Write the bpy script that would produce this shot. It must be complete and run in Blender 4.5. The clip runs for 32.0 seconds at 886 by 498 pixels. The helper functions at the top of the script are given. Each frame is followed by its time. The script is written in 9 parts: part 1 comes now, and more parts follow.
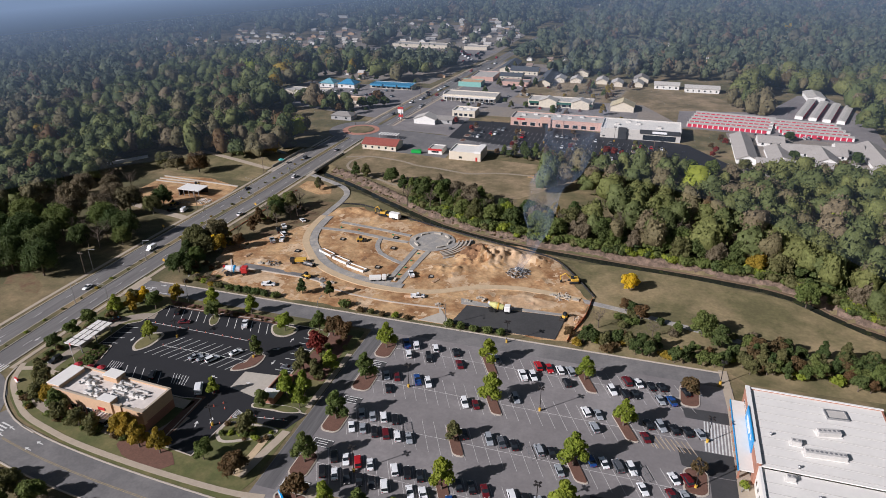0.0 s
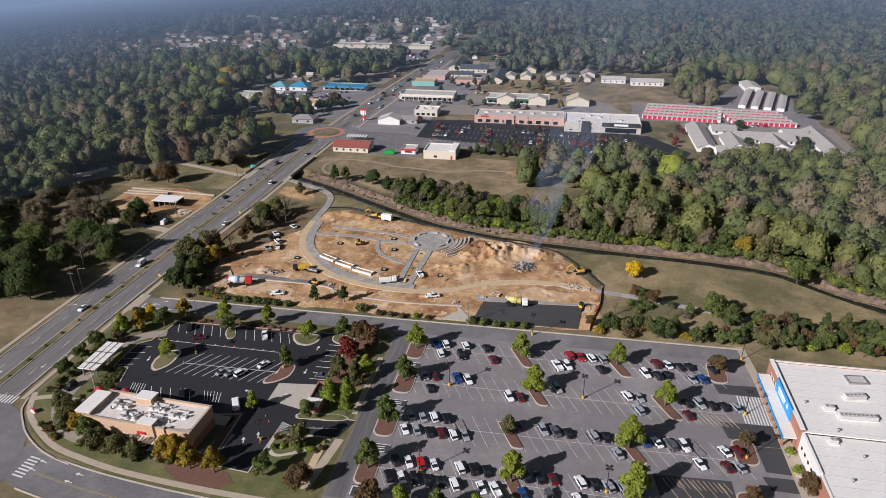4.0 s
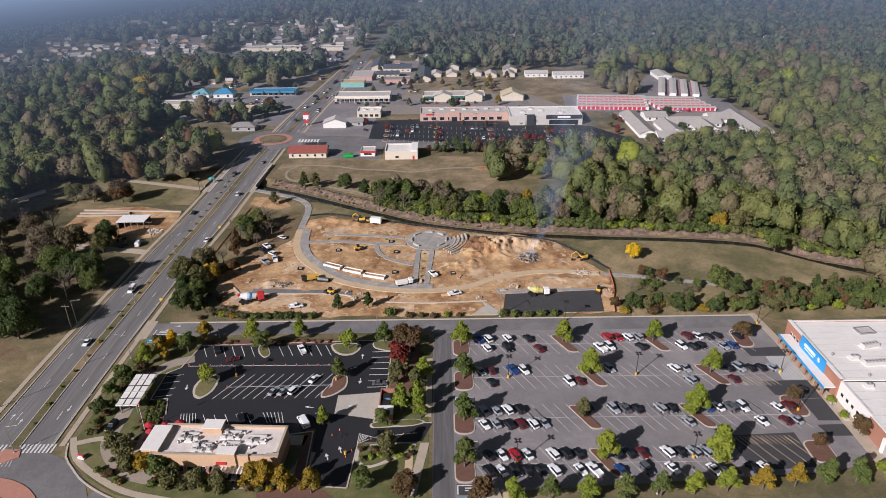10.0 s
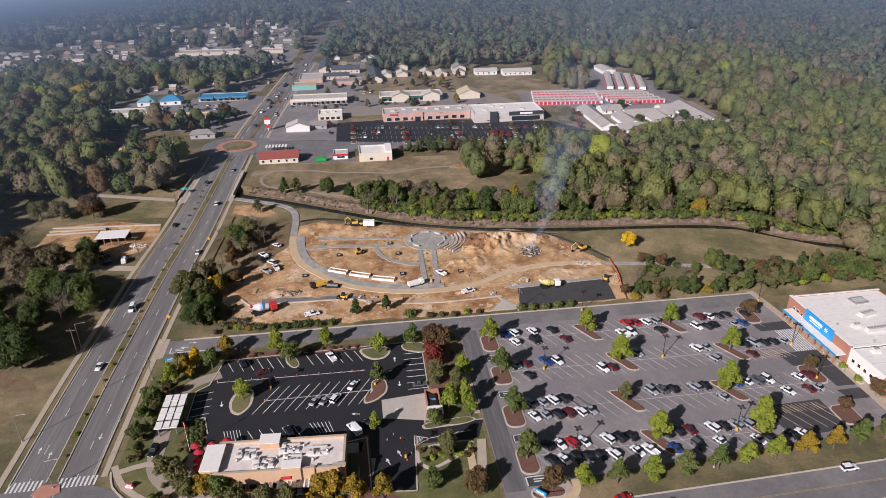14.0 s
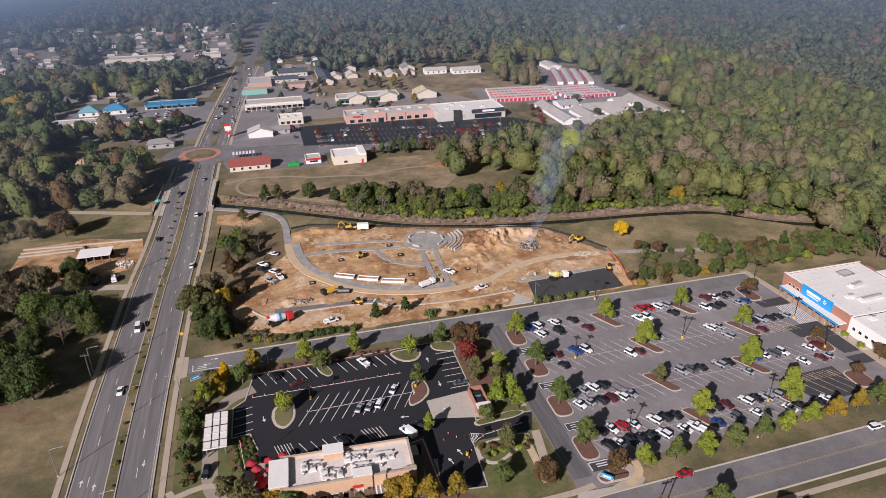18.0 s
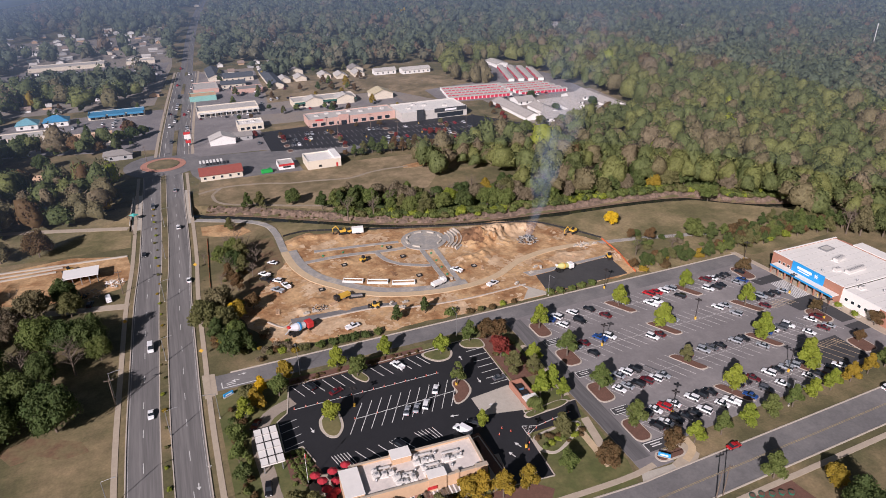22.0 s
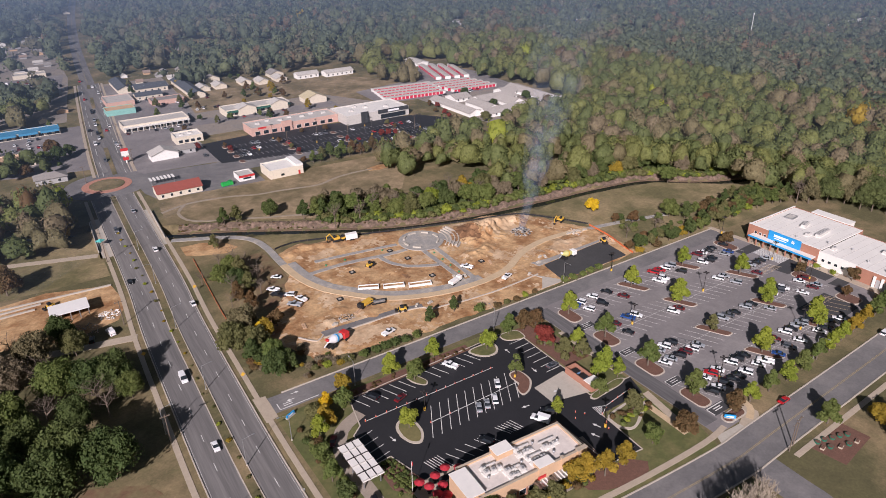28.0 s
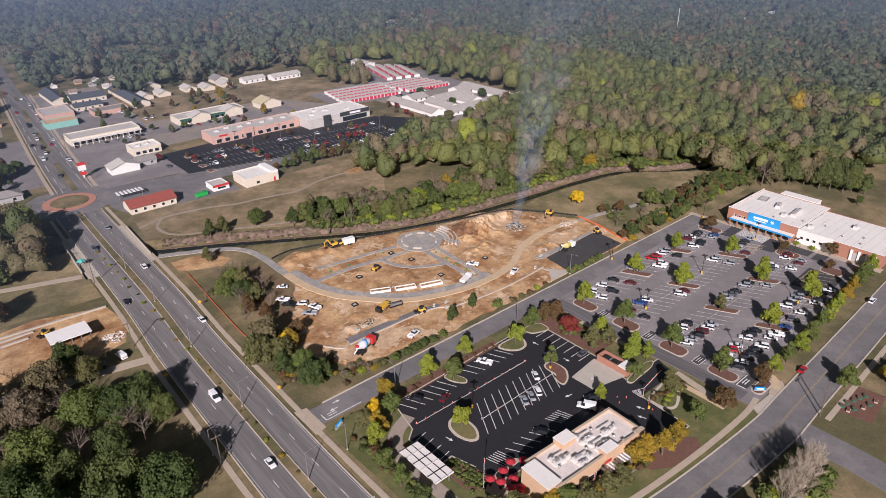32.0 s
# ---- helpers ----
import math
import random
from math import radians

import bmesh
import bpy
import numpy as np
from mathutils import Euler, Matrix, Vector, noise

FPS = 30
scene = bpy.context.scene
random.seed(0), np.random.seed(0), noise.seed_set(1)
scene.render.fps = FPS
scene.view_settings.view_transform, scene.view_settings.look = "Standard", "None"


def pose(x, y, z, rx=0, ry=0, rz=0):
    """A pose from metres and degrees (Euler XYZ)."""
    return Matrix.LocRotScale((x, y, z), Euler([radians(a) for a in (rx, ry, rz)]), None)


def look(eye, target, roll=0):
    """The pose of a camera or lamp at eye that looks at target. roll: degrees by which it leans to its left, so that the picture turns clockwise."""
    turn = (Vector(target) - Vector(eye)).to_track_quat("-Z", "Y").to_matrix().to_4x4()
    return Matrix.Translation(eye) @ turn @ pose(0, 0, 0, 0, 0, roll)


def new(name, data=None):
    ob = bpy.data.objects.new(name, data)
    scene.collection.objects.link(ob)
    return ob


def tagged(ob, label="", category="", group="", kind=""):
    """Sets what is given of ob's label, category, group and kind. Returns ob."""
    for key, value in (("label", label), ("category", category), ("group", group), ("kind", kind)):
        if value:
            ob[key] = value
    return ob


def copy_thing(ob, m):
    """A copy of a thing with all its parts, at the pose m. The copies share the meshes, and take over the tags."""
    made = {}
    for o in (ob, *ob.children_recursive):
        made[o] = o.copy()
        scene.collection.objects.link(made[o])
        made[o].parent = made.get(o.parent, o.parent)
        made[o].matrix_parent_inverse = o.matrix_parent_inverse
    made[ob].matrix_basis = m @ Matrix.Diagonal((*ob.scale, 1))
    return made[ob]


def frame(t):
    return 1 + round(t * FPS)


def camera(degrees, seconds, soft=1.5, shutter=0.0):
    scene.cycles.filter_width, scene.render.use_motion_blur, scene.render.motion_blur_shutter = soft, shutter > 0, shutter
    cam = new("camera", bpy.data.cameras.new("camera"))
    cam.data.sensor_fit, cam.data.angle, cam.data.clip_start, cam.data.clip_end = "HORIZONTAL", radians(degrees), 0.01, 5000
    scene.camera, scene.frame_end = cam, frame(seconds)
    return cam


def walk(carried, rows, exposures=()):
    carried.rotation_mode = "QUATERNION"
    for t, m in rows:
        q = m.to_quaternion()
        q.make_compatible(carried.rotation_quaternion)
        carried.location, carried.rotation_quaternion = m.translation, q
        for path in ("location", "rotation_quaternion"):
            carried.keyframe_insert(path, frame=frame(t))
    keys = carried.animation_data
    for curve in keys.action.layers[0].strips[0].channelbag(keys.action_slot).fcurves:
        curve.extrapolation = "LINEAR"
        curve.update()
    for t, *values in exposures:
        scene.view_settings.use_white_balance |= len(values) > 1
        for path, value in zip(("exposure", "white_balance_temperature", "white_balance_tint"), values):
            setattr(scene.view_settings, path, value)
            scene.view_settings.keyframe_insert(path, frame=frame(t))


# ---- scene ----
# The camera: a level orbit round the new plaza, seen from a drone.
cam = camera(67.437, 32.0, 0.9)
SCALE, TURN = 113.0, -2.5


def orbit_pose(t):
    s = (t - 16) / 16
    a = radians(TURN - 6.6759 - 29.6436 * s - 0.3048 * s * s)
    eye = Vector((2.0155 * math.sin(a), -2.0155 * math.cos(a), 1 + 0.0243 * s)) * SCALE
    yaw, pitch, roll = a + radians(-1.8892 + 0.5577 * s), radians(-26.21 - 0.5179 * s), 0.7199 + 0.2339 * s
    ahead = Vector((-math.sin(yaw) * math.cos(pitch), math.cos(yaw) * math.cos(pitch), math.sin(pitch)))
    return look(eye, eye + ahead * 100, -roll)


walk(cam, [(i / 2, orbit_pose(i / 2)) for i in range(65)], [(0.0, 0.26, 6150, 10), (13.0, 0.28, 6300, 15), (24.0, 0.31, 6400, 18), (32.0, 0.33, 6400, 18)])

# World, sun and exposure.
SUN_FROM = Vector((-0.72, -0.69, 0)).normalized()
SUN_UP = radians(29)
world = bpy.data.worlds.new("sky")
scene.world = world
world.use_nodes = True
wn = world.node_tree.nodes
sky = wn.new("ShaderNodeTexSky")
sky.sky_type, sky.sun_disc = "NISHITA", False
sky.sun_elevation, sky.sun_rotation = SUN_UP, math.atan2(SUN_FROM.x, SUN_FROM.y)
sky.dust_density, sky.air_density = 2.5, 1.2
world.node_tree.links.new(sky.outputs[0], wn["Background"].inputs[0])
wn["Background"].inputs[1].default_value = 0.027
sun_data = bpy.data.lights.new("sun", "SUN")
sun_data.energy, sun_data.angle, sun_data.color = 5.0, radians(0.55), (1.0, 0.942, 0.955)
sun = new("sun", sun_data)
sun.matrix_world = look(tuple(SUN_FROM * math.cos(SUN_UP) * 900 + Vector((0, 0, 900 * math.sin(SUN_UP)))), (0, 0, 0))


# ---------------------------------------------------------------- materials
def material(name, colour, rough=0.85, metal=0.0, scale=1.0, spread=0.25, fine=12.0, bump=0.0, object_spread=0.0, island_spread=0.0, second=None, second_at=0.55, stretch=None):
    """A surface with a base colour, patches at one scale, grain at another, and a little relief."""
    m = bpy.data.materials.new(name)
    m.use_nodes = True
    nt = m.node_tree
    n, li = nt.nodes, nt.links
    bsdf = n["Principled BSDF"]
    bsdf.inputs["Roughness"].default_value, bsdf.inputs["Metallic"].default_value = rough, metal
    geo = n.new("ShaderNodeNewGeometry")
    big = n.new("ShaderNodeTexNoise")
    big.inputs["Scale"].default_value, big.inputs["Detail"].default_value, big.inputs["Roughness"].default_value = scale, 10, 0.68
    small = n.new("ShaderNodeTexNoise")
    small.inputs["Scale"].default_value, small.inputs["Detail"].default_value = fine, 3
    place = geo.outputs["Position"]
    if stretch:
        grow = n.new("ShaderNodeVectorMath")
        grow.operation = "MULTIPLY"
        grow.inputs[1].default_value = stretch
        li.new(place, grow.inputs[0])
        place = grow.outputs[0]
    for tex in (big, small):
        li.new(place, tex.inputs["Vector"])
    last = None
    if second:
        ramp = n.new("ShaderNodeValToRGB")
        ramp.color_ramp.elements[0].position, ramp.color_ramp.elements[1].position = second_at - 0.09, second_at + 0.09
        ramp.color_ramp.elements[0].color, ramp.color_ramp.elements[1].color = (*colour, 1), (*second, 1)
        li.new(big.outputs["Fac"], ramp.inputs["Fac"])
        last = ramp.outputs["Color"]
    else:
        flat = n.new("ShaderNodeRGB")
        flat.outputs[0].default_value = (*colour, 1)
        last = flat.outputs[0]
    mid = n.new("ShaderNodeTexNoise")
    mid.inputs["Scale"].default_value, mid.inputs["Detail"].default_value, mid.inputs["Roughness"].default_value = (scale * fine) ** 0.5, 7, 0.65
    li.new(place, mid.inputs["Vector"])
    terms = [(big.outputs["Fac"], spread), (mid.outputs["Fac"], spread * 1.1), (small.outputs["Fac"], spread * 0.8)]
    if object_spread:
        info = n.new("ShaderNodeObjectInfo")
        terms.append((info.outputs["Random"], object_spread))
    if island_spread:
        terms.append((geo.outputs["Random Per Island"], island_spread))
    for out, amount in terms:
        rng = n.new("ShaderNodeMapRange")
        rng.inputs["To Min"].default_value, rng.inputs["To Max"].default_value = 1 - amount, 1 + amount
        li.new(out, rng.inputs["Value"])
        mul = n.new("ShaderNodeVectorMath")
        mul.operation = "SCALE"
        li.new(last, mul.inputs[0])
        li.new(rng.outputs[0], mul.inputs["Scale"])
        last = mul.outputs[0]
    li.new(last, bsdf.inputs["Base Color"])
    if bump:
        b = n.new("ShaderNodeBump")
        b.inputs["Strength"].default_value, b.inputs["Distance"].default_value = 0.6, bump
        li.new(small.outputs["Fac"], b.inputs["Height"])
        li.new(b.outputs[0], bsdf.inputs["Normal"])
    return m


def leaf_material(name, colour, other, spread=0.35, patch=0.35, island=0.45, grain=0.0):
    """Leaves: two colours mixed from leaf to leaf and from tree to tree, letting a little light through. grain: clumps per metre."""
    m = bpy.data.materials.new(name)
    m.use_nodes = True
    n, li = m.node_tree.nodes, m.node_tree.links
    bsdf = n["Principled BSDF"]
    bsdf.inputs["Roughness"].default_value = 0.7
    bsdf.inputs["Specular IOR Level"].default_value = 0.25
    geo, info = n.new("ShaderNodeNewGeometry"), n.new("ShaderNodeObjectInfo")
    mix, add = n.new("ShaderNodeMix"), n.new("ShaderNodeMath")
    mix.data_type = "RGBA"
    mix.inputs["A"].default_value, mix.inputs["B"].default_value = (*colour, 1), (*other, 1)
    add.operation = "MULTIPLY_ADD"
    add.inputs[1].default_value = island
    li.new(geo.outputs["Random Per Island"], add.inputs[0])
    half = n.new("ShaderNodeMath")
    half.operation, half.inputs[1].default_value = "MULTIPLY", 0.55
    li.new(info.outputs["Random"], half.inputs[0])
    li.new(half.outputs[0], add.inputs[2])
    li.new(add.outputs[0], mix.inputs["Factor"])
    noise_tex, rng, mul = n.new("ShaderNodeTexNoise"), n.new("ShaderNodeMapRange"), n.new("ShaderNodeVectorMath")
    noise_tex.inputs["Scale"].default_value = patch
    li.new(geo.outputs["Position"], noise_tex.inputs["Vector"])
    li.new(noise_tex.outputs["Fac"], rng.inputs["Value"])
    rng.inputs["To Min"].default_value, rng.inputs["To Max"].default_value = 1 - spread, 1 + spread
    mul.operation = "SCALE"
    li.new(mix.outputs["Result"], mul.inputs[0])
    li.new(rng.outputs[0], mul.inputs["Scale"])
    last = mul.outputs[0]
    if grain:
        fine, wide, much = n.new("ShaderNodeTexNoise"), n.new("ShaderNodeMapRange"), n.new("ShaderNodeVectorMath")
        fine.inputs["Scale"].default_value, fine.inputs["Detail"].default_value, fine.inputs["Roughness"].default_value = grain, 4, 0.7
        wide.inputs["From Min"].default_value, wide.inputs["From Max"].default_value = 0.3, 0.7
        wide.inputs["To Min"].default_value, wide.inputs["To Max"].default_value = 0.6, 1.34
        much.operation = "SCALE"
        li.new(geo.outputs["Position"], fine.inputs["Vector"])
        li.new(fine.outputs["Fac"], wide.inputs["Value"])
        li.new(last, much.inputs[0])
        li.new(wide.outputs[0], much.inputs["Scale"])
        last = much.outputs[0]
        relief = n.new("ShaderNodeBump")
        relief.inputs["Strength"].default_value, relief.inputs["Distance"].default_value = 0.9, 0.5 / grain
        li.new(fine.outputs["Fac"], relief.inputs["Height"])
        li.new(relief.outputs[0], bsdf.inputs["Normal"])
    li.new(last, bsdf.inputs["Base Color"])
    glow = n.new("ShaderNodeBsdfTranslucent")
    li.new(last, glow.inputs["Color"])
    both = n.new("ShaderNodeMixShader")
    both.inputs[0].default_value = 0.2 if grain else 0.42
    li.new(bsdf.outputs[0], both.inputs[1])
    li.new(glow.outputs[0], both.inputs[2])
    li.new(both.outputs[0], n["Material Output"].inputs["Surface"])
    return m


def plain(name, colour, rough=0.5, metal=0.0, coat=0.0):
    m = material(name, colour, rough, metal, 0.8, 0.06, 9.0)
    m.node_tree.nodes["Principled BSDF"].inputs["Coat Weight"].default_value = coat
    return m


GRASS = material("dry_grass", (0.105, 0.094, 0.04), 0.95, 0, 0.035, 0.45, 1.6, 0.05, second=(0.215, 0.158, 0.084), second_at=0.53)
GREEN_GRASS = material("green_grass", (0.09, 0.1, 0.03), 0.95, 0, 0.08, 0.3, 1.2, 0.04, second=(0.15, 0.13, 0.052), second_at=0.52)
OLIVE_GRASS = material("olive_field_grass", (0.135, 0.118, 0.05), 0.95, 0, 0.04, 0.42, 0.9, 0.04, second=(0.25, 0.19, 0.1), second_at=0.52)
BANK_GREEN = material("bright_undergrowth", (0.06, 0.09, 0.02), 0.95, 0, 0.1, 0.4, 1.0, 0.05, second=(0.12, 0.13, 0.035))
ASPHALT = material("worn_asphalt", (0.15, 0.143, 0.14), 0.9, 0, 0.07, 0.26, 1.6, 0.01, second=(0.19, 0.178, 0.17))
ROAD_ASPHALT = material("streaked_road_asphalt", (0.15, 0.141, 0.135), 0.9, 0, 0.35, 0.34, 3.0, 0.01, second=(0.192, 0.18, 0.17), stretch=(1.0, 0.035, 1.0))
LOT_ASPHALT = material("grey_lot_asphalt", (0.195, 0.178, 0.174), 0.9, 0, 0.05, 0.2, 1.2, 0.01, second=(0.235, 0.215, 0.208))
NEW_ASPHALT = material("fresh_black_asphalt", (0.017, 0.017, 0.0195), 0.75, 0, 0.08, 0.25, 2.0, 0.01)
PATCH_ASPHALT = material("dark_patched_asphalt", (0.05, 0.049, 0.05), 0.85, 0, 0.2, 0.2, 2.0, 0.01)
PATH_CONCRETE = material("tan_path_concrete", (0.5, 0.375, 0.235), 0.9, 0, 0.2, 0.18, 2.0, 0.01)
LANE_CONCRETE = material("stained_lane_concrete", (0.3, 0.25, 0.2), 0.9, 0, 0.2, 0.2, 2.0, 0.01)
HATCH_PAINT = material("worn_tan_paint", (0.42, 0.32, 0.2), 0.85, 0, 0.5, 0.35, 4.0)
LANE_ASPHALT = material("dark_lane_asphalt", (0.105, 0.1, 0.1), 0.88, 0, 0.2, 0.35, 2.0, 0.01, second=(0.14, 0.132, 0.13), stretch=(1.0, 0.08, 1.0))
PAD_ASPHALT = material("new_pad_asphalt", (0.05, 0.049, 0.049), 0.85, 0, 0.12, 0.3, 2.0, 0.01)
CONCRETE = material("pale_concrete", (0.42, 0.38, 0.32), 0.9, 0, 0.15, 0.16, 2.5, 0.01)
KERB = material("kerb_concrete", (0.46, 0.4, 0.33), 0.9, 0, 0.4, 0.15, 3.0)
SIDEWALK = material("sidewalk_concrete", (0.4, 0.33, 0.25), 0.9, 0, 0.3, 0.14, 2.0, 0.01)
PAINT = material("white_road_paint", (0.62, 0.61, 0.58), 0.8, 0, 0.7, 0.25, 4.0)
WORN_PAINT = material("worn_white_paint", (0.44, 0.42, 0.4), 0.85, 0, 0.5, 0.4, 4.0)
YELLOW_PAINT = material("yellow_road_paint", (0.6, 0.4, 0.08), 0.8, 0, 0.7, 0.2, 4.0)
CENTRE_PAINT = material("faded_yellow_paint", (0.3, 0.235, 0.13), 0.85, 0, 0.5, 0.4, 4.0)
SOIL = material("orange_clay_soil", (0.29, 0.14, 0.055), 0.95, 0, 0.09, 0.5, 1.0, 0.15, second=(0.44, 0.28, 0.14), second_at=0.48)
RED_SOIL = material("bare_red_soil", (0.17, 0.1, 0.055), 0.95, 0, 0.25, 0.35, 1.2, 0.05, second=(0.16, 0.122, 0.06), second_at=0.48)
GRAVEL = material("grey_gravel", (0.29, 0.275, 0.255), 0.95, 0, 0.25, 0.3, 3.0, 0.03, second=(0.4, 0.35, 0.28), second_at=0.58)
MULCH = material("red_brown_mulch", (0.14, 0.07, 0.048), 0.95, 0, 0.4, 0.3, 3.0, 0.04)
CREEK_BANK = material("creek_bank_earth", (0.15, 0.1, 0.06), 0.95, 0, 0.2, 0.35, 0.9, 0.08)
WATER = plain("dark_creek_water", (0.02, 0.022, 0.018), 0.12)
BRICK_RED = material("red_brick", (0.34, 0.16, 0.105), 0.9, 0, 0.3, 0.15, 6.0, 0.01)
BRICK_TAN = material("tan_plaster", (0.53, 0.35, 0.215), 0.9, 0, 0.3, 0.12, 5.0)
WHITE_ROOF = material("white_membrane_roof", (0.72, 0.69, 0.64), 0.7, 0, 0.12, 0.08, 1.0)
GREY_ROOF = material("grey_shingle_roof", (0.26, 0.24, 0.22), 0.9, 0, 0.2, 0.15, 3.0)
PALE_ROOF = material("pale_metal_roof", (0.5, 0.47, 0.43), 0.6, 0.0, 0.08, 0.1, 1.5)
RED_ROOF = material("dark_red_roof", (0.27, 0.07, 0.05), 0.7, 0, 0.3, 0.15, 2.0)
BLUE_ROOF = material("blue_metal_roof", (0.05, 0.24, 0.42), 0.5, 0, 0.2, 0.1, 2.0)
CREAM_WALL = material("cream_wall", (0.62, 0.55, 0.44), 0.85, 0, 0.2, 0.08, 2.0)
WHITE_WALL = material("white_wall", (0.74, 0.72, 0.68), 0.8, 0, 0.2, 0.06, 2.0)
PINK_WALL = material("pink_tan_brick_wall", (0.52, 0.33, 0.27), 0.9, 0, 0.15, 0.12, 3.0)
GREY_WALL = material("grey_wall", (0.36, 0.35, 0.34), 0.8, 0, 0.2, 0.1, 2.0)
SIGN_BLUE = plain("blue_sign_panel", (0.015, 0.27, 0.6), 0.4)
RED = plain("red_paint", (0.5, 0.03, 0.03), 0.5)
GLASS = plain("dark_glass", (0.02, 0.025, 0.03), 0.08)
METAL = material("galvanised_metal", (0.4, 0.4, 0.4), 0.45, 0.7, 0.8, 0.15, 4.0)
DARK_METAL = plain("dark_bronze_metal", (0.035, 0.03, 0.028), 0.5, 0.3)
RUBBER = plain("black_rubber", (0.012, 0.012, 0.012), 0.9)
BARK = material("grey_brown_bark", (0.13, 0.1, 0.075), 0.95, 0, 1.5, 0.3, 8.0, 0.03)
MACHINE_YELLOW = plain("machine_yellow_paint", (0.6, 0.36, 0.05), 0.5)

LEAVES = {
    "green": leaf_material("dark_green_leaves", (0.055, 0.09, 0.027), (0.115, 0.14, 0.044)),
    "mid": leaf_material("mid_green_leaves", (0.105, 0.15, 0.038), (0.18, 0.2, 0.06)),
    "lime": leaf_material("yellow_green_leaves", (0.2, 0.26, 0.036), (0.31, 0.335, 0.046)),
    "yellow": leaf_material("bright_yellow_leaves", (0.6, 0.4, 0.02), (0.72, 0.52, 0.03)),
    "gold": leaf_material("gold_leaves", (0.28, 0.21, 0.03), (0.4, 0.27, 0.035)),
    "rust": leaf_material("rust_brown_leaves", (0.17, 0.09, 0.04), (0.13, 0.1, 0.045)),
    "brown": leaf_material("dry_brown_leaves", (0.2, 0.165, 0.1), (0.23, 0.185, 0.125)),
    "red": leaf_material("dark_red_leaves", (0.2, 0.035, 0.03), (0.27, 0.06, 0.04)),
    "olive": leaf_material("olive_leaves", (0.13, 0.135, 0.05), (0.185, 0.172, 0.07)),
    "wood_green": leaf_material("wood_green_leaves", (0.068, 0.092, 0.032), (0.122, 0.14, 0.048), 0.4, 0.15, 0.35, 1.1),
    "wood_mid": leaf_material("wood_light_leaves", (0.108, 0.132, 0.038), (0.168, 0.172, 0.056), 0.4, 0.15, 0.35, 1.1),
    "wood_olive": leaf_material("wood_olive_leaves", (0.129, 0.117, 0.056), (0.176, 0.144, 0.076), 0.4, 0.15, 0.35, 1.1),
    "wood_brown": leaf_material("wood_brown_leaves", (0.158, 0.125, 0.07), (0.192, 0.152, 0.09), 0.4, 0.15, 0.35, 1.1),
    # Far crowns: paler and bluer, distance haze is put into the leaf colour.
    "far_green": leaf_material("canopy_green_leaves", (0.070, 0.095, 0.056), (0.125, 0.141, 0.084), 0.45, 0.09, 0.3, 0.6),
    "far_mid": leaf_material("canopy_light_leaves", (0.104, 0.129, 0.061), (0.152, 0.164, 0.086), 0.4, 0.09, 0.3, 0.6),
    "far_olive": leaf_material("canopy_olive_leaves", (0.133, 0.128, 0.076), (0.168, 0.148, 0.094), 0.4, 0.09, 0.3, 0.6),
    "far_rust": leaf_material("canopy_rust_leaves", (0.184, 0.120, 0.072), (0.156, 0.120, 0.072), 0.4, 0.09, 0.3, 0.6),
}
WOODS = [LEAVES[k] for k in ("wood_green", "wood_mid", "wood_olive", "wood_brown", "gold", "lime", "rust")]
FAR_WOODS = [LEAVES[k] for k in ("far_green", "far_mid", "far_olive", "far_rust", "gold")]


# ---------------------------------------------------------------- building blocks
def mesh_object(name, bm, mat):
    me = bpy.data.meshes.new(name)
    bm.to_mesh(me)
    bm.free()
    for m in mat if isinstance(mat, (list, tuple)) else (mat,):
        me.materials.append(m)
    return new(name, me)


def part(name, bm, mat, parent, label="", at=None):
    ob = mesh_object(name, bm, mat)
    ob.parent = parent
    if at is not None:
        ob.matrix_basis = at
    return tagged(ob, label)


def again(ob, parent, at):
    """One more object on the same mesh."""
    o = new(ob.name, ob.data)
    o.parent = parent
    o.matrix_basis = at
    return o


def thing(name, at, label, category, group="", kind=""):
    ob = new(name)
    ob.empty_display_size = 0.3
    ob.matrix_basis = at if isinstance(at, Matrix) else pose(*at)
    return tagged(ob, label, category, group, kind)


def box(bm, x0, x1, y0, y1, z0, z1, bevel=0.0, mat=0):
    m = Matrix.LocRotScale(((x0 + x1) / 2, (y0 + y1) / 2, (z0 + z1) / 2), None, (x1 - x0, y1 - y0, z1 - z0))
    out = bmesh.ops.create_cube(bm, size=1, matrix=m)
    faces = {f for v in out["verts"] for f in v.link_faces}
    for f in faces:
        f.material_index = mat
    if bevel:
        edges = list({e for v in out["verts"] for e in v.link_edges})
        bmesh.ops.bevel(bm, geom=edges, offset=bevel, segments=1, affect="EDGES")
    return bm


def boxed(x0, x1, y0, y1, z0, z1, bevel=0.0):
    return box(bmesh.new(), x0, x1, y0, y1, z0, z1, bevel)


def rod(bm, a, b, r0, r1=None, sides=7):
    a, b = Vector(a), Vector(b)
    d = b - a
    m = Matrix.Translation((a + b) / 2) @ d.to_track_quat("Z", "Y").to_matrix().to_4x4()
    bmesh.ops.create_cone(bm, cap_ends=True, segments=sides, radius1=r0, radius2=r0 if r1 is None else r1, depth=d.length, matrix=m)
    return bm


def ball(bm, at, r, squash=1.0, detail=1):
    bmesh.ops.create_icosphere(bm, subdivisions=detail, radius=r, matrix=Matrix.LocRotScale(at, None, (1, 1, squash)))
    return bm


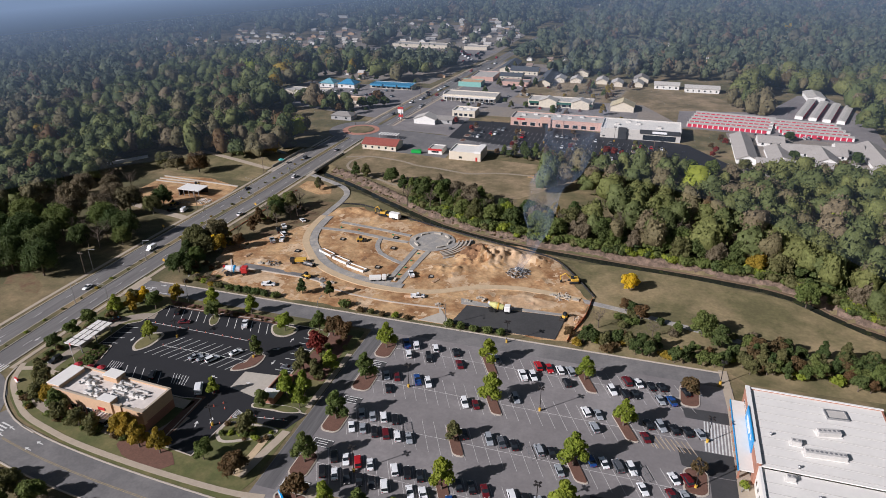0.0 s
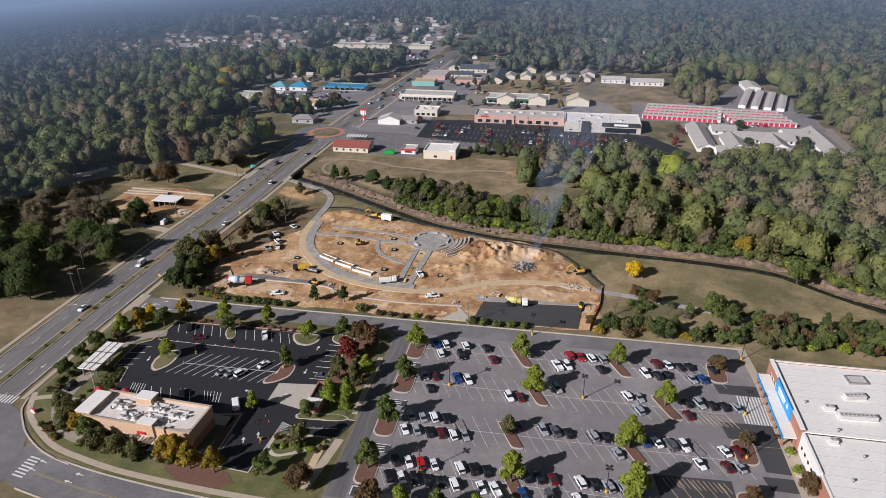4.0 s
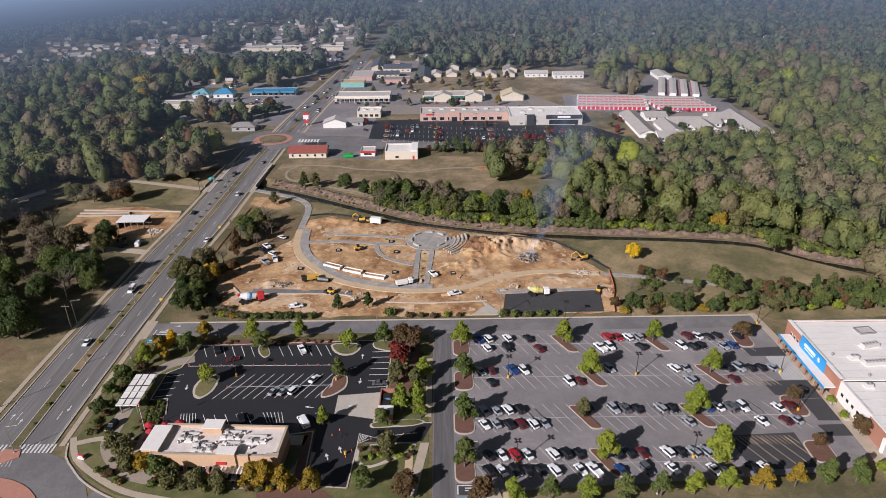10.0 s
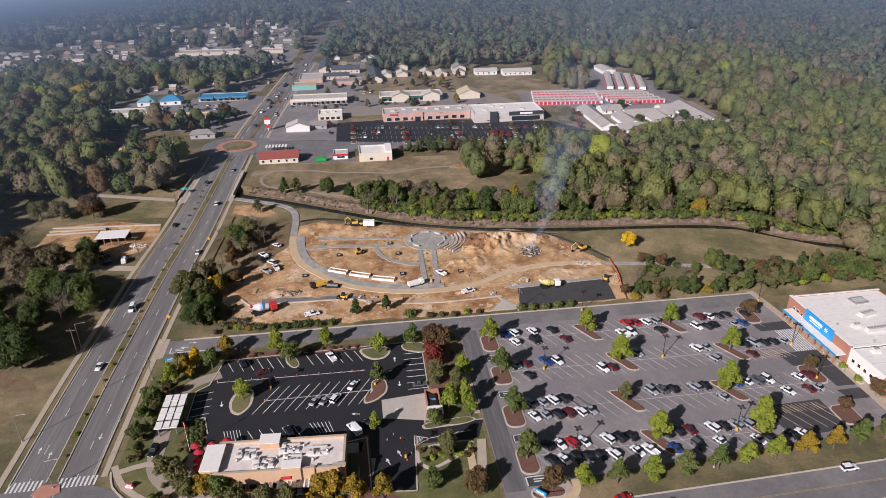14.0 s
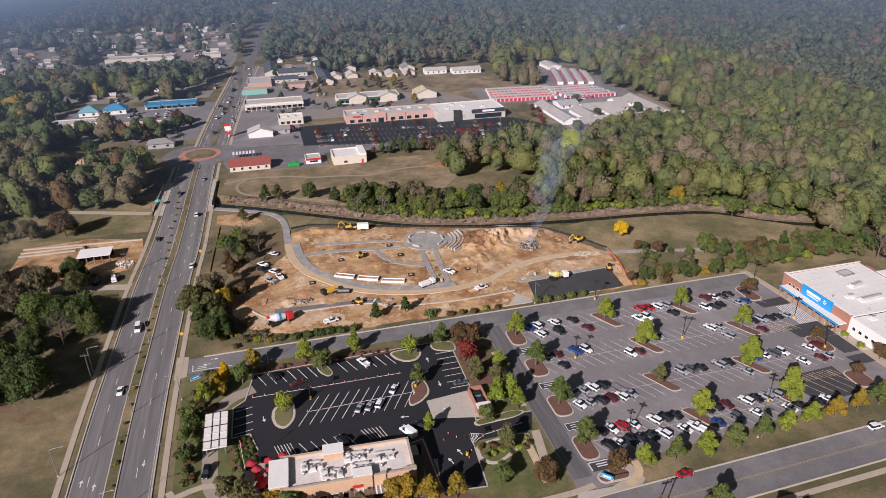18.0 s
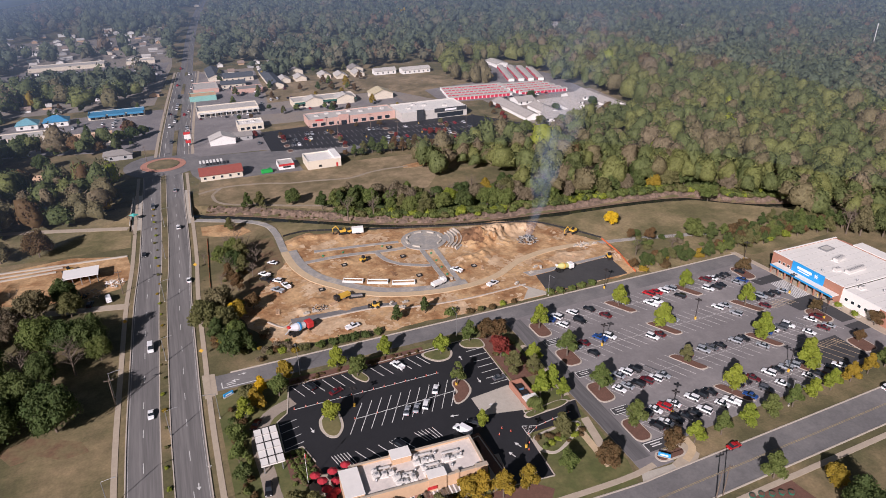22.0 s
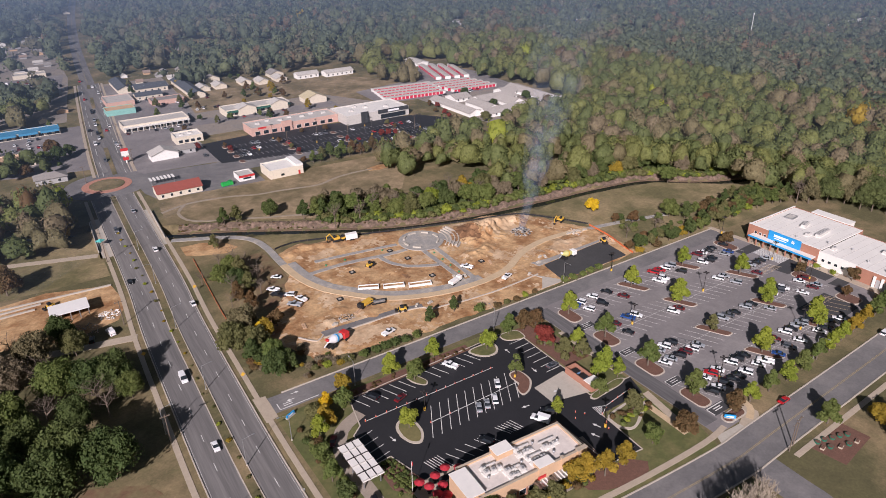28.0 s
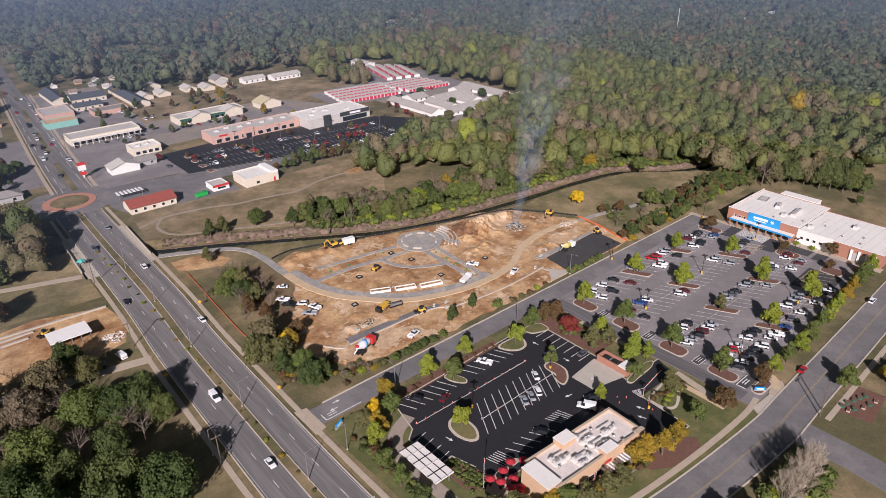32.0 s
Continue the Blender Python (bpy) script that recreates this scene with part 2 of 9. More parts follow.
def prism(bm, pts, z0, z1):
    """A flat polygon raised from z0 to z1."""
    low = [bm.verts.new((x, y, z0)) for x, y in pts]
    top = [bm.verts.new((x, y, z1)) for x, y in pts]
    bm.faces.new(top)
    n = len(pts)
    for i in range(n):
        bm.faces.new((low[i], low[(i + 1) % n], top[(i + 1) % n], top[i]))
    bmesh.ops.recalc_face_normals(bm, faces=bm.faces[:])
    return bm


def ribbon_points(path, a, b, step=4.0):
    """Points a and b metres to the left of a smooth path through the given places."""
    P = [Vector((*q, 0)) for q in path]
    dense = []
    for i in range(len(P) - 1):
        p0, p1, p2, p3 = P[max(i - 1, 0)], P[i], P[i + 1], P[min(i + 2, len(P) - 1)]
        k = max(2, int((p2 - p1).length / step))
        for j in range(k):
            u = j / k
            dense.append(0.5 * (2 * p1 + (p2 - p0) * u + (2 * p0 - 5 * p1 + 4 * p2 - p3) * u * u + (3 * p1 - p0 - 3 * p2 + p3) * u ** 3))
    dense.append(P[-1])
    left, right = [], []
    for i, q in enumerate(dense):
        d = (dense[min(i + 1, len(dense) - 1)] - dense[max(i - 1, 0)]).normalized()
        nrm = Vector((-d.y, d.x, 0))
        left.append(q + nrm * a)
        right.append(q + nrm * b)
    return left, right


def ribbon(bm, path, a, b, z0, z1, step=4.0):
    """A raised strip between a and b metres to the left of a path."""
    left, right = ribbon_points(path, a, b, step)
    rows = []
    for l, r in zip(left, right):
        rows.append([bm.verts.new((*l.xy, z0)), bm.verts.new((*l.xy, z1)), bm.verts.new((*r.xy, z1)), bm.verts.new((*r.xy, z0))])
    for u, v in zip(rows, rows[1:]):
        for k in range(3):
            bm.faces.new((u[k], v[k], v[k + 1], u[k + 1]))
    for u in (rows[0], rows[-1]):
        bm.faces.new(u)
    bmesh.ops.recalc_face_normals(bm, faces=bm.faces[:])
    return bm


def rounded(x0, x1, y0, y1, r, n=5):
    """The outline of a rectangle with round corners."""
    pts = []
    for cx, cy, a0 in ((x1 - r, y1 - r, 0), (x0 + r, y1 - r, 90), (x0 + r, y0 + r, 180), (x1 - r, y0 + r, 270)):
        pts += [(cx + r * math.cos(radians(a0 + 90 * i / n)), cy + r * math.sin(radians(a0 + 90 * i / n))) for i in range(n + 1)]
    return pts


def structure(name, bm, mat, label, category):
    return tagged(mesh_object(name, bm, mat), label, category, kind="structure")


# ---------------------------------------------------------------- ground, roads and lots
CREEK = [(-330, 190), (-200, 140), (-124, 106), (-92, 84), (-76, 75), (-63, 68), (-51, 61), (-38, 52.5), (-26, 45), (-14, 37.5), (0, 29.5), (17, 23.5), (37, 18.5), (71, 14), (106, 10.5), (130, 5), (146, -9), (173, -21.5), (230, -40), (320, -60)]
CREEK_LINE = [Vector(v.xy) for v in ribbon_points(CREEK, 0, 1, 6.0)[0]]


def creek_distance(x, y):
    q = Vector((x, y))
    best = 1e9
    for a, b in zip(CREEK_LINE, CREEK_LINE[1:]):
        d = b - a
        u = min(1, max(0, (q - a).dot(d) / d.length_squared))
        best = min(best, (q - a - d * u).length)
    return best


def build_ground():
    far = [-4500, -2500, -1400, -900, -600, -420, -330]
    xs = far + list(np.arange(-300, 302, 4.0)) + [330, 420, 600, 900, 1400, 2500, 4500]
    ys = [-4500, -2500, -1200, -600, -350, -250] + list(np.arange(-200, 260, 4.0)) + [300, 360, 450, 600, 900, 1400, 2500, 4500]
    verts, faces = [], []
    for y in ys:
        for x in xs:
            z = 0.0
            if -300 < x < 300 and -90 < y < 200:
                d = creek_distance(x, y)
                if d < 6.2:
                    z = -2.2 * (1 - max(0, d - 2.6) / 3.6) ** 1.2
            verts.append((x, y, z))
    n = len(xs)
    for j in range(len(ys) - 1):
        for i in range(n - 1):
            a = j * n + i
            faces.append((a, a + 1, a + n + 1, a + n))
    me = bpy.data.meshes.new("ground")
    me.from_pydata(verts, [], faces)
    me.materials.append(GRASS)
    tagged(new("ground", me), "dry autumn grass ground reaching to the horizon", "ground", kind="structure")


build_ground()
structure("water", ribbon(bmesh.new(), CREEK, -1.5, 1.5, -2.6, -1.8, 6), WATER, "narrow dark creek between earth banks", "creek")
structure("creek_bank", ribbon(bmesh.new(), CREEK[4:], 1.5, 2.6, -2.6, -1.6, 6), CREEK_BANK, "bare earth bank along the creek", "bank")

MAIN = [(-95.6, -150), (-95.6, -104), (-95.8, -70), (-95.3, -40), (-94.4, 0), (-92.8, 30), (-92, 60), (-91.5, 90), (-90.5, 133)]
NORTH = [(-84, 165), (-80.5, 216), (-73, 305), (-64, 403), (-56, 512), (-43, 662), (-17, 900), (22, 1200)]
SOUTH = [(-72, -122.5), (-62, -126.8), (-48, -129.4), (-28, -131.6), (0, -133.2), (14, -132.8), (67, -131), (110, -129.4), (160, -128), (300, -124)]
BRUSH = material("dead_bank_brush", (0.1, 0.07, 0.05), 0.95, 0, 0.5, 0.4, 2.4, 0.12, second=(0.2, 0.137, 0.1), second_at=0.52)


def bank_brush():
    """Matted dead brush over the north slope of the creek, uneven in height."""
    rows = []
    for off in (2.7, 3.4, 4.1, 4.8, 5.5, 6.2, 7.0, 7.8):
        line, _ = ribbon_points(CREEK[4:], off, 0, 0.9)
        depth = -2.2 * (1 - (off - 2.6) / 3.6) ** 1.2 if off < 6.2 else 0.0
        rows.append([(q.x, q.y, depth + (-0.3 if off > 7.5 else 0.22) + 0.6 * abs(noise.noise((q.x * 0.5, q.y * 0.5, 3))) + 0.35 * noise.noise((q.x * 1.4, q.y * 1.4, 8))) for q in line])
    n = len(rows[0])
    faces = [(j * n + i, j * n + i + 1, j * n + n + i + 1, j * n + n + i) for j in range(len(rows) - 1) for i in range(n - 1)]
    me = bpy.data.meshes.new("creek_brush")
    me.from_pydata([q for row in rows for q in row], [], faces)
    me.materials.append(BRUSH)
    me.polygons.foreach_set("use_smooth", [True] * len(faces))
    tagged(new("creek_brush", me), "matted pinkish-brown dead brush on the creek bank", "brush", kind="stuff")


bank_brush()
RAB = (-90, 151)
SW_RAB = (-96, -133)
structure("road", ribbon(bmesh.new(), MAIN, 1.3, 9.0, -0.1, 0.05), ROAD_ASPHALT, "worn grey asphalt carriageway of a divided road", "road")
structure("road", ribbon(bmesh.new(), MAIN, -8.9, -1.3, -0.1, 0.05), ROAD_ASPHALT, "worn grey asphalt carriageway of a divided road", "road")
structure("median", ribbon(bmesh.new(), MAIN[1:], -1.25, 1.25, -0.1, 0.16), GRASS, "grassy median between kerbs of the divided road", "median")
for a, b in ((1.1, 1.35), (-1.35, -1.1), (9.0, 9.3), (-9.2, -8.9)):
    structure("kerb", ribbon(bmesh.new(), MAIN[1:], a, b, -0.1, 0.2), KERB, "pale concrete kerb beside the road", "kerb")
structure("sidewalk", ribbon(bmesh.new(), MAIN[1:], 10.8, 12.2, -0.1, 0.1), SIDEWALK, "tan concrete sidewalk beside the road", "sidewalk")
structure("sidewalk", ribbon(bmesh.new(), MAIN[1:], -11.9, -10.5, -0.1, 0.1), SIDEWALK, "tan concrete sidewalk beside the road", "sidewalk")
structure("road", ribbon(bmesh.new(), NORTH[:4], -7.4, 7.4, -0.1, 0.06, 12), ROAD_ASPHALT, "grey asphalt road running into the town", "road")
structure("road", ribbon(bmesh.new(), NORTH[3:], -5, 5, -0.1, 0.055, 12), ROAD_ASPHALT, "grey asphalt road running on to the hills", "road")
bm = bmesh.new()
for low, high in ((0, 9), (12, 20), (24, 30), (34, 38)):
    left, right = ribbon_points(NORTH[:4], 1.1, -1.1, 6)
    pts = [v.xy for v in left[low:high]] + [v.xy for v in right[low:high]][::-1]
    prism(bm, pts, -0.1, 0.2)
structure("median", bm, GRASS, "grassy medians of the town road", "median")
for a, b in ((7.4, 7.8), (-7.8, -7.4)):
    structure("kerb", ribbon(bmesh.new(), NORTH[:4], a, b, -0.1, 0.2, 12), KERB, "pale concrete kerb beside the town road", "kerb")
structure("sidewalk", ribbon(bmesh.new(), NORTH[:4], 8.8, 10.4, -0.1, 0.1, 12), SIDEWALK, "tan sidewalk beside the town road", "sidewalk")
structure("sidewalk", ribbon(bmesh.new(), NORTH[:4], -10.4, -8.8, -0.1, 0.1, 12), SIDEWALK, "tan sidewalk beside the town road", "sidewalk")
structure("road", ribbon(bmesh.new(), SOUTH, -4.9, 4.9, -0.1, 0.055), ASPHALT, "grey two-lane asphalt street", "road")
structure("sidewalk", ribbon(bmesh.new(), SOUTH[5:], -8.4, -7.0, -0.1, 0.1), SIDEWALK, "tan concrete sidewalk beside the street", "sidewalk")
for a, b in ((4.9, 5.25), (-5.25, -4.9)):
    structure("kerb", ribbon(bmesh.new(), SOUTH[1:], a, b, -0.1, 0.2), KERB, "pale concrete kerb beside the street", "kerb")


def disc(cx, cy, r, n=40):
    return [(cx + r * math.cos(2 * math.pi * i / n), cy + r * math.sin(2 * math.pi * i / n)) for i in range(n)]


BRICK_APRON = material("red_brick_paving", (0.42, 0.2, 0.14), 0.9, 0, 0.4, 0.15, 3.0)
for cx, cy, r, inner in ((*RAB, 19.5, 0.58), (*SW_RAB, 28.5, 0.67)):
    structure("road", prism(bmesh.new(), disc(cx, cy, r), -0.1, 0.065), ASPHALT, "asphalt ring of a roundabout", "roundabout")
    structure("median", prism(bmesh.new(), disc(cx, cy, r * inner), -0.1, 0.2), BRICK_APRON, "red brick apron of a roundabout", "roundabout")
    structure("median", prism(bmesh.new(), disc(cx, cy, r * (inner - 0.17)), -0.1, 0.4), GRASS, "dry grass island of a roundabout", "roundabout")

structure("road", prism(bmesh.new(), [(-85.5, -56.3), (-80, -56.3), (104, -55.6), (106, -49), (-80, -49.3), (-85.5, -49)], -0.1, 0.06), ASPHALT, "grey asphalt drive beside the parking lots", "road")
structure("kerb", prism(bmesh.new(), [(-78, -49.2), (106, -48.9), (106, -48.5), (-78, -48.8)], -0.1, 0.2), KERB, "pale concrete kerb along the drive", "kerb")
structure("parking_lot", prism(bmesh.new(), [(5, -125.6), (14, -125.6), (14, -120.5), (96, -115.5), (108, -112), (108, -55.5), (5, -56)], -0.1, 0.05), LOT_ASPHALT, "large grey asphalt parking lot with white stall lines", "parking lot")
structure("parking_lot", prism(bmesh.new(), [(-64, -100.5), (-30, -101), (-24.5, -100), (-24, -117.6), (-14, -118.6), (-13, -104), (2.5, -104), (4.8, -97.5), (-10, -97), (-7.5, -86), (-7.2, -62), (-12, -60.5), (-64, -62), (-66.4, -73), (-69.4, -75.4), (-69.6, -87), (-65.2, -86.6), (-63.4, -93)], -0.1, 0.07), NEW_ASPHALT, "fresh black asphalt parking lot of the restaurant", "parking lot")

SITE = [(-73, -18), (-64, -42), (-30, -46.2), (20, -46.8), (66, -46), (67, -22), (62, -12), (52, 8), (38, 13), (22, 15), (-6, 24.6), (-28, 31.6), (-40, 35), (-48.4, 30.6), (-50.6, 14), (-58, 2)]


def inside(x, y, poly):
    hit = False
    for (x0, y0), (x1, y1) in zip(poly, poly[1:] + poly[:1]):
        if (y0 > y) != (y1 > y) and x < (x1 - x0) * (y - y0) / (y1 - y0) + x0:
            hit = not hit
    return hit


MOUNDS = [(22, 6, 7, 2.6), (28, 4, 8, 3.4), (34, 6, 8, 3.6), (41, 7, 7, 3.2), (46, 5, 5, 2.4), (23, -2, 7, 2.4), (30, -3, 6, 1.8), (17, 3, 5, 1.4), (12, -12, 4, 1.6), (17, -13, 4.5, 1.7), (21, -10, 4, 1.3), (9, -16, 3, 1.0), (14, -17, 3, 0.9), (34, -26, 3, 0.8), (-52, -24, 3, 0.8), (-30, 4, 3, 0.6), (-18, -6, 4, 0.5), (46, -24, 5, 1.0), (40, -27, 4, 0.9), (-44, 29, 4, 1.6), (-40, 31, 4, 1.8), (-35, 31, 4, 1.5), (-31, 29, 3, 1.0), (-27, 26, 3, 0.9), (52, -23, 4, 0.9), (62, -32, 3, 1.0), (-38, -27, 4, 0.6), (-46, -20, 3, 0.7), (50, -11, 3, 0.7)]


def rim_distance(x, y):
    """Metres inside the site's edge, negative outside."""
    best = 1e9
    for (x0, y0), (x1, y1) in zip(SITE, SITE[1:] + SITE[:1]):
        dx, dy = x1 - x0, y1 - y0
        u = min(1, max(0, ((x - x0) * dx + (y - y0) * dy) / (dx * dx + dy * dy)))
        best = min(best, math.hypot(x - x0 - u * dx, y - y0 - u * dy))
    return best if inside(x, y, SITE) else -best


DARK_SOIL = material("damp_brown_soil", (0.17, 0.085, 0.04), 0.95, 0, 0.22, 0.4, 1.4, 0.15, second=(0.27, 0.15, 0.075), second_at=0.52)
PALE_SOIL = material("dry_pale_sand", (0.44, 0.29, 0.165), 0.95, 0, 0.2, 0.3, 1.2, 0.1, second=(0.54, 0.39, 0.245), second_at=0.5)


def build_soil():
    step = 0.62
    index, verts, faces, kinds = {}, [], [], []
    nx, ny = int(142 / step), int(84 / step)
    for j in range(ny):
        for i in range(nx):
            x, y = -74 + i * step, -47 + j * step
            jx, jy = x + noise.noise((x * 0.2, y * 0.2, 3)) * 1.5, y + noise.noise((x * 0.2, y * 0.2, 9)) * 1.5
            edge = rim_distance(jx, jy)
            if edge < -2.4:
                continue
            z = 0.05 + 0.1 * (1 + noise.noise((x * 0.3, y * 0.3, 0))) + 0.06 * noise.noise((x * 0.9, y * 0.9, 2))
            # ruts left by tracked machines
            bend = 5 * noise.noise((x * 0.03, y * 0.03, 4))
            z += 0.05 * math.sin((y * 0.8 + x * 0.5 + bend) * 2.4) * max(0, noise.noise((x * 0.08, y * 0.08, 6)) + 0.1)
            for mx, my, r, h in MOUNDS:
                d = math.hypot(x - mx, y - my) / r
                if d < 1:
                    z += 0.85 * h * (1 - d * d) ** 1.2 * (0.75 + 0.6 * noise.noise((x * 0.5, y * 0.5, 5)) + 0.25 * noise.noise((x * 1.3, y * 1.3, 7)))
            index[i, j] = len(verts)
            verts.append((x, y, min(z, max(0.12 * edge, 0.5 * edge - 0.6))))
    for i, j in index:
        q = [(i, j), (i + 1, j), (i + 1, j + 1), (i, j + 1)]
        if all(k in index for k in q):
            faces.append([index[k] for k in q])
            x, y = -74 + i * step, -47 + j * step
            rough = 0.5 * noise.noise((x * 0.12, y * 0.12, 11)) + 0.3 * noise.noise((x * 0.5, y * 0.5, 12)) + 0.12 * noise.noise((x * 1.7, y * 1.7, 13))
            damp = math.exp(-((x - 19) / 7) ** 2 - ((y - 3) / 9) ** 2) * 0.55 + math.exp(-((x + 24) / 12) ** 2 - ((y + 8) / 6) ** 2) * 0.12
            dry = 0.12 + math.exp(-((x - 40) / 9) ** 2 - ((y - 4) / 6) ** 2) * 0.7 + math.exp(-((x - 45) / 14) ** 2 - ((y + 27) / 4) ** 2) * 0.4 + math.exp(-((x + 50) / 16) ** 2 - ((y + 33) / 12) ** 2) * 0.2
            kinds.append(1 if rough + damp > 0.41 else 2 if dry - rough > 0.26 else 0)
    me = bpy.data.meshes.new("construction_soil")
    me.from_pydata(verts, [], faces)
    for m in (SOIL, DARK_SOIL, PALE_SOIL):
        me.materials.append(m)
    me.polygons.foreach_set("material_index", kinds)
    me.polygons.foreach_set("use_smooth", [True] * len(faces))
    tagged(new("construction_soil", me), "bare orange clay soil of the construction site", "ground", kind="structure")


build_soil()
structure("lawn", prism(bmesh.new(), [(68, -48.2), (108, -48.2), (112, -52), (154, -50), (156, -44.5), (150, -44.2), (100, -36.2), (70, -30.2)], -0.02, 0.026), OLIVE_GRASS, "rough bank of grass above the lot", "lawn")
structure("lawn", prism(bmesh.new(), [(58, 6), (66, -10), (70, -30), (100, -36), (150, -44), (165, -30), (140, -10), (128, 0), (106, 5), (71, 8.5)], -0.02, 0.03), OLIVE_GRASS, "rough olive grass field beside the creek", "lawn")
structure("lawn", prism(bmesh.new(), [(-24, 53), (-10, 45), (6, 36.5), (38, 26.5), (72, 20.2), (105, 16.8), (132, 11), (149, -1), (176, -13), (196, -4), (150, 22), (106, 30), (60, 40), (10, 54), (-18, 58)], -0.02, 0.03), BANK_GREEN, "bright green undergrowth along the creek", "undergrowth")
structure("lawn", prism(bmesh.new(), [(-48.6, 36.6), (-40, 38.2), (-28, 34.4), (-15, 29.6), (12, 20.4), (33, 13.6), (50, 8.6), (60, 6), (60, 8.4), (37, 12), (17, 17), (0, 23), (-14, 31), (-26, 38.6), (-38, 46), (-48.6, 52)], -0.02, 0.04), OLIVE_GRASS, "rough olive grass strip beside the creek", "lawn")
PLAZA = (2.8, 9.5)
structure("plaza", prism(bmesh.new(), disc(*PLAZA, 9.0), -0.1, 0.42), GRAVEL, "round grey paved plaza under construction", "plaza")
RING = [(-50, 21), (-49.7, 14), (-48.4, 5), (-45, -4.5), (-39.5, -12), (-32.5, -19.8), (-25, -25), (-17, -28.2), (-7, -30.5), (4.5, -31), (12, -29.8), (18, -27.7), (26, -23), (33.4, -20), (42, -18.3), (52, -18.4), (63.7, -20)]
structure("path", ribbon(bmesh.new(), RING, -1.4, 1.4, 0.1, 0.36, 3), PATH_CONCRETE, "curved tan concrete path", "path")
structure("path", ribbon(bmesh.new(), RING[:10], 1.44, 4.6, 0.1, 0.33, 3), GRAVEL, "grey gravel base inside the curved path", "path")
for route, half in (([(-39.5, 16.8), (-23.6, 14.7), (-7, 12)], 0.9), ([(-44.5, 8.8), (-36, 9.2), (-27.6, 8.7), (-13.7, 6.4), (-6, 6)], 1.0), ([(-17.5, 6), (-16.5, 0), (-12.6, -6), (-5.6, -10.2), (-2.4, -11.5)], 0.9), ([(-1.0, 1.4), (-1.3, -7.4), (-1.5, -18), (-1.8, -27)], 0.95), ([(4.2, 1.4), (3.6, -8), (3.0, -16), (2.4, -27)], 0.95)):
    structure("path", ribbon(bmesh.new(), route, -half, half, 0.1, 0.32, 3), GRAVEL, "grey gravel path across the site", "path")
structure("path", ribbon(bmesh.new(), [(63.7, -20), (78, -22.6), (96, -27), (112, -31)], -1.2, 1.2, 0, 0.12, 3), GRAVEL, "grey gravel path along the rough field", "path")
structure("pad", prism(bmesh.new(), [(27, -46), (59.5, -45.5), (61, -32), (29, -34)], -0.1, 0.32), PAD_ASPHALT, "fresh black asphalt pad", "pad")
# ---------------------------------------------------------------- trees
def leaf_mesh(name, lobes, count, size, mats, rng, core=0.78):
    """A crown of small leaf clumps spread over and inside several lobes, with dark cores."""
    verts, faces = [], []
    lob = np.array(lobes, float)
    weight = lob[:, 3] ** 2
    pick = rng.choice(len(lob), count, p=weight / weight.sum())
    d = rng.normal(size=(count, 3))
    d /= np.linalg.norm(d, axis=1)[:, None]
    d[:, 2] = np.where(d[:, 2] < -0.55, -d[:, 2], d[:, 2])
    r = lob[pick, 3] * (0.72 + 0.4 * rng.random(count))
    c = lob[pick, :3] + d * r[:, None] * np.c_[np.ones(count), np.ones(count), lob[pick, 4]]
    u = rng.normal(size=(count, 3))
    u -= (u * d).sum(1)[:, None] * d * 0.75
    u /= np.linalg.norm(u, axis=1)[:, None]
    v = np.cross(d + 0.5 * rng.normal(size=(count, 3)), u)
    v /= np.linalg.norm(v, axis=1)[:, None]
    s = size * (0.6 + 0.8 * rng.random(count))
    bend = d * (s * 0.35)[:, None]
    for k in range(count):
        n = len(verts)
        a, b = u[k] * s[k], v[k] * s[k] * 0.8
        verts += [tuple(c[k] - a - bend[k]), tuple(c[k] - b * 0.9), tuple(c[k] + a - bend[k]), tuple(c[k] + b)]
        faces.append((n, n + 1, n + 2, n + 3))
    bm = bmesh.new()
    for x, y, z, rr, q in lobes:
        ball(bm, (x, y, z), rr * core, q, 1)
    for w in bm.verts:
        k = 1 + 0.35 * noise.noise(w.co * (1.6 / size))
        w.co = Vector(lobes[0][:3]) + (w.co - Vector(lobes[0][:3])) * k
    base = len(verts)
    bm.verts.index_update()
    verts += [tuple(w.co) for w in bm.verts]
    faces += [tuple(base + w.index for w in f.verts) for f in bm.faces]
    bm.free()
    me = bpy.data.meshes.new(name)
    me.from_pydata(verts, [], faces)
    for m in mats:
        me.materials.append(m)
    return me


def trunk_mesh(height, radius, spread, rng, limbs=5, twigs=0):
    bm = bmesh.new()
    lean = (rng.normal() * 0.15, rng.normal() * 0.15)
    top = Vector((lean[0], lean[1], height * 0.75))
    rod(bm, (0, 0, -0.2), top * 0.5, radius, radius * 0.75, 7)
    rod(bm, top * 0.5, top, radius * 0.75, radius * 0.3, 6)
    for i in range(limbs):
        a = i * 2.4 + rng.random()
        z0 = height * (0.3 + 0.4 * rng.random())
        tip = Vector((math.cos(a) * spread * 0.75, math.sin(a) * spread * 0.75, z0 + height * (0.2 + 0.15 * rng.random())))
        root = top * (z0 / top.z)
        rod(bm, root, tip, radius * 0.4, radius * 0.12, 5)
        for _ in range(twigs):
            q = root.lerp(tip, 0.3 + 0.6 * rng.random())
            e = q + Vector((rng.normal(), rng.normal(), 1.0 + rng.random())) * spread * 0.3
            rod(bm, q, e, radius * 0.15, radius * 0.04, 4)
            rod(bm, q.lerp(e, 0.5), q.lerp(e, 0.5) + Vector((rng.normal(), rng.normal(), 0.6)) * spread * 0.2, radius * 0.08, radius * 0.03, 3)
    return bm


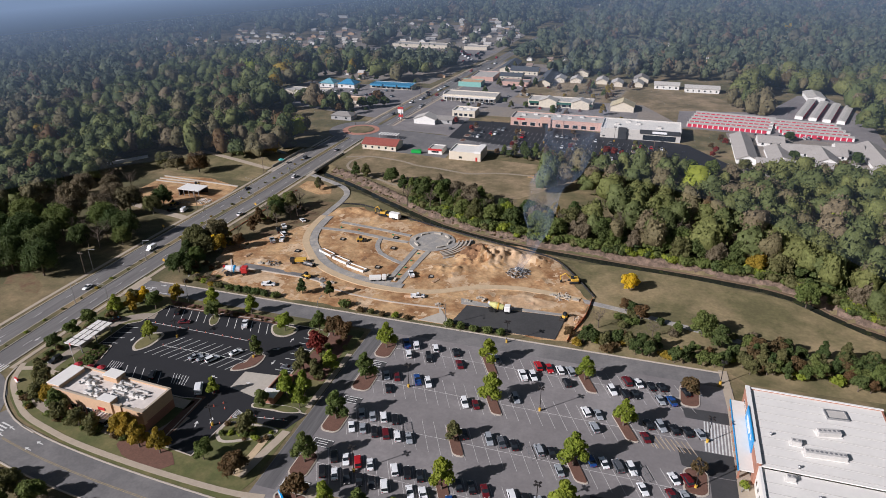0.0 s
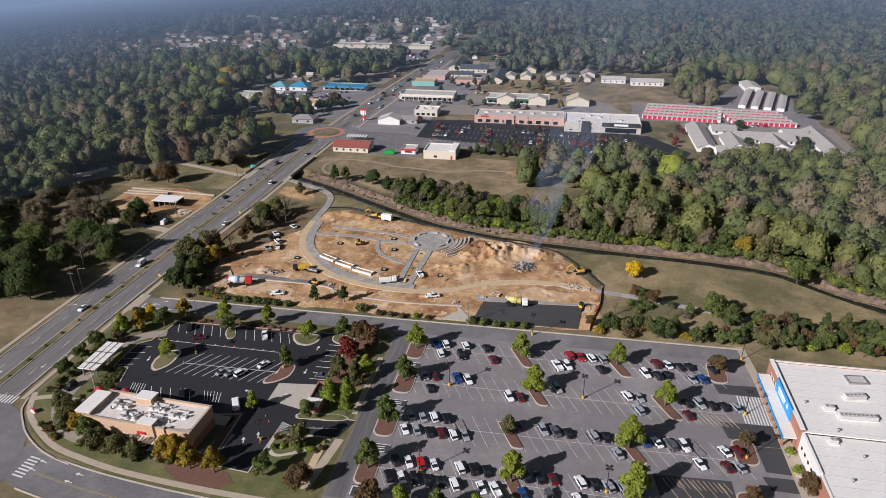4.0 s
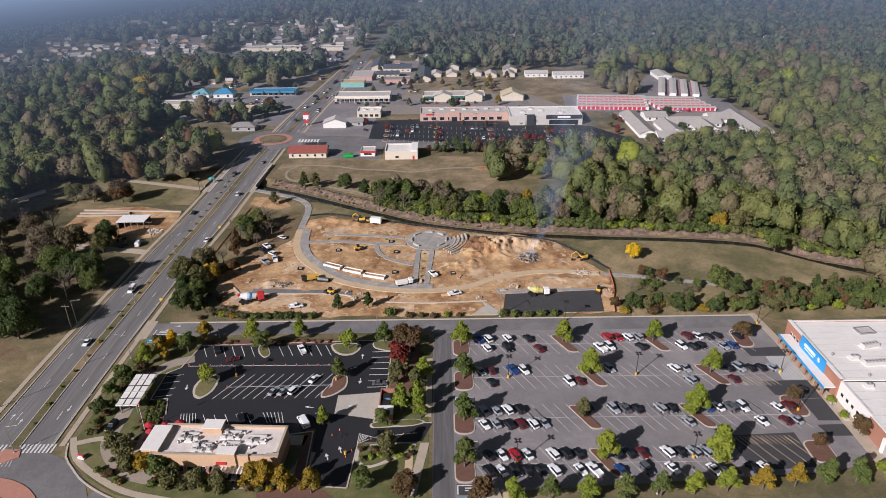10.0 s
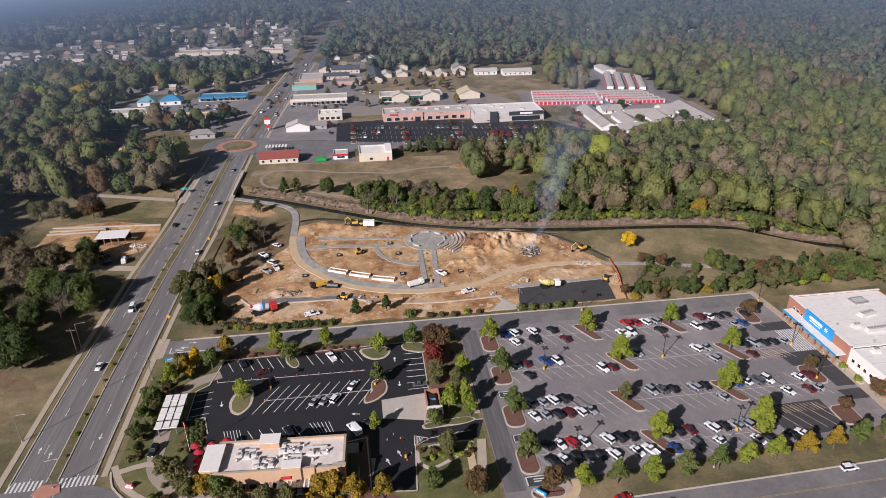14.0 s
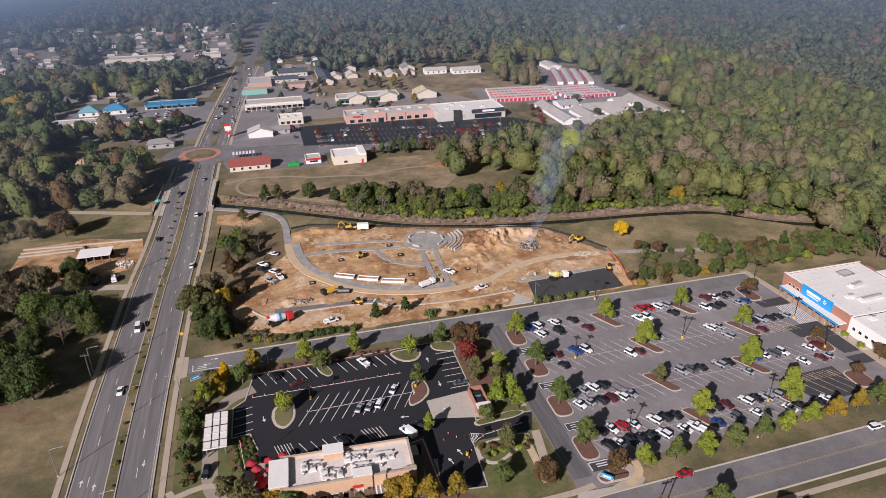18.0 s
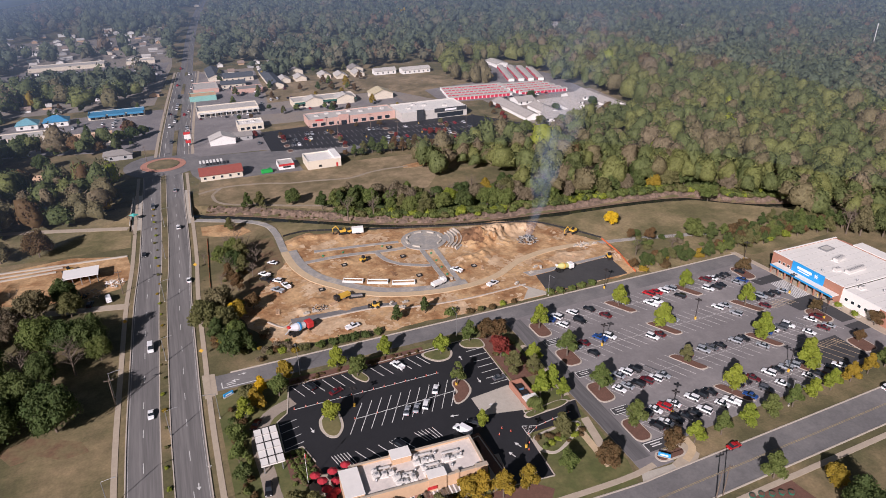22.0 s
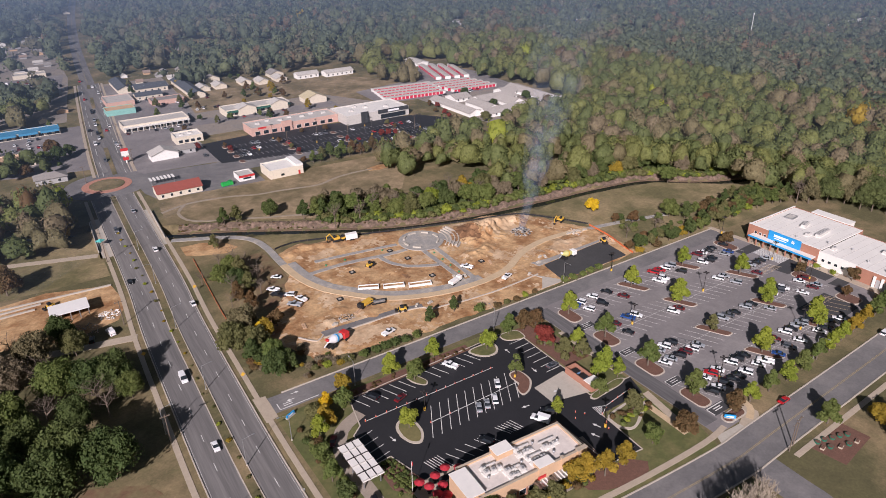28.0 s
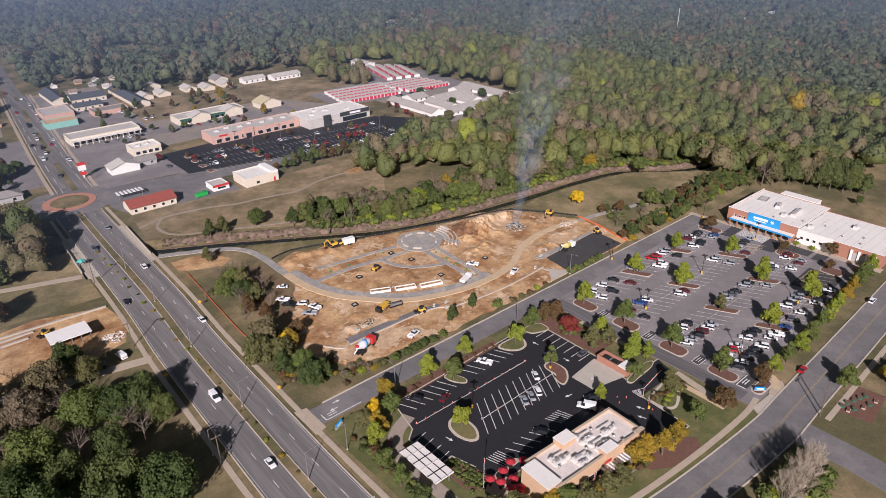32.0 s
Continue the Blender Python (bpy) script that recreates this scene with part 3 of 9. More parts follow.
SHAPES = {  # height, crown radius, lobes, leaf clumps, clump size
    "great": (12.5, 6.4, 22, 3900, 0.31),
    "oak": (11, 5.8, 14, 1700, 0.48), "young": (8.2, 2.7, 10, 1350, 0.3), "tall": (13, 4.9, 14, 1900, 0.46), "column": (6.2, 2.0, 8, 1000, 0.25), "small": (5.0, 2.15, 7, 850, 0.26), "round_shrub": (1.7, 1.25, 4, 135, 0.25),
}
TREE_MESHES = {}


def tree_meshes(shape, variant):
    key = shape, variant
    if key not in TREE_MESHES:
        rng = np.random.default_rng(hash_of(shape) + variant * 17)
        h, r, n, leaves, size = SHAPES[shape]
        lobes = [(0, 0, h * 0.56, r * (0.72 if shape in ("oak", "small", "great") else 0.58), 1.05)]
        for i in range(n - 1):
            a, u = i * 2.4 + rng.random() * 0.8, i / max(1, n - 2)
            z = h * (0.36 + 0.46 * u)
            out = r * (0.66 - 0.45 * max(0, u - 0.45))
            lobe = r * (0.26 + 0.24 * rng.random())
            if shape in ("young", "column", "tall"):  # egg-shaped, pointed
                z = h * (0.3 + 0.58 * u)
                out = r * (0.62 * (1 - u) ** 0.7 + 0.06) * (0.8 if shape == "column" else 1)
                lobe = r * (0.44 - 0.2 * u + 0.1 * rng.random())
            lobes.append((math.cos(a) * out, math.sin(a) * out, z, lobe, 0.9))
        if shape == "round_shrub":
            lobes = [(rng.normal() * 0.3, rng.normal() * 0.3, h * 0.45, r * 0.8, 0.8) for _ in range(n)]
        crown = leaf_mesh("crown", lobes, leaves, size, [LEAVES["green"]], rng, 0.66 if shape == "great" else 0.76)
        bm = trunk_mesh(h * 0.8, 0.035 * h * (0.5 if shape == "round_shrub" else 0.8), r, rng)
        trunk = bpy.data.meshes.new("trunk")
        bm.to_mesh(trunk)
        bm.free()
        trunk.materials.append(BARK)
        TREE_MESHES[key] = trunk, crown
    return TREE_MESHES[key]


def hash_of(text):
    return sum(ord(c) * (i + 3) for i, c in enumerate(text)) % 9973


CROWNS = {}
COLOUR_WORDS = {"green": "dark green", "mid": "green", "lime": "yellow-green", "yellow": "bright yellow", "gold": "golden yellow", "rust": "rust-brown", "brown": "dry brown", "red": "dark red", "olive": "olive green", "wood_green": "dark green", "wood_mid": "green", "wood_olive": "olive green", "wood_brown": "dry brown"}


def plant(x, y, shape, colour, size=1.0, where="grass", group="", name="tree", stretch=1.0):
    variant = random.randrange(3)
    trunk, crown = tree_meshes(shape, variant)
    key = shape, variant, colour
    if key not in CROWNS:
        CROWNS[key] = crown.copy()
        CROWNS[key].materials[0] = LEAVES[colour]
    noun = "shrub" if shape == "round_shrub" else "tree"
    if noun == "shrub":
        t = tagged(new("shrub", CROWNS[key]), f"{COLOUR_WORDS[colour]} leafy shrub in {where}", "shrub", group)
        t.matrix_basis = pose(x, y, 0, 0, 0, random.uniform(0, 360))
        t.scale = (size, size, size * stretch)
        return t
    t = thing(name, pose(x, y, 0, 0, 0, random.uniform(0, 360)), f"{COLOUR_WORDS[colour]} leafy {noun} in {where}", noun, group)
    t.scale = (size, size, size * stretch)
    for n, me in (("trunk", trunk), ("crown", CROWNS[key])):
        o = new(n, me)
        o.parent = t
    return t


def bare_tree(x, y, height=8.0, spread=4.0, where="grass"):
    rng = np.random.default_rng(int(abs(x * 7 + y * 13)))
    t = thing("bare_tree", (x, y, 0), f"leafless grey tree standing in {where}", "tree")
    part("trunk", trunk_mesh(height, 0.028 * height, spread, rng, 9, 6), BARK, t)


def massed(name, label, rows):
    """Many small plants joined into one object: rows are x, y, shape, colour, size."""
    keys = sorted({r[3] for r in rows})
    V, L, S, M, nv, nl = [], [], [], [], 0, 0
    for x, y, shape, colour, size, *z in rows:
        _, me = tree_meshes(shape, random.randrange(3))
        co = np.empty(len(me.vertices) * 3, np.float32)
        me.vertices.foreach_get("co", co)
        li = np.empty(len(me.loops), np.int32)
        me.loops.foreach_get("vertex_index", li)
        st = np.empty(len(me.polygons), np.int32)
        me.polygons.foreach_get("loop_start", st)
        a = random.uniform(0, 6.283)
        p = co.reshape(-1, 3) * size
        V.append(np.c_[p[:, 0] * math.cos(a) - p[:, 1] * math.sin(a) + x, p[:, 0] * math.sin(a) + p[:, 1] * math.cos(a) + y, p[:, 2] + sum(z)])
        L.append(li + nv)
        S.append(st + nl)
        M.append(np.full(len(st), keys.index(colour), np.int32))
        nv, nl = nv + len(p), nl + len(li)
    V, L, S, M = np.vstack(V), np.concatenate(L), np.concatenate(S), np.concatenate(M)
    me = bpy.data.meshes.new(name)
    me.vertices.add(len(V))
    me.vertices.foreach_set("co", V.ravel())
    me.loops.add(len(L))
    me.loops.foreach_set("vertex_index", L)
    me.polygons.add(len(S))
    me.polygons.foreach_set("loop_start", S)
    me.polygons.foreach_set("material_index", M)
    for k in keys:
        me.materials.append(LEAVES[k])
    me.update()
    me.validate()
    return tagged(new(name, me), label, "planting", kind="stuff")


# Woods: joined crowns of leaf clumps round a rough core.
def wood_templates(clumps, size, seed, lumps, detail):
    """Crowns one metre in radius: a lobed mass of foliage, open underneath, with loose leaf clumps standing off it."""
    rng = np.random.default_rng(seed)
    out = []
    for k in range(10):
        lobes = [(0.0, 0.0, 0.05, 0.56)]
        for i in range(lumps):
            a, u = i * 2.4 + rng.random(), (i + 0.5) / lumps
            far = 0.6 * (1 - 0.6 * u) * (0.8 + 0.45 * rng.random())
            lobes.append((math.cos(a) * far, math.sin(a) * far, -0.3 + 0.95 * u, 0.3 + 0.2 * rng.random()))
        lob = np.array(lobes)
        bm = bmesh.new()
        bmesh.ops.create_icosphere(bm, subdivisions=detail, radius=1)
        for v in bm.verts:
            d = np.array(v.co)
            reach = 0.0
            for x, y, z, r in lobes:  # the farthest lobe along this way
                q = np.array((x, y, z))
                along = float(d @ q)
                off = r * r - float(q @ q) + along * along
                if off > 0:
                    reach = max(reach, along + math.sqrt(off))
            v.co = v.co * (max(reach, 0.3) * (0.88 + 0.3 * noise.noise(v.co * 2.3 + Vector((k * 5, seed, 0))) + 0.22 * noise.noise(v.co * 5.5 + Vector((k * 3, seed, 4)))))
        bmesh.ops.delete(bm, geom=[f for f in bm.faces if f.calc_center_median().z < -0.42], context="FACES_ONLY")
        bm.verts.index_update()
        V = np.array([v.co[:] for v in bm.verts])
        F = np.array([[v.index for v in f.verts] for f in bm.faces])
        bm.free()
        p = lob[:, 3] ** 2
        pick = rng.choice(len(lob), clumps, p=p / p.sum())
        d = rng.normal(size=(clumps, 3))
        d[:, 2] = np.abs(d[:, 2]) - 0.45 * rng.random(clumps)
        d /= np.linalg.norm(d, axis=1)[:, None]
        c = lob[pick, :3] + d * lob[pick, 3:4] * (0.88 + 0.3 * rng.random((clumps, 1)))
        facing = d + 0.42 * rng.normal(size=(clumps, 3))
        u = np.cross(facing, rng.normal(size=(clumps, 3)))
        u /= np.linalg.norm(u, axis=1)[:, None]
        w = np.cross(facing, u)
        w /= np.linalg.norm(w, axis=1)[:, None]
        s = size * (0.5 + 0.9 * rng.random((clumps, 1)))
        T = np.stack([c - u * s - w * s * 0.6, c + u * s - w * s * 0.4, c + w * s * 1.2], 1).reshape(-1, 3)
        out.append((np.vstack([V, T]), np.vstack([F, np.arange(len(T)).reshape(-1, 3) + len(V)]), len(F)))
    return out


NEAR_CROWNS = wood_templates(300, 0.08, 1, 11, 2)
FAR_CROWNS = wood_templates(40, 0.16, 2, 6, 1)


def woods(name, places, label, crowns, mats, odds):
    """One joined object of many crowns: places are x, y, radius, height."""
    rng = np.random.default_rng(len(places))
    V, F, M, S, n = [], [], [], [], 0
    for x, y, r, h in places:
        tv, tf, mass = crowns[rng.integers(len(crowns))]
        a = rng.random() * 6.283
        c, s = math.cos(a), math.sin(a)
        p = tv * np.array([r * rng.uniform(0.85, 1.15), r * rng.uniform(0.85, 1.15), r * (0.85 + 0.6 * rng.random())])
        p = np.c_[p[:, 0] * c - p[:, 1] * s + x, p[:, 0] * s + p[:, 1] * c + y, p[:, 2] + h - r * 0.8]
        V.append(p)
        F.append(tf + n)
        drift = 1 + 1.6 * max(-0.6, noise.noise((x * 0.012, y * 0.012, 3.0)) + 0.5 * noise.noise((x * 0.04, y * 0.04, 6.0)))
        weight = np.array(odds) * np.array([1.0, 1.0] + [drift * drift] * (len(odds) - 2))
        M.append(np.full(len(tf), rng.choice(len(mats), p=weight / weight.sum())))
        S.append(np.arange(len(tf)) < mass)
        n += len(p)
    V, F, M, S = np.vstack(V), np.vstack(F), np.concatenate(M), np.concatenate(S)
    me = bpy.data.meshes.new(name)
    me.vertices.add(len(V))
    me.vertices.foreach_set("co", V.ravel())
    me.loops.add(F.size)
    me.loops.foreach_set("vertex_index", F.ravel().astype(np.int32))
    me.polygons.add(len(F))
    me.polygons.foreach_set("loop_start", np.arange(0, F.size, 3, dtype=np.int32))
    me.polygons.foreach_set("material_index", M.astype(np.int32))
    me.polygons.foreach_set("use_smooth", S)
    for m in mats:
        me.materials.append(m)
    me.update()
    me.validate()
    return tagged(new(name, me), label, "woods", kind="stuff")


# ---------------------------------------------------------------- painted lines, islands and stalls
def line_part(bm, a, b, w=0.13, z=0.078):
    a, b = Vector((*a, 0)), Vector((*b, 0))
    d = (b - a).normalized()
    n = Vector((-d.y, d.x, 0)) * w / 2
    prism(bm, [(a - n).xy, (b - n).xy, (b + n).xy, (a + n).xy], z - 0.03, z)


def markings(name, lines, mat, label, w=0.13, z=0.078):
    bm = bmesh.new()
    for a, b in lines:
        n = bmesh.new()
        line_part(n, a, b, w, z)
        me = bpy.data.meshes.new("tmp")
        n.to_mesh(me)
        n.free()
        bm.from_mesh(me)
        bpy.data.meshes.remove(me)
    return structure(name, bm, mat, label, "road marking")


ROWS_Y = {"A": -63.3, "B": -79.2, "C": -96.0, "D": -111.8}
FIRST_STALL, STALL = 16.45, 3.0
stall_lines = []
for key, yc in ROWS_Y.items():
    last = 28 if key != "D" else 19
    for i in range(last):
        x = FIRST_STALL - 1.5 + STALL * i
        stall_lines.append(((x - 2.6, yc + 5.2), (x + 2.6, yc - 5.2)))
    stall_lines.append(((FIRST_STALL - 1.5, yc), (FIRST_STALL - 1.5 + STALL * (last - 1), yc)))
markings("stall_lines", stall_lines, WORN_PAINT, "worn white stall lines of the big lot", 0.11)


def island(name, pts, fill, label, height=0.18, rim=0.42):
    """A kerbed planting island: a concrete rim and a raised bed."""
    t = thing(name, (0, 0, 0), label, "island", "planting islands")
    if len(pts) < 14:  # round off the corners
        for _ in range(2):
            pts = [(a[0] + (b[0] - a[0]) * k, a[1] + (b[1] - a[1]) * k) for a, b in zip(pts, pts[1:] + pts[:1]) for k in (0.22, 0.78)]
    cx, cy = sum(p[0] for p in pts) / len(pts), sum(p[1] for p in pts) / len(pts)
    part("kerb", prism(bmesh.new(), pts, -0.05, height), KERB, t)
    inner = []
    for x, y in pts:
        d = math.hypot(x - cx, y - cy)
        k = max(0, d - rim) / d
        inner.append((cx + (x - cx) * k, cy + (y - cy) * k))
    part("bed", prism(bmesh.new(), inner, height, height + 0.08), fill, t)
    return t


def slanted_island(x, yc, w=3.0, half=4.6):
    pts = []
    for px, py in rounded(-w / 2, w / 2, -half, half, 0.9, 3):
        pts.append((x + px - 0.5 * py, yc + py))
    return island("planting_island", pts, MULCH, "kerbed mulch island between the parking stalls")


LOT_ISLANDS = [(43.8, "A", "lime", 1.05), (70.6, "A", "lime", 1.0), (48.6, "B", "lime", 1.15), (81.8, "B", "lime", 1.05), (43.4, "C", "olive", 0.75), (71.8, "C", "lime", 1.2), (45.4, "D", "lime", 1.15), (71.8, "D", "lime", 1.3)]
for x, key, colour, size in LOT_ISLANDS:
    yc = ROWS_Y[key]
    slanted_island(x, yc)
    plant(x - 0.4, yc + 0.6, "young", colour, size, "a mulched parking island", "parking lot trees")
for yc, x0, x1 in ((-64.8, 10.6, 15.6), (-80.6, 10.6, 16), (-97.6, 10.2, 15.4), (-113.4, 10.0, 14.8)):
    island("planting_island", rounded(x0, x1, yc - 4.2, yc + 4.4, 1.9), MULCH, "kerbed mulch island at the end of a parking row")
    plant((x0 + x1) / 2, yc + 0.8, "young", "mid" if yc < -70 else "lime", 1.12, "a mulched parking island", "parking lot trees")
island("planting_island", rounded(94.6, 99.6, -66.4, -56.8, 1.9), MULCH, "kerbed mulch island at the end of a parking row")
plant(97, -61.5, "small", "rust", 1.25, "a mulched parking island")
island("planting_island", rounded(95.2, 100.6, -97, -88.4, 2.0), MULCH, "kerbed mulch island at the end of a parking row")
plant(98.2, -90.6, "small", "rust", 0.95, "a mulched parking island")
island("planting_island", rounded(93, 99, -113, -105.5, 1.9), MULCH, "kerbed mulch island at the end of a parking row")
plant(96, -108, "small", "rust", 0.9, "a mulched parking island")
for pts in ([(95.2, -67), (107.4, -66.2), (108, -70.8), (96, -70.8)], [(94, -82.4), (107.6, -82), (107.8, -89.6), (101.6, -90), (95, -88.2)], [(100.8, -90.2), (107.6, -89.8), (107.6, -98.6), (101.2, -98.4)], [(76, -103.4), (93, -102.6), (93, -114), (78, -115)], [(100, -100), (107.6, -99.8), (107.6, -104), (101, -104)], [(10.4, -117.8), (17, -117.8), (17, -121), (10.4, -121)]):
    structure("asphalt_patch", prism(bmesh.new(), pts, 0.0, 0.07), PATCH_ASPHALT, "dark patched asphalt in the parking lot", "asphalt patch")
structure("road", prism(bmesh.new(), [(5.2, -122), (10, -122), (10.2, -57), (5.2, -57)], 0.0, 0.062), LANE_ASPHALT, "darker asphalt lane at the lot's edge", "road")
hatch = [((100.4 + i * 0.75, -71), (100.4 + i * 0.75, -82)) for i in range(10)]
markings("crosswalk", hatch, PAINT, "white striped pedestrian crossing before the store", 0.34, 0.085)
markings("hatching", [((79 + i * 1.1, -103.6), (80.5 + i * 1.1, -106.5)) for i in range(12)] + [((78 + 3 * i, -104), (82.4 + 3 * i, -113)) for i in range(5)], HATCH_PAINT, "tan hatched stalls near the store", 0.16, 0.085)
markings("hatching", [((86.5 + i * 1.2, -80.2), (88.7 + i * 1.2, -84)) for i in range(9)], HATCH_PAINT, "tan hatched stalls for the disabled", 0.16, 0.085)
for y in (-70.6, -87.4, -104.2):
    structure("asphalt_patch", prism(bmesh.new(), [(10.6, y), (16, y), (16, y - 2.8), (10.6, y - 2.8)], 0.0, 0.071), PATCH_ASPHALT, "dark patch under a painted box", "asphalt patch")
    markings("stop_line", [((10.9, y - 0.2), (15.8, y - 0.2)), ((10.9, y - 0.2), (10.9, y - 2.6)), ((10.9, y - 2.6), (15.8, y - 2.6)), ((12, y - 1), (14.6, y - 1)), ((12, y - 1.7), (14.6, y - 1.7))], PAINT, "white painted box at the end of a parking row", 0.2, 0.088)
markings("stop_line", [((10.6, -118.2), (16.6, -118.2)), ((10.6, -118.2), (10.6, -120.8)), ((12.2, -119), (15, -119)), ((12.2, -119.7), (15, -119.7))], PAINT, "white painted stop box at the lot's exit", 0.3, 0.088)

# The restaurant's lot.
REST_LOT = [(-64, -100.5), (-30, -101), (-24.5, -100), (-24, -117.6), (-14, -118.6), (-13, -104), (2.5, -104), (4.8, -97.5), (-10, -97), (-7.5, -86), (-7.2, -62), (-12, -60.5), (-64, -62), (-66.4, -73), (-69.4, -75.4), (-69.6, -87), (-65.2, -86.6), (-63.4, -93)]
for i, (p0, p1) in enumerate(zip(REST_LOT, REST_LOT[1:])):
    if i in (5, 6, 10):
        continue
    bm = bmesh.new()
    line_part(bm, p0, p1, 0.32, 0.2)
    structure("kerb", bm, KERB, "pale concrete kerb round the restaurant lot", "kerb")
structure("mulch_bed", prism(bmesh.new(), [(-69.8, -87.6), (-65.6, -87.2), (-63.8, -93), (-62.4, -97.2), (-66.8, -99.6), (-69.8, -96)], 0, 0.12), MULCH, "mulch bed planted in rows beside the canopy", "bed")
rl = []
for i in range(15):
    x = -63.2 + i * 2.78
    if not (-46 < x < -43 or x > -25):
        rl.append(((x, -62.6), (x + 2.4, -67.8)))
for i in range(11):
    x = -53.4 + i * 2.72
    rl.append(((x + 6, -76.5), (x, -87)))
rl.append(((-51, -82), (-22.5, -81.6)))
for i in range(7):
    rl.append(((-12.8, -66.3 - i * 2.75), (-7.6, -66.2 - i * 2.75)))
for i in range(4):
    rl.append(((-69 - 0.05 * i, -77 - i * 2.95), (-64.6, -76.1 - i * 2.95)))
for i in range(5):
    rl.append(((-53.8 + i * 2.8, -93.2), (-51.4 + i * 2.8, -97.6)))
markings("stall_lines", rl, PAINT, "crisp white stall lines on fresh black asphalt", 0.16, 0.095)
hl = []
for i in range(6):
    hl.append(((-59.6 + i * 0.75, -92.6), (-58.2 + i * 0.75, -97.4)))
    hl.append(((-38.6 + i * 0.95, -92.6), (-36.6 + i * 0.8, -96.6)))
    hl.append(((-13.0 + i * 0.45, -101.2 - i * 0.1), (-13.2 + i * 0.35, -104.4 + i * 0.3)))
hl += [((-64.6, -72.2), (-24, -72.5)), ((-13, -101), (-9.4, -102.4)), ((-9.4, -102.4), (-13.2, -104.6)), ((-9.4, -102.4), (1.2, -101))]
markings("hatching", hl, PAINT, "white hatched areas on fresh black asphalt", 0.15, 0.095)


def arrow(x, y, turn, size=1.0):
    bm = bmesh.new()
    prism(bm, [(-0.12 * size, -1.1 * size), (0.12 * size, -1.1 * size), (0.12 * size, 0.2 * size), (-0.12 * size, 0.2 * size)], 0, 0.012)
    prism(bm, [(-0.5 * size, 0.2 * size), (0.5 * size, 0.2 * size), (0, 1.2 * size)], 0, 0.012)
    ob = structure("lane_arrow", bm, PAINT, "white painted lane arrow", "road marking")
    ob.matrix_basis = pose(x, y, 0.09, 0, 0, turn)


for x, y, turn in ((-61.8, -81.8, 190), (-15.5, -68.5, 0), (-17.5, -74, 300), (-16, -90.5, 90), (-17, -106.5, 20), (-19.8, -108.8, 20), (-15, -80, 180), (-27, -90.8, 80), (-89.4, -90, 180), (-86.6, -84, 180), (-99.4, -95, 0), (-102.4, -93, 0), (-77, -53.2, 90), (-75, -51, 270), (14.8, -123.2, 90), (-62.5, -123.4, 74), (-63.4, -126, 74), (-51.5, -125.6, 80), (-52.6, -128, 80)):
    arrow(x, y, turn)
island("planting_island", [(-59.6, -79), (-58, -77), (-55.4, -76.2), (-53.8, -77.2), (-53.8, -83.5), (-56.4, -87.2), (-58.8, -86), (-60, -82.5)], GREEN_GRASS, "teardrop kerbed island with planting in the restaurant lot", 0.18, 0.8)
plant(-56.4, -80.6, "small", "lime", 1.2, "a kerbed planting island")
island("planting_island", [(-22.6, -77.2), (-18.8, -77.2), (-18.2, -80.5), (-18.6, -83.5), (-21.6, -86.4), (-25, -87.4), (-24.6, -83.6), (-22.8, -83)], MULCH, "kerbed mulch island at the end of the stalls", 0.18, 0.6)
plant(-21, -79.2, "column", "mid", 1.2, "a kerbed planting island")
island("planting_island", [(-47, -62), (-44.4, -62), (-42.2, -67.2), (-43.8, -69), (-46.4, -66)], GREEN_GRASS, "kerbed grass island between stalls")
plant(-45.2, -65, "small", "mid", 1.35, "a kerbed planting island")
island("planting_island", [(-26, -61.6), (-16.4, -61.6), (-16.4, -65.2), (-18.4, -67.9), (-22, -68), (-24.6, -65.6)], GREEN_GRASS, "kerbed grass island at the end of the stalls", 0.18, 0.7)
plant(-20, -64.6, "small", "lime", 1.35, "a kerbed planting island")
island("planting_island", [(-13.2, -60.4), (-6, -61), (-6, -66), (-8, -66.4), (-13, -64.4)], GREEN_GRASS, "kerbed planted corner of the restaurant lot")
island("planting_island", [(-13.2, -105.6), (-8, -104.6), (0.6, -104.2), (1.4, -106.4), (-6, -111.4), (-10.6, -113), (-13.4, -110.4)], GREEN_GRASS, "kerbed planted island beside the exit lane", 0.18, 0.9)
island("planting_island", [(-11, -97.4), (-6, -96.4), (1, -95.8), (3.6, -97.2), (0, -98.6), (-7, -98.9), (-10.4, -99.2)], GREEN_GRASS, "kerbed grass bed behind the enclosure", 0.18, 0.6)
structure("apron", prism(bmesh.new(), [(-20.2, -86.2), (-8.6, -85), (-8.6, -96), (-17.5, -94), (-20.2, -93.6)], 0, 0.1), CONCRETE, "pale concrete apron before the bin enclosure", "apron")
structure("sidewalk", prism(bmesh.new(), [(2.0, -104.5), (4.2, -104.5), (1.4, -121), (-0.8, -121)], -0.05, 0.1), SIDEWALK, "tan sidewalk beside the drive", "sidewalk")
structure("sidewalk", prism(bmesh.new(), [(3.2, -70), (4.8, -70), (4.6, -95), (3.0, -95)], -0.05, 0.1), SIDEWALK, "tan sidewalk beside the drive", "sidewalk")
structure("apron", prism(bmesh.new(), [(3.2, -128.1), (15.4, -127.8), (14, -126.2), (4.6, -125.7)], -0.05, 0.075), CONCRETE, "pale concrete apron at the mouth of the lane", "apron")
structure("sidewalk", ribbon(bmesh.new(), [(21.4, -120.4), (21, -123.4), (19, -125.2), (16.6, -126.4)], -0.9, 0.9, -0.05, 0.135, 1.5), PATH_CONCRETE, "tan concrete corner walk with a crossing", "sidewalk")
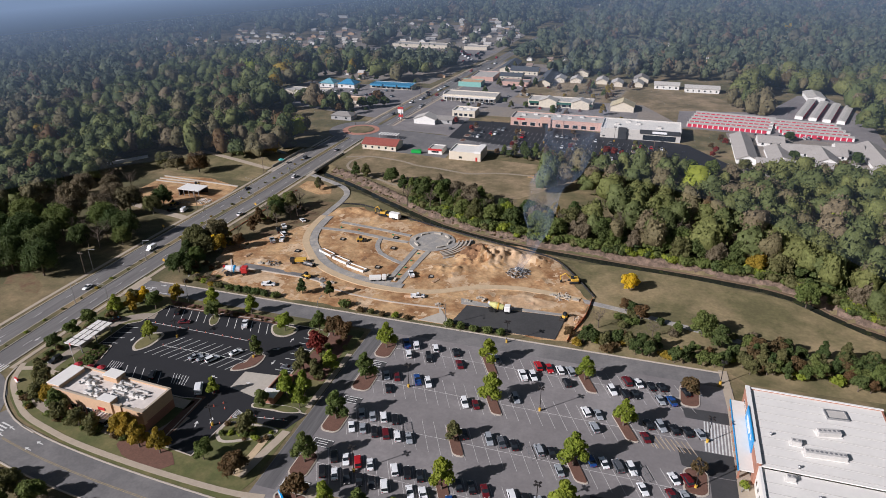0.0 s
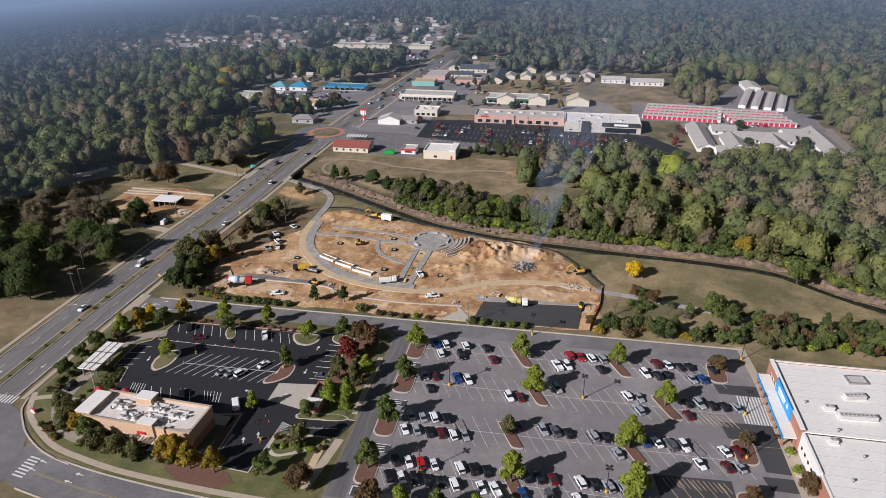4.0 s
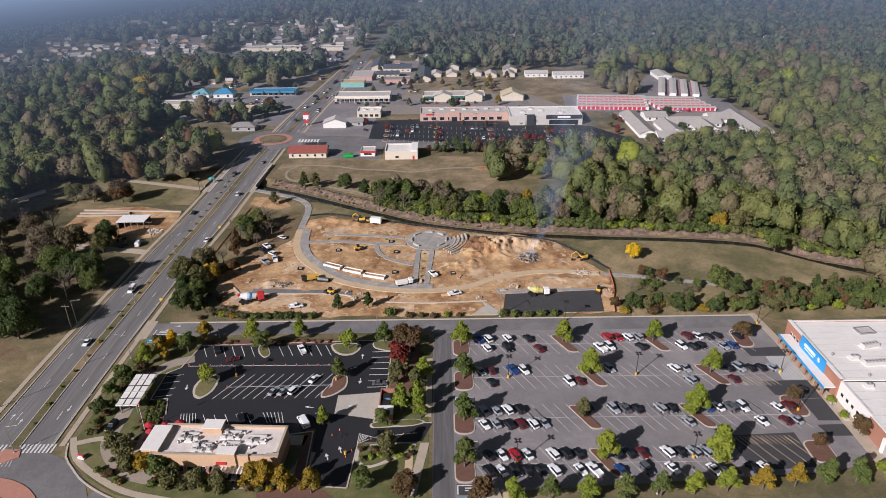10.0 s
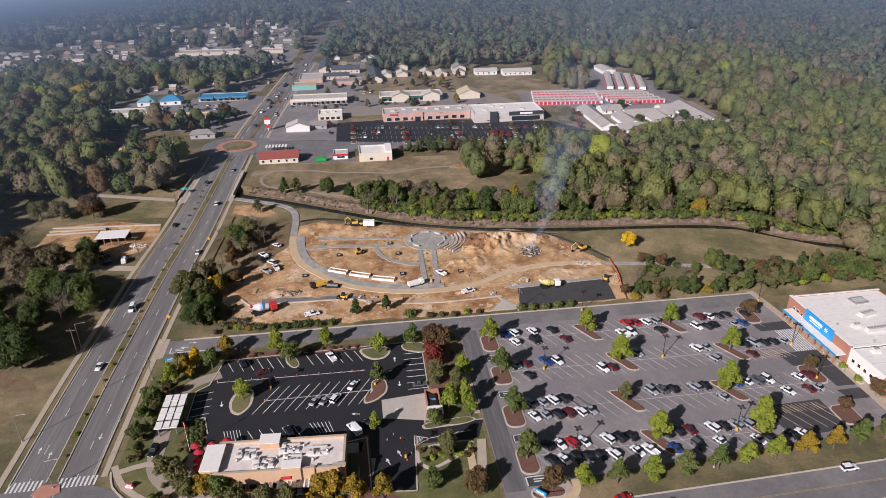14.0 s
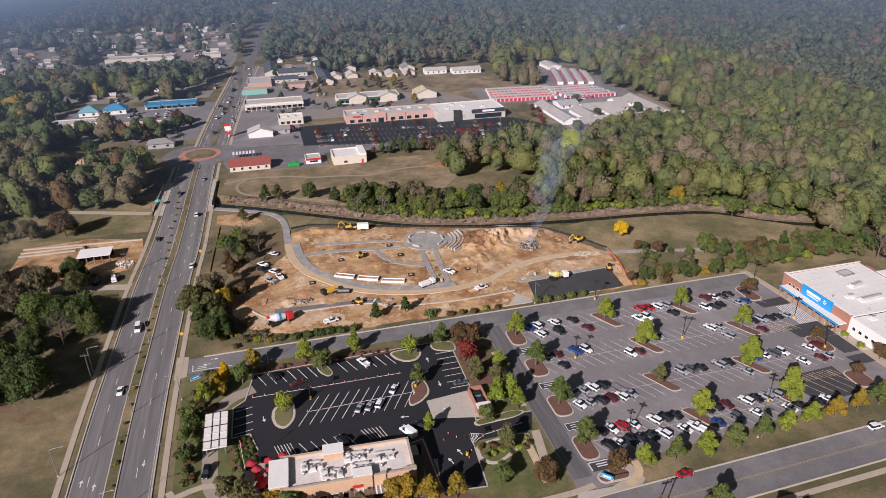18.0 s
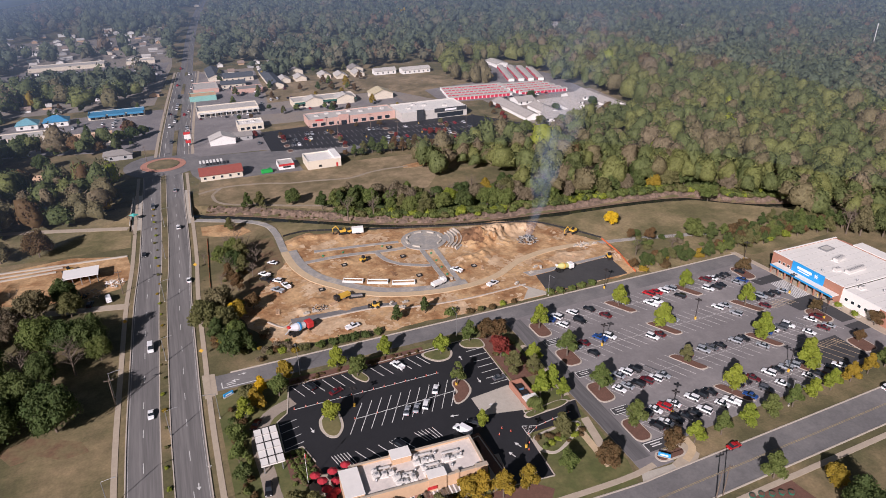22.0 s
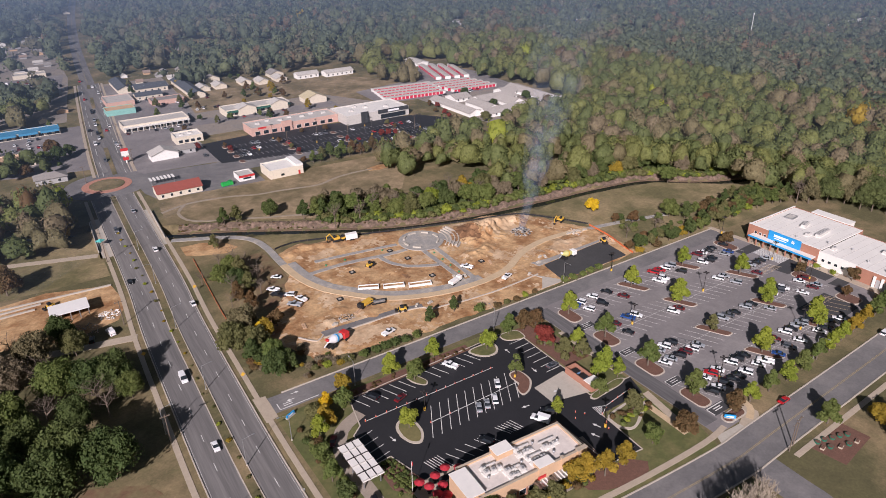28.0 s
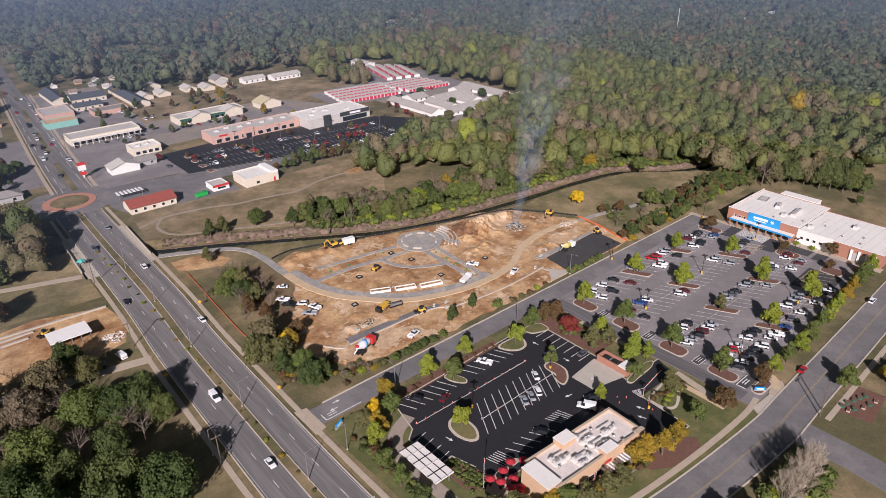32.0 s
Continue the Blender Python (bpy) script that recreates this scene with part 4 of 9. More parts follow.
structure("sidewalk", ribbon(bmesh.new(), [(-0.4, -105), (-0.5, -112), (-0.8, -121)], -0.9, 0.9, -0.05, 0.11, 2), PATH_CONCRETE, "tan concrete walk beside the drive", "sidewalk")
structure("sidewalk", ribbon(bmesh.new(), [(-82.6, -103.6), (-76, -101.5), (-70, -102.2), (-62, -102)], -0.8, 0.8, -0.05, 0.11, 2), SIDEWALK, "tan sidewalk leading to the restaurant", "sidewalk")
structure("drive_lane", ribbon(bmesh.new(), [(-64, -68.5), (-71, -72), (-74.6, -80), (-74.4, -92), (-73.6, -103), (-68, -110.4), (-60, -114.6), (-45, -116), (-32, -116.4), (-26, -113.6), (-24.4, -107)], -1.8, 1.8, -0.05, 0.085, 2), LANE_CONCRETE, "stained concrete drive-through lane", "drive lane")
structure("mulch_bed", prism(bmesh.new(), [(-66, -58.8), (-24, -58.8), (-24, -61.8), (-62, -62.2)], 0, 0.1), MULCH, "red-brown mulch bed along the lot", "bed")
structure("mulch_bed", prism(bmesh.new(), [(-26.5, -99), (-24, -99), (-23.4, -117.6), (-26.4, -117.6)], 0, 0.1), MULCH, "red-brown mulch bed beside the lane", "bed")
structure("mulch_bed", prism(bmesh.new(), [(-6.8, -61), (1, -61), (2.6, -84), (-6.6, -84)], 0, 0.1), MULCH, "mulch bed between the lot and the drive", "bed")
structure("lawn", prism(bmesh.new(), [(-83, -57.8), (3.4, -57.8), (4.2, -121), (2, -128), (-22, -127), (-42, -124.9), (-56, -122), (-65, -119.4), (-73, -114.6), (-78.5, -109.8), (-82, -104.6)], -0.02, 0.05), GREEN_GRASS, "mown green lawn round the restaurant", "lawn")
structure("mulch_bed", prism(bmesh.new(), [(-34, -118.4), (-28, -117.4), (-19, -119), (-16, -122), (-18, -124.2), (-24, -124.8), (-30, -123), (-33.6, -120.6)], 0, 0.09), MULCH, "red-brown mulch bed round the golden trees", "bed")
structure("soil_patch", prism(bmesh.new(), [(-134, -60), (-130, -66), (-124, -65), (-119, -68.5), (-113, -68), (-115, -63.5), (-121, -60), (-127, -57)], -0.05, 0.02), RED_SOIL, "bare red soil under the big trees", "ground")
structure("lawn", prism(bmesh.new(), [(16, -121.4), (96, -116.4), (140, -115.4), (140, -121.2), (16, -123.6)], -0.02, 0.06), GRASS, "dry grass verge along the street", "lawn")

# Lane lines of the divided road.
dashes, edges = [], []
left, right = ribbon_points(MAIN[1:], 5.2, -5.1, 1.0)
l2, r2 = ribbon_points(MAIN[1:], 8.6, -8.5, 1.0)
for i in range(0, len(left) - 4, 12):
    dashes += [(left[i].xy, left[i + 3].xy), (right[i].xy, right[i + 3].xy)]
for i in range(0, len(l2) - 8, 8):
    edges += [(l2[i].xy, l2[i + 8].xy), (r2[i].xy, r2[i + 8].xy)]
markings("edge_lines", edges, WORN_PAINT, "faint worn edge lines of the divided road", 0.1, 0.06)
markings("lane_lines", dashes, PAINT, "worn white lane lines of the divided road", 0.14, 0.06)
yl, edges_north = [], []
a, b = ribbon_points(SOUTH[1:], 0.15, -0.15, 4)
for i in range(len(a) - 1):
    yl += [(a[i].xy, a[i + 1].xy), (b[i].xy, b[i + 1].xy)]
a, b = ribbon_points(NORTH[:4], 5.2, -5.2, 10)
for i in range(0, len(a) - 1, 2):
    edges_north.append((a[i].xy, a[i + 1].xy))
    edges_north.append((b[i].xy, b[i + 1].xy))
a, b = ribbon_points(NORTH[3:], 0.3, -0.3, 10)
for i in range(len(a) - 1):
    yl += [(a[i].xy, a[i + 1].xy), (b[i].xy, b[i + 1].xy)]
markings("lane_lines", edges_north, PAINT, "white lane lines of the town road", 0.2, 0.075)
markings("centre_lines", yl, CENTRE_PAINT, "yellow centre lines of the streets", 0.13, 0.068)
markings("crosswalk", [((-104.6 + i * 0.95, -103.2), (-104.6 + i * 0.95, -106.2)) for i in range(8)] + [((-93.6 + i * 0.95, -103.2), (-93.6 + i * 0.95, -106.2)) for i in range(9)], PAINT, "white striped pedestrian crossing", 0.45, 0.075)
markings("stop_line", [((-80.8, -55.6), (-80.8, -52.9)), ((-80.8, -55.6), (-70, -55.6)), ((-79.5, -54.6), (-77, -54.6)), ((-79.5, -53.8), (-77, -53.8))], PAINT, "white stop line of the drive", 0.25, 0.075)
structure("kerb", ribbon(bmesh.new(), [(-83.2, -103), (-81.6, -107.6), (-78, -111.6), (-73.4, -115.8), (-65, -120.6), (-56, -123.2)], -0.2, 0.2, -0.05, 0.2, 2), KERB, "pale concrete kerb round the corner lawn", "kerb")
structure("sidewalk", ribbon(bmesh.new(), [(-83, -101), (-79, -108), (-72, -113.6), (-63.6, -118.4), (-54, -121), (-42, -123.2), (-21, -125), (0, -125.6), (9, -124.6)], -0.75, 0.75, -0.05, 0.105, 2), SIDEWALK, "tan sidewalk following the street's curve", "sidewalk")
markings("crosswalk", [((-66.8, -122.4 - i * 0.95), (-63.8, -122.9 - i * 0.95)) for i in range(7)], PAINT, "white striped pedestrian crossing", 0.4, 0.075)
markings("hatching", [((-99.6 + 0.9 * i, -110.6), (-97.4 + 0.5 * i, -107.6)) for i in range(8)], WORN_PAINT, "white hatching before the splitter island", 0.2, 0.085)
structure("splitter_island", prism(bmesh.new(), [(-97.6, -105), (-93.6, -105), (-92.6, -107.6), (-95.6, -109.6), (-98.8, -107.6)], -0.05, 0.2), BRICK_APRON, "red brick splitter island before the roundabout", "island")
structure("apron", prism(bmesh.new(), [(17.2, -119), (19.6, -119), (21, -126), (19, -127.6), (13, -127.8), (13, -126), (17.4, -124.4)], -0.05, 0.12), SIDEWALK, "tan concrete crossing at the lot's corner", "sidewalk")
structure("apron", prism(bmesh.new(), [(-85.6, -58.5), (-82.2, -57.8), (-82.2, -48), (-85.6, -47.4)], -0.05, 0.075), SIDEWALK, "tan concrete crossing of the drive", "sidewalk")


# ---------------------------------------------------------------- cars
def car_kind(kind):
    L, W, H, hood, cab0, cab1, base = {"sedan": (4.5, 1.76, 1.42, 0.86, -1.5, 0.95, 0.82), "suv": (4.6, 1.84, 1.72, 1.02, -2.2, 0.95, 0.98), "pickup": (5.5, 1.92, 1.82, 1.1, -0.6, 1.3, 1.02), "van": (5.4, 2.0, 2.2, 1.2, -2.6, 1.6, 1.1)}[kind]
    return L, W, H, hood, cab0, cab1, base


PAINTS = {"w": ((0.84, 0.84, 0.83), "white"), "k": ((0.012, 0.012, 0.014), "black"), "s": ((0.34, 0.36, 0.38), "silver"), "g": ((0.1, 0.105, 0.115), "dark grey"), "r": ((0.45, 0.015, 0.02), "bright red"), "m": ((0.13, 0.012, 0.016), "maroon"), "b": ((0.02, 0.07, 0.24), "blue"), "t": ((0.4, 0.34, 0.27), "tan")}
CAR_PAINT = {k: plain("car_paint_" + v[1].replace(" ", "_"), v[0], 0.3, 0.1, 0.6) for k, v in PAINTS.items()}
LAMP_CLEAR, LAMP_RED = plain("clear_lamp_lens", (0.6, 0.6, 0.58), 0.15), plain("red_lamp_lens", (0.35, 0.01, 0.01), 0.2)
CAR_MESHES = {}


def car_meshes(kind):
    if kind in CAR_MESHES:
        return CAR_MESHES[kind]
    L, W, H, hood, cab0, cab1, base = car_kind(kind)
    body = bmesh.new()
    side = [(-L / 2, 0.32), (-L / 2 + 0.05, base * 0.9), (-L / 2 + 0.35, base), (cab1, base), (L / 2 - 0.35, hood * 0.86), (L / 2 - 0.02, hood * 0.66), (L / 2, 0.34)]
    a = [body.verts.new((x, -W / 2, z)) for x, z in side]
    b = [body.verts.new((x, W / 2, z)) for x, z in side]
    body.faces.new(a)
    body.faces.new(b[::-1])
    for i in range(len(side)):
        j = (i + 1) % len(side)
        body.faces.new((a[i], b[i], b[j], a[j]))
    bmesh.ops.recalc_face_normals(body, faces=body.faces[:])
    bmesh.ops.bevel(body, geom=body.edges[:], offset=0.09, segments=1, affect="EDGES")
    if kind == "pickup":
        box(body, -L / 2 + 0.15, cab0 - 0.1, -W / 2 + 0.02, -W / 2 + 0.12, base - 0.05, base + 0.22)
        box(body, -L / 2 + 0.15, cab0 - 0.1, W / 2 - 0.12, W / 2 - 0.02, base - 0.05, base + 0.22)
        box(body, -L / 2 + 0.03, -L / 2 + 0.14, -W / 2 + 0.05, W / 2 - 0.05, base - 0.05, base + 0.22)
    glass = bmesh.new()
    rear = 0.25 if kind != "sedan" else 0.75
    lo = [(cab0, -W / 2 + 0.08), (cab1, -W / 2 + 0.08), (cab1, W / 2 - 0.08), (cab0, W / 2 - 0.08)]
    hi = [(cab0 + rear, -W / 2 + 0.24), (cab1 - 0.75, -W / 2 + 0.24), (cab1 - 0.75, W / 2 - 0.24), (cab0 + rear, W / 2 - 0.24)]
    v0 = [glass.verts.new((x, y, base - 0.04)) for x, y in lo]
    v1 = [glass.verts.new((x, y, H - 0.06)) for x, y in hi]
    for i in range(4):
        glass.faces.new((v0[i], v0[(i + 1) % 4], v1[(i + 1) % 4], v1[i]))
    glass.faces.new(v1)
    roof = bmesh.new()
    box(roof, cab0 + rear - 0.06, cab1 - 0.7, -W / 2 + 0.2, W / 2 - 0.2, H - 0.08, H, 0.03)
    if kind == "van":
        box(roof, cab0 + 0.03, cab1 - 1.2, -W / 2 + 0.06, W / 2 - 0.06, base, H - 0.08, 0.08)
    wheel = bmesh.new()
    rod(wheel, (0, -0.11, 0), (0, 0.11, 0), 0.34, None, 12)
    rim = bmesh.new()
    rod(rim, (0, -0.12, 0), (0, 0.12, 0), 0.2, None, 8)
    lamp = boxed(-0.06, 0.06, -0.2, 0.2, -0.08, 0.08, 0.02)
    out = {}
    for n, bm in (("body", body), ("cabin_glass", glass), ("roof", roof), ("wheel", wheel), ("rim", rim), ("lamp", lamp)):
        me = bpy.data.meshes.new(n)
        bm.to_mesh(me)
        bm.free()
        out[n] = me
    CAR_MESHES[kind] = out
    return out


CAR_TEMPLATES = {}
WORDS = {"sedan": "sedan car", "suv": "sport utility car", "pickup": "pickup truck", "van": "van"}


def car(x, y, turn, kind, colour, where, group="", z=0.05, lamps=True):
    key = kind, colour, lamps
    if key in CAR_TEMPLATES:
        t = copy_thing(CAR_TEMPLATES[key], pose(x, y, z, 0, 0, turn) @ Matrix.Scale(0.93, 4))
        tagged(t, f"{PAINTS[colour][1]} {WORDS[kind]} {where}", "car", group)
        return t
    L, W, H, hood, cab0, cab1, base = car_kind(kind)
    meshes = car_meshes(kind)
    t = thing({"pickup": "pickup_truck", "van": "van"}.get(kind, "car"), pose(x, y, z, 0, 0, turn) @ Matrix.Scale(0.93, 4), f"{PAINTS[colour][1]} {WORDS[kind]} {where}", "car", group)

    def sub(name, mesh, mat, parent, at):
        me = meshes[mesh].copy()
        me.materials.clear()
        me.materials.append(mat)
        o = new(name, me)
        o.parent = parent
        o.matrix_basis = at
        return o

    sub("body", "body", CAR_PAINT[colour], t, pose(0, 0, 0))
    sub("cabin_glass", "cabin_glass", GLASS, t, pose(0, 0, 0))
    sub("roof", "roof", CAR_PAINT[colour], t, pose(0, 0, 0))
    first = None
    for sx in (-1, 1):
        for sy in (-1, 1):
            at = pose(sx * L * 0.31, sy * (W / 2 - 0.08), 0.34)
            first = again(first, t, at) if first else sub("wheel", "wheel", RUBBER, t, at)
    for name, sx, mat in (("headlight", 1, LAMP_CLEAR), ("taillight", -1, LAMP_RED)) if lamps else ():
        for sy in (-1, 1):
            sub(name, "lamp", mat, t, pose(sx * (L / 2 - 0.06), sy * (W / 2 - 0.32), hood * 0.68))
    CAR_TEMPLATES[key] = t
    return t


LOT_CARS = {
    "A+": ".Bw.w.k...s...rrws....mwkk.k", "A-": ".w.k..m.....Pw..k...wkk.sb..", "B+": ".sm.Bw.......s.....ws...kskks", "B-": ".k......wm.........s...m....",
    "C+": ".sswk.....k.sgk.sk..bwgw..wm", "C-": "wskmws...........s.....w.ms.", "D+": ".kwrw.wkk..kkm.wkssk.......", "D-": "kwkkkw.wP.b.g.w..wk.kw......",
}
pick = random.Random(11)
for key, text in LOT_CARS.items():
    yc, up = ROWS_Y[key[0]], key[1] == "+"
    for i, code in enumerate(text):
        if code == ".":
            continue
        kind, colour = ("pickup", {"P": "w", "B": "b"}[code]) if code in "PB" else (pick.choice(("sedan", "suv", "sedan", "suv")), code)
        dy = (2.6 if up else -2.6) + pick.uniform(-0.3, 0.3)
        car(FIRST_STALL + STALL * i - 0.5 * dy, yc + dy, 116.6 + (180 if pick.random() < 0.3 else 0) + pick.uniform(-1.5, 1.5), kind, colour, "parked in the big lot", "cars in the big lot")
for x, y, turn, kind, colour in ((-58.6, -64.8, 115, "suv", "k"), (-52.6, -69.6, 20, "sedan", "m"), (-33.6, -65.2, 115, "pickup", "w"), (-37.6, -84.6, 60, "sedan", "s"), (-35.0, -84.6, 60, "sedan", "s"), (-32.2, -84.2, 60, "suv", "w"), (-27.6, -79.4, 60, "sedan", "w"), (-9.6, -81.6, 2, "sedan", "g"), (-27.4, -97, 120, "van", "w"), (-23.6, -95.6, 140, "suv", "k"), (-43.5, -95.4, 115, "suv", "k"), (-74.6, -74.6, 235, "sedan", "m"), (-41, -115.8, 4, "suv", "w"), (-75, -97.6, 260, "suv", "k")):
    car(x, y, turn, kind, colour, "in the restaurant's lot", "cars at the restaurant", 0.08)
for x, y, turn, kind, colour in ((-55.8, 13.2, 140, "sedan", "w"), (-60, 5, 130, "pickup", "w"), (-60, 0.8, 130, "pickup", "k"), (-56.6, -1.4, 140, "suv", "w"), (-54.4, -6.2, 110, "pickup", "w"), (-57.6, -8.4, 130, "pickup", "s"), (12, -33.6, 20, "pickup", "w"), (4.6, -19.4, 120, "pickup", "w"), (-40, -40.6, 15, "pickup", "w")):
    car(x, y, turn, kind, colour, "parked on the building site", "cars on the site", 0.22)
for x, y, turn, kind, colour in ((-98.6, -28, 270, "van", "w"), (-85.4, 12, 90, "sedan", "w"), (-99, -60, 270, "sedan", "w"), (-86.6, 62, 90, "suv", "w"), (-96, 90, 270, "suv", "g"), (-100, 40, 270, "sedan", "k"), (30, -127.4, 2, "sedan", "r"), (84, -126.4, 2, "suv", "w"), (-86, 108, 90, "sedan", "s"), (-74, 215, 95, "suv", "w"), (-71, 262, 95, "sedan", "w"), (-80, 240, 276, "sedan", "g"), (-66, 300, 96, "suv", "k"), (-111.4, 8.8, 100, "van", "w"), (-117, 7.5, 80, "suv", "k"), (-128.6, -4, 40, "sedan", "s"), (-133, -2, 60, "sedan", "w")):
    car(x, y, turn, kind, colour, "standing on the road" if x < 0 and abs(x + 90) < 18 else "standing by the roadside", "")
# ---------------------------------------------------------------- buildings
def flat_building(name, x0, x1, y0, y1, h, wall, roof, label, parapet=0.45, category="building", trim=None):
    """Walls with thickness, a roof deck between parapets and a coping."""
    t = thing(name, (x0, y0, 0), label, category)
    w, d = x1 - x0, y1 - y0
    h = h * 0.85
    for a, b, c, e in ((0, w, 0, 0.3), (0, w, d - 0.3, d), (0, 0.3, 0.3, d - 0.3), (w - 0.3, w, 0.3, d - 0.3)):
        part("wall", boxed(a, b, c, e, -0.2, h + parapet), wall, t)
        part("coping", boxed(a - 0.06, b + 0.06, c - 0.06, e + 0.06, h + parapet, h + parapet + 0.1), trim or roof, t)
    part("roof", boxed(0.3, w - 0.3, 0.3, d - 0.3, h - 0.2, h), roof, t)
    return t


def window(t, x, y, z, w, h, side, mat=GLASS, frame_mat=WHITE_WALL):
    """A framed pane on a wall; side: the way the wall faces."""
    turn = {"s": 0, "e": 90, "n": 180, "w": 270}[side]
    at = pose(x, y, z, 0, 0, turn)
    f = part("window", boxed(-w / 2 - 0.08, w / 2 + 0.08, -0.05, 0.02, -0.08, h + 0.08), frame_mat, t, "", at)
    part("pane", boxed(-w / 2, w / 2, -0.08, -0.03, 0, h), mat, f)
    return f


FAN_GREY = plain("grey_fan_guard", (0.2, 0.2, 0.205), 0.6)
UNIT_CASING = material("weathered_unit_casing", (0.5, 0.48, 0.45), 0.6, 0, 0.9, 0.16, 5.0)


def roof_unit(x, y, z, w=1.8, d=1.4, h=1.1, turn=0, label="grey metal air-conditioning unit on the flat roof"):
    t = thing("air_conditioner", (x, y, z, 0, 0, turn), label, "air conditioner", "roof units")
    part("casing", boxed(-w / 2, w / 2, -d / 2, d / 2, 0.12, h, 0.05), UNIT_CASING, t)
    part("base", boxed(-w / 2 - 0.25, w / 2 + 0.25, -d / 2 - 0.25, d / 2 + 0.25, 0, 0.14), WHITE_ROOF, t)
    n = max(1, int(w / 0.9))
    fan = None
    for i in range(n):
        bm = rod(bmesh.new(), (0, 0, 0), (0, 0, 0.1), min(0.3, d * 0.26), None, 12)
        at = pose(-w / 2 + (i + 0.5) * w / n, 0, h)
        if fan:
            bm.free()
            again(fan, t, at)
        else:
            fan = part("fan", bm, FAN_GREY, t, "", at)
    return t


def roof_vent(x, y, z):
    t = thing("roof_vent", (x, y, z), "small metal exhaust vent on the flat roof", "vent", "roof vents")
    part("pipe", rod(bmesh.new(), (0, 0, 0), (0, 0, 0.6), 0.22, None, 9), METAL, t)
    part("cap", rod(bmesh.new(), (0, 0, 0.6), (0, 0, 0.85), 0.38, 0.2, 9), METAL, t)


def gable(name, x0, x1, y0, y1, h, rise, wall, roof, label, along="x", category="house", windows=True):
    t = thing(name, ((x0 + x1) / 2, (y0 + y1) / 2, 0, 0, 0, 0 if along == "x" else 90), label, category)
    w, d = ((x1 - x0), (y1 - y0)) if along == "x" else ((y1 - y0), (x1 - x0))
    walls = boxed(-w / 2, w / 2, -d / 2, d / 2, -0.2, h)
    for s in (-1, 1):
        walls.faces.new([walls.verts.new(q) for q in ((s * w / 2, -d / 2, h), (s * w / 2, d / 2, h), (s * w / 2, 0, h + rise))])
    part("wall", walls, wall, t)
    slabs = bmesh.new()
    for s in (-1, 1):
        o = 0.5
        q = [(-w / 2 - o, s * (d / 2 + o), h - rise * o * 2 / d), (w / 2 + o, s * (d / 2 + o), h - rise * o * 2 / d), (w / 2 + o, 0, h + rise), (-w / 2 - o, 0, h + rise)]
        low = [slabs.verts.new(v) for v in q]
        top = [slabs.verts.new((v[0], v[1], v[2] + 0.18)) for v in q]
        slabs.faces.new(low)
        slabs.faces.new(top)
        for i in range(4):
            slabs.faces.new((low[i], low[(i + 1) % 4], top[(i + 1) % 4], top[i]))
    bmesh.ops.recalc_face_normals(slabs, faces=slabs.faces[:])
    part("roof", slabs, roof, t)
    if windows:
        for i in range(max(2, int(w / 4))):
            x = -w / 2 + (i + 0.5) * w / max(2, int(w / 4))
            window(t, x, -d / 2 - 0.01, 0.9, 1.1, 1.2, "s")
    return t


def hip(name, x0, x1, y0, y1, h, rise, wall, roof, label, category="building"):
    t = thing(name, ((x0 + x1) / 2, (y0 + y1) / 2, 0), label, category)
    w, d = x1 - x0, y1 - y0
    part("wall", boxed(-w / 2, w / 2, -d / 2, d / 2, -0.2, h), wall, t)
    bm = bmesh.new()
    o = 0.6
    e = [bm.verts.new(p) for p in ((-w / 2 - o, -d / 2 - o, h), (w / 2 + o, -d / 2 - o, h), (w / 2 + o, d / 2 + o, h), (-w / 2 - o, d / 2 + o, h))]
    r = abs(w - d) / 2
    ends = ((-r, 0), (r, 0)) if w > d else ((0, -r), (0, r))
    a, b = bm.verts.new((*ends[0], h + rise)), bm.verts.new((*ends[1], h + rise))
    if w > d:
        fs = ((e[0], e[1], b, a), (e[2], e[3], a, b), (e[1], e[2], b), (e[3], e[0], a))
    else:
        fs = ((e[1], e[2], b, a), (e[3], e[0], a, b), (e[0], e[1], a), (e[2], e[3], b))
    for f in fs:
        bm.faces.new(f)
    bm.faces.new(e)
    bmesh.ops.recalc_face_normals(bm, faces=bm.faces[:])
    part("roof", bm, roof, t)
    for i in range(max(1, int(w / 5))):
        window(t, -w / 2 + (i + 0.5) * w / max(1, int(w / 5)), -d / 2 - 0.01, 0.8, 1.4, 1.3, "s")
    return t


# The big store.
SX = 110.0
store = thing("store", (SX, -120, 0), "big red brick store with white flat roof and blue sign panel", "store")
SH = 5.9
WHITE_BLOCK = material("painted_white_block", (0.7, 0.67, 0.62), 0.85, 0, 0.3, 0.08, 4.0)
part("wall", boxed(0, 0.4, 0, 17, -0.2, SH - 0.6), BRICK_RED, store, "red brick front wall of the garden end")
part("wall", boxed(0, 0.4, 17, 30, -0.2, SH - 0.3), WHITE_BLOCK, store, "white block front wall")
part("wall", boxed(-0.5, 0.4, 30, 58, -0.2, SH + 0.5), BRICK_RED, store, "red brick front wall behind the walkway")
part("wall", boxed(0.4, 30, 57.6, 58, -0.2, SH + 0.2), BRICK_RED, store)
part("wall", boxed(0.4, 27, 0, 0.4, -0.2, SH - 0.6), BRICK_RED, store)
part("wall", boxed(29.6, 30, 30, 57.6, -0.2, SH), BRICK_RED, store)
part("wall", boxed(26.6, 27, 0.4, 30, -0.2, SH - 0.6), BRICK_RED, store)
part("roof", boxed(0.4, 29.6, 30, 57.6, SH - 0.4, SH - 0.1), WHITE_ROOF, store)
part("roof", boxed(0.4, 26.6, 0.4, 30, SH - 1.0, SH - 0.7), WHITE_ROOF, store)
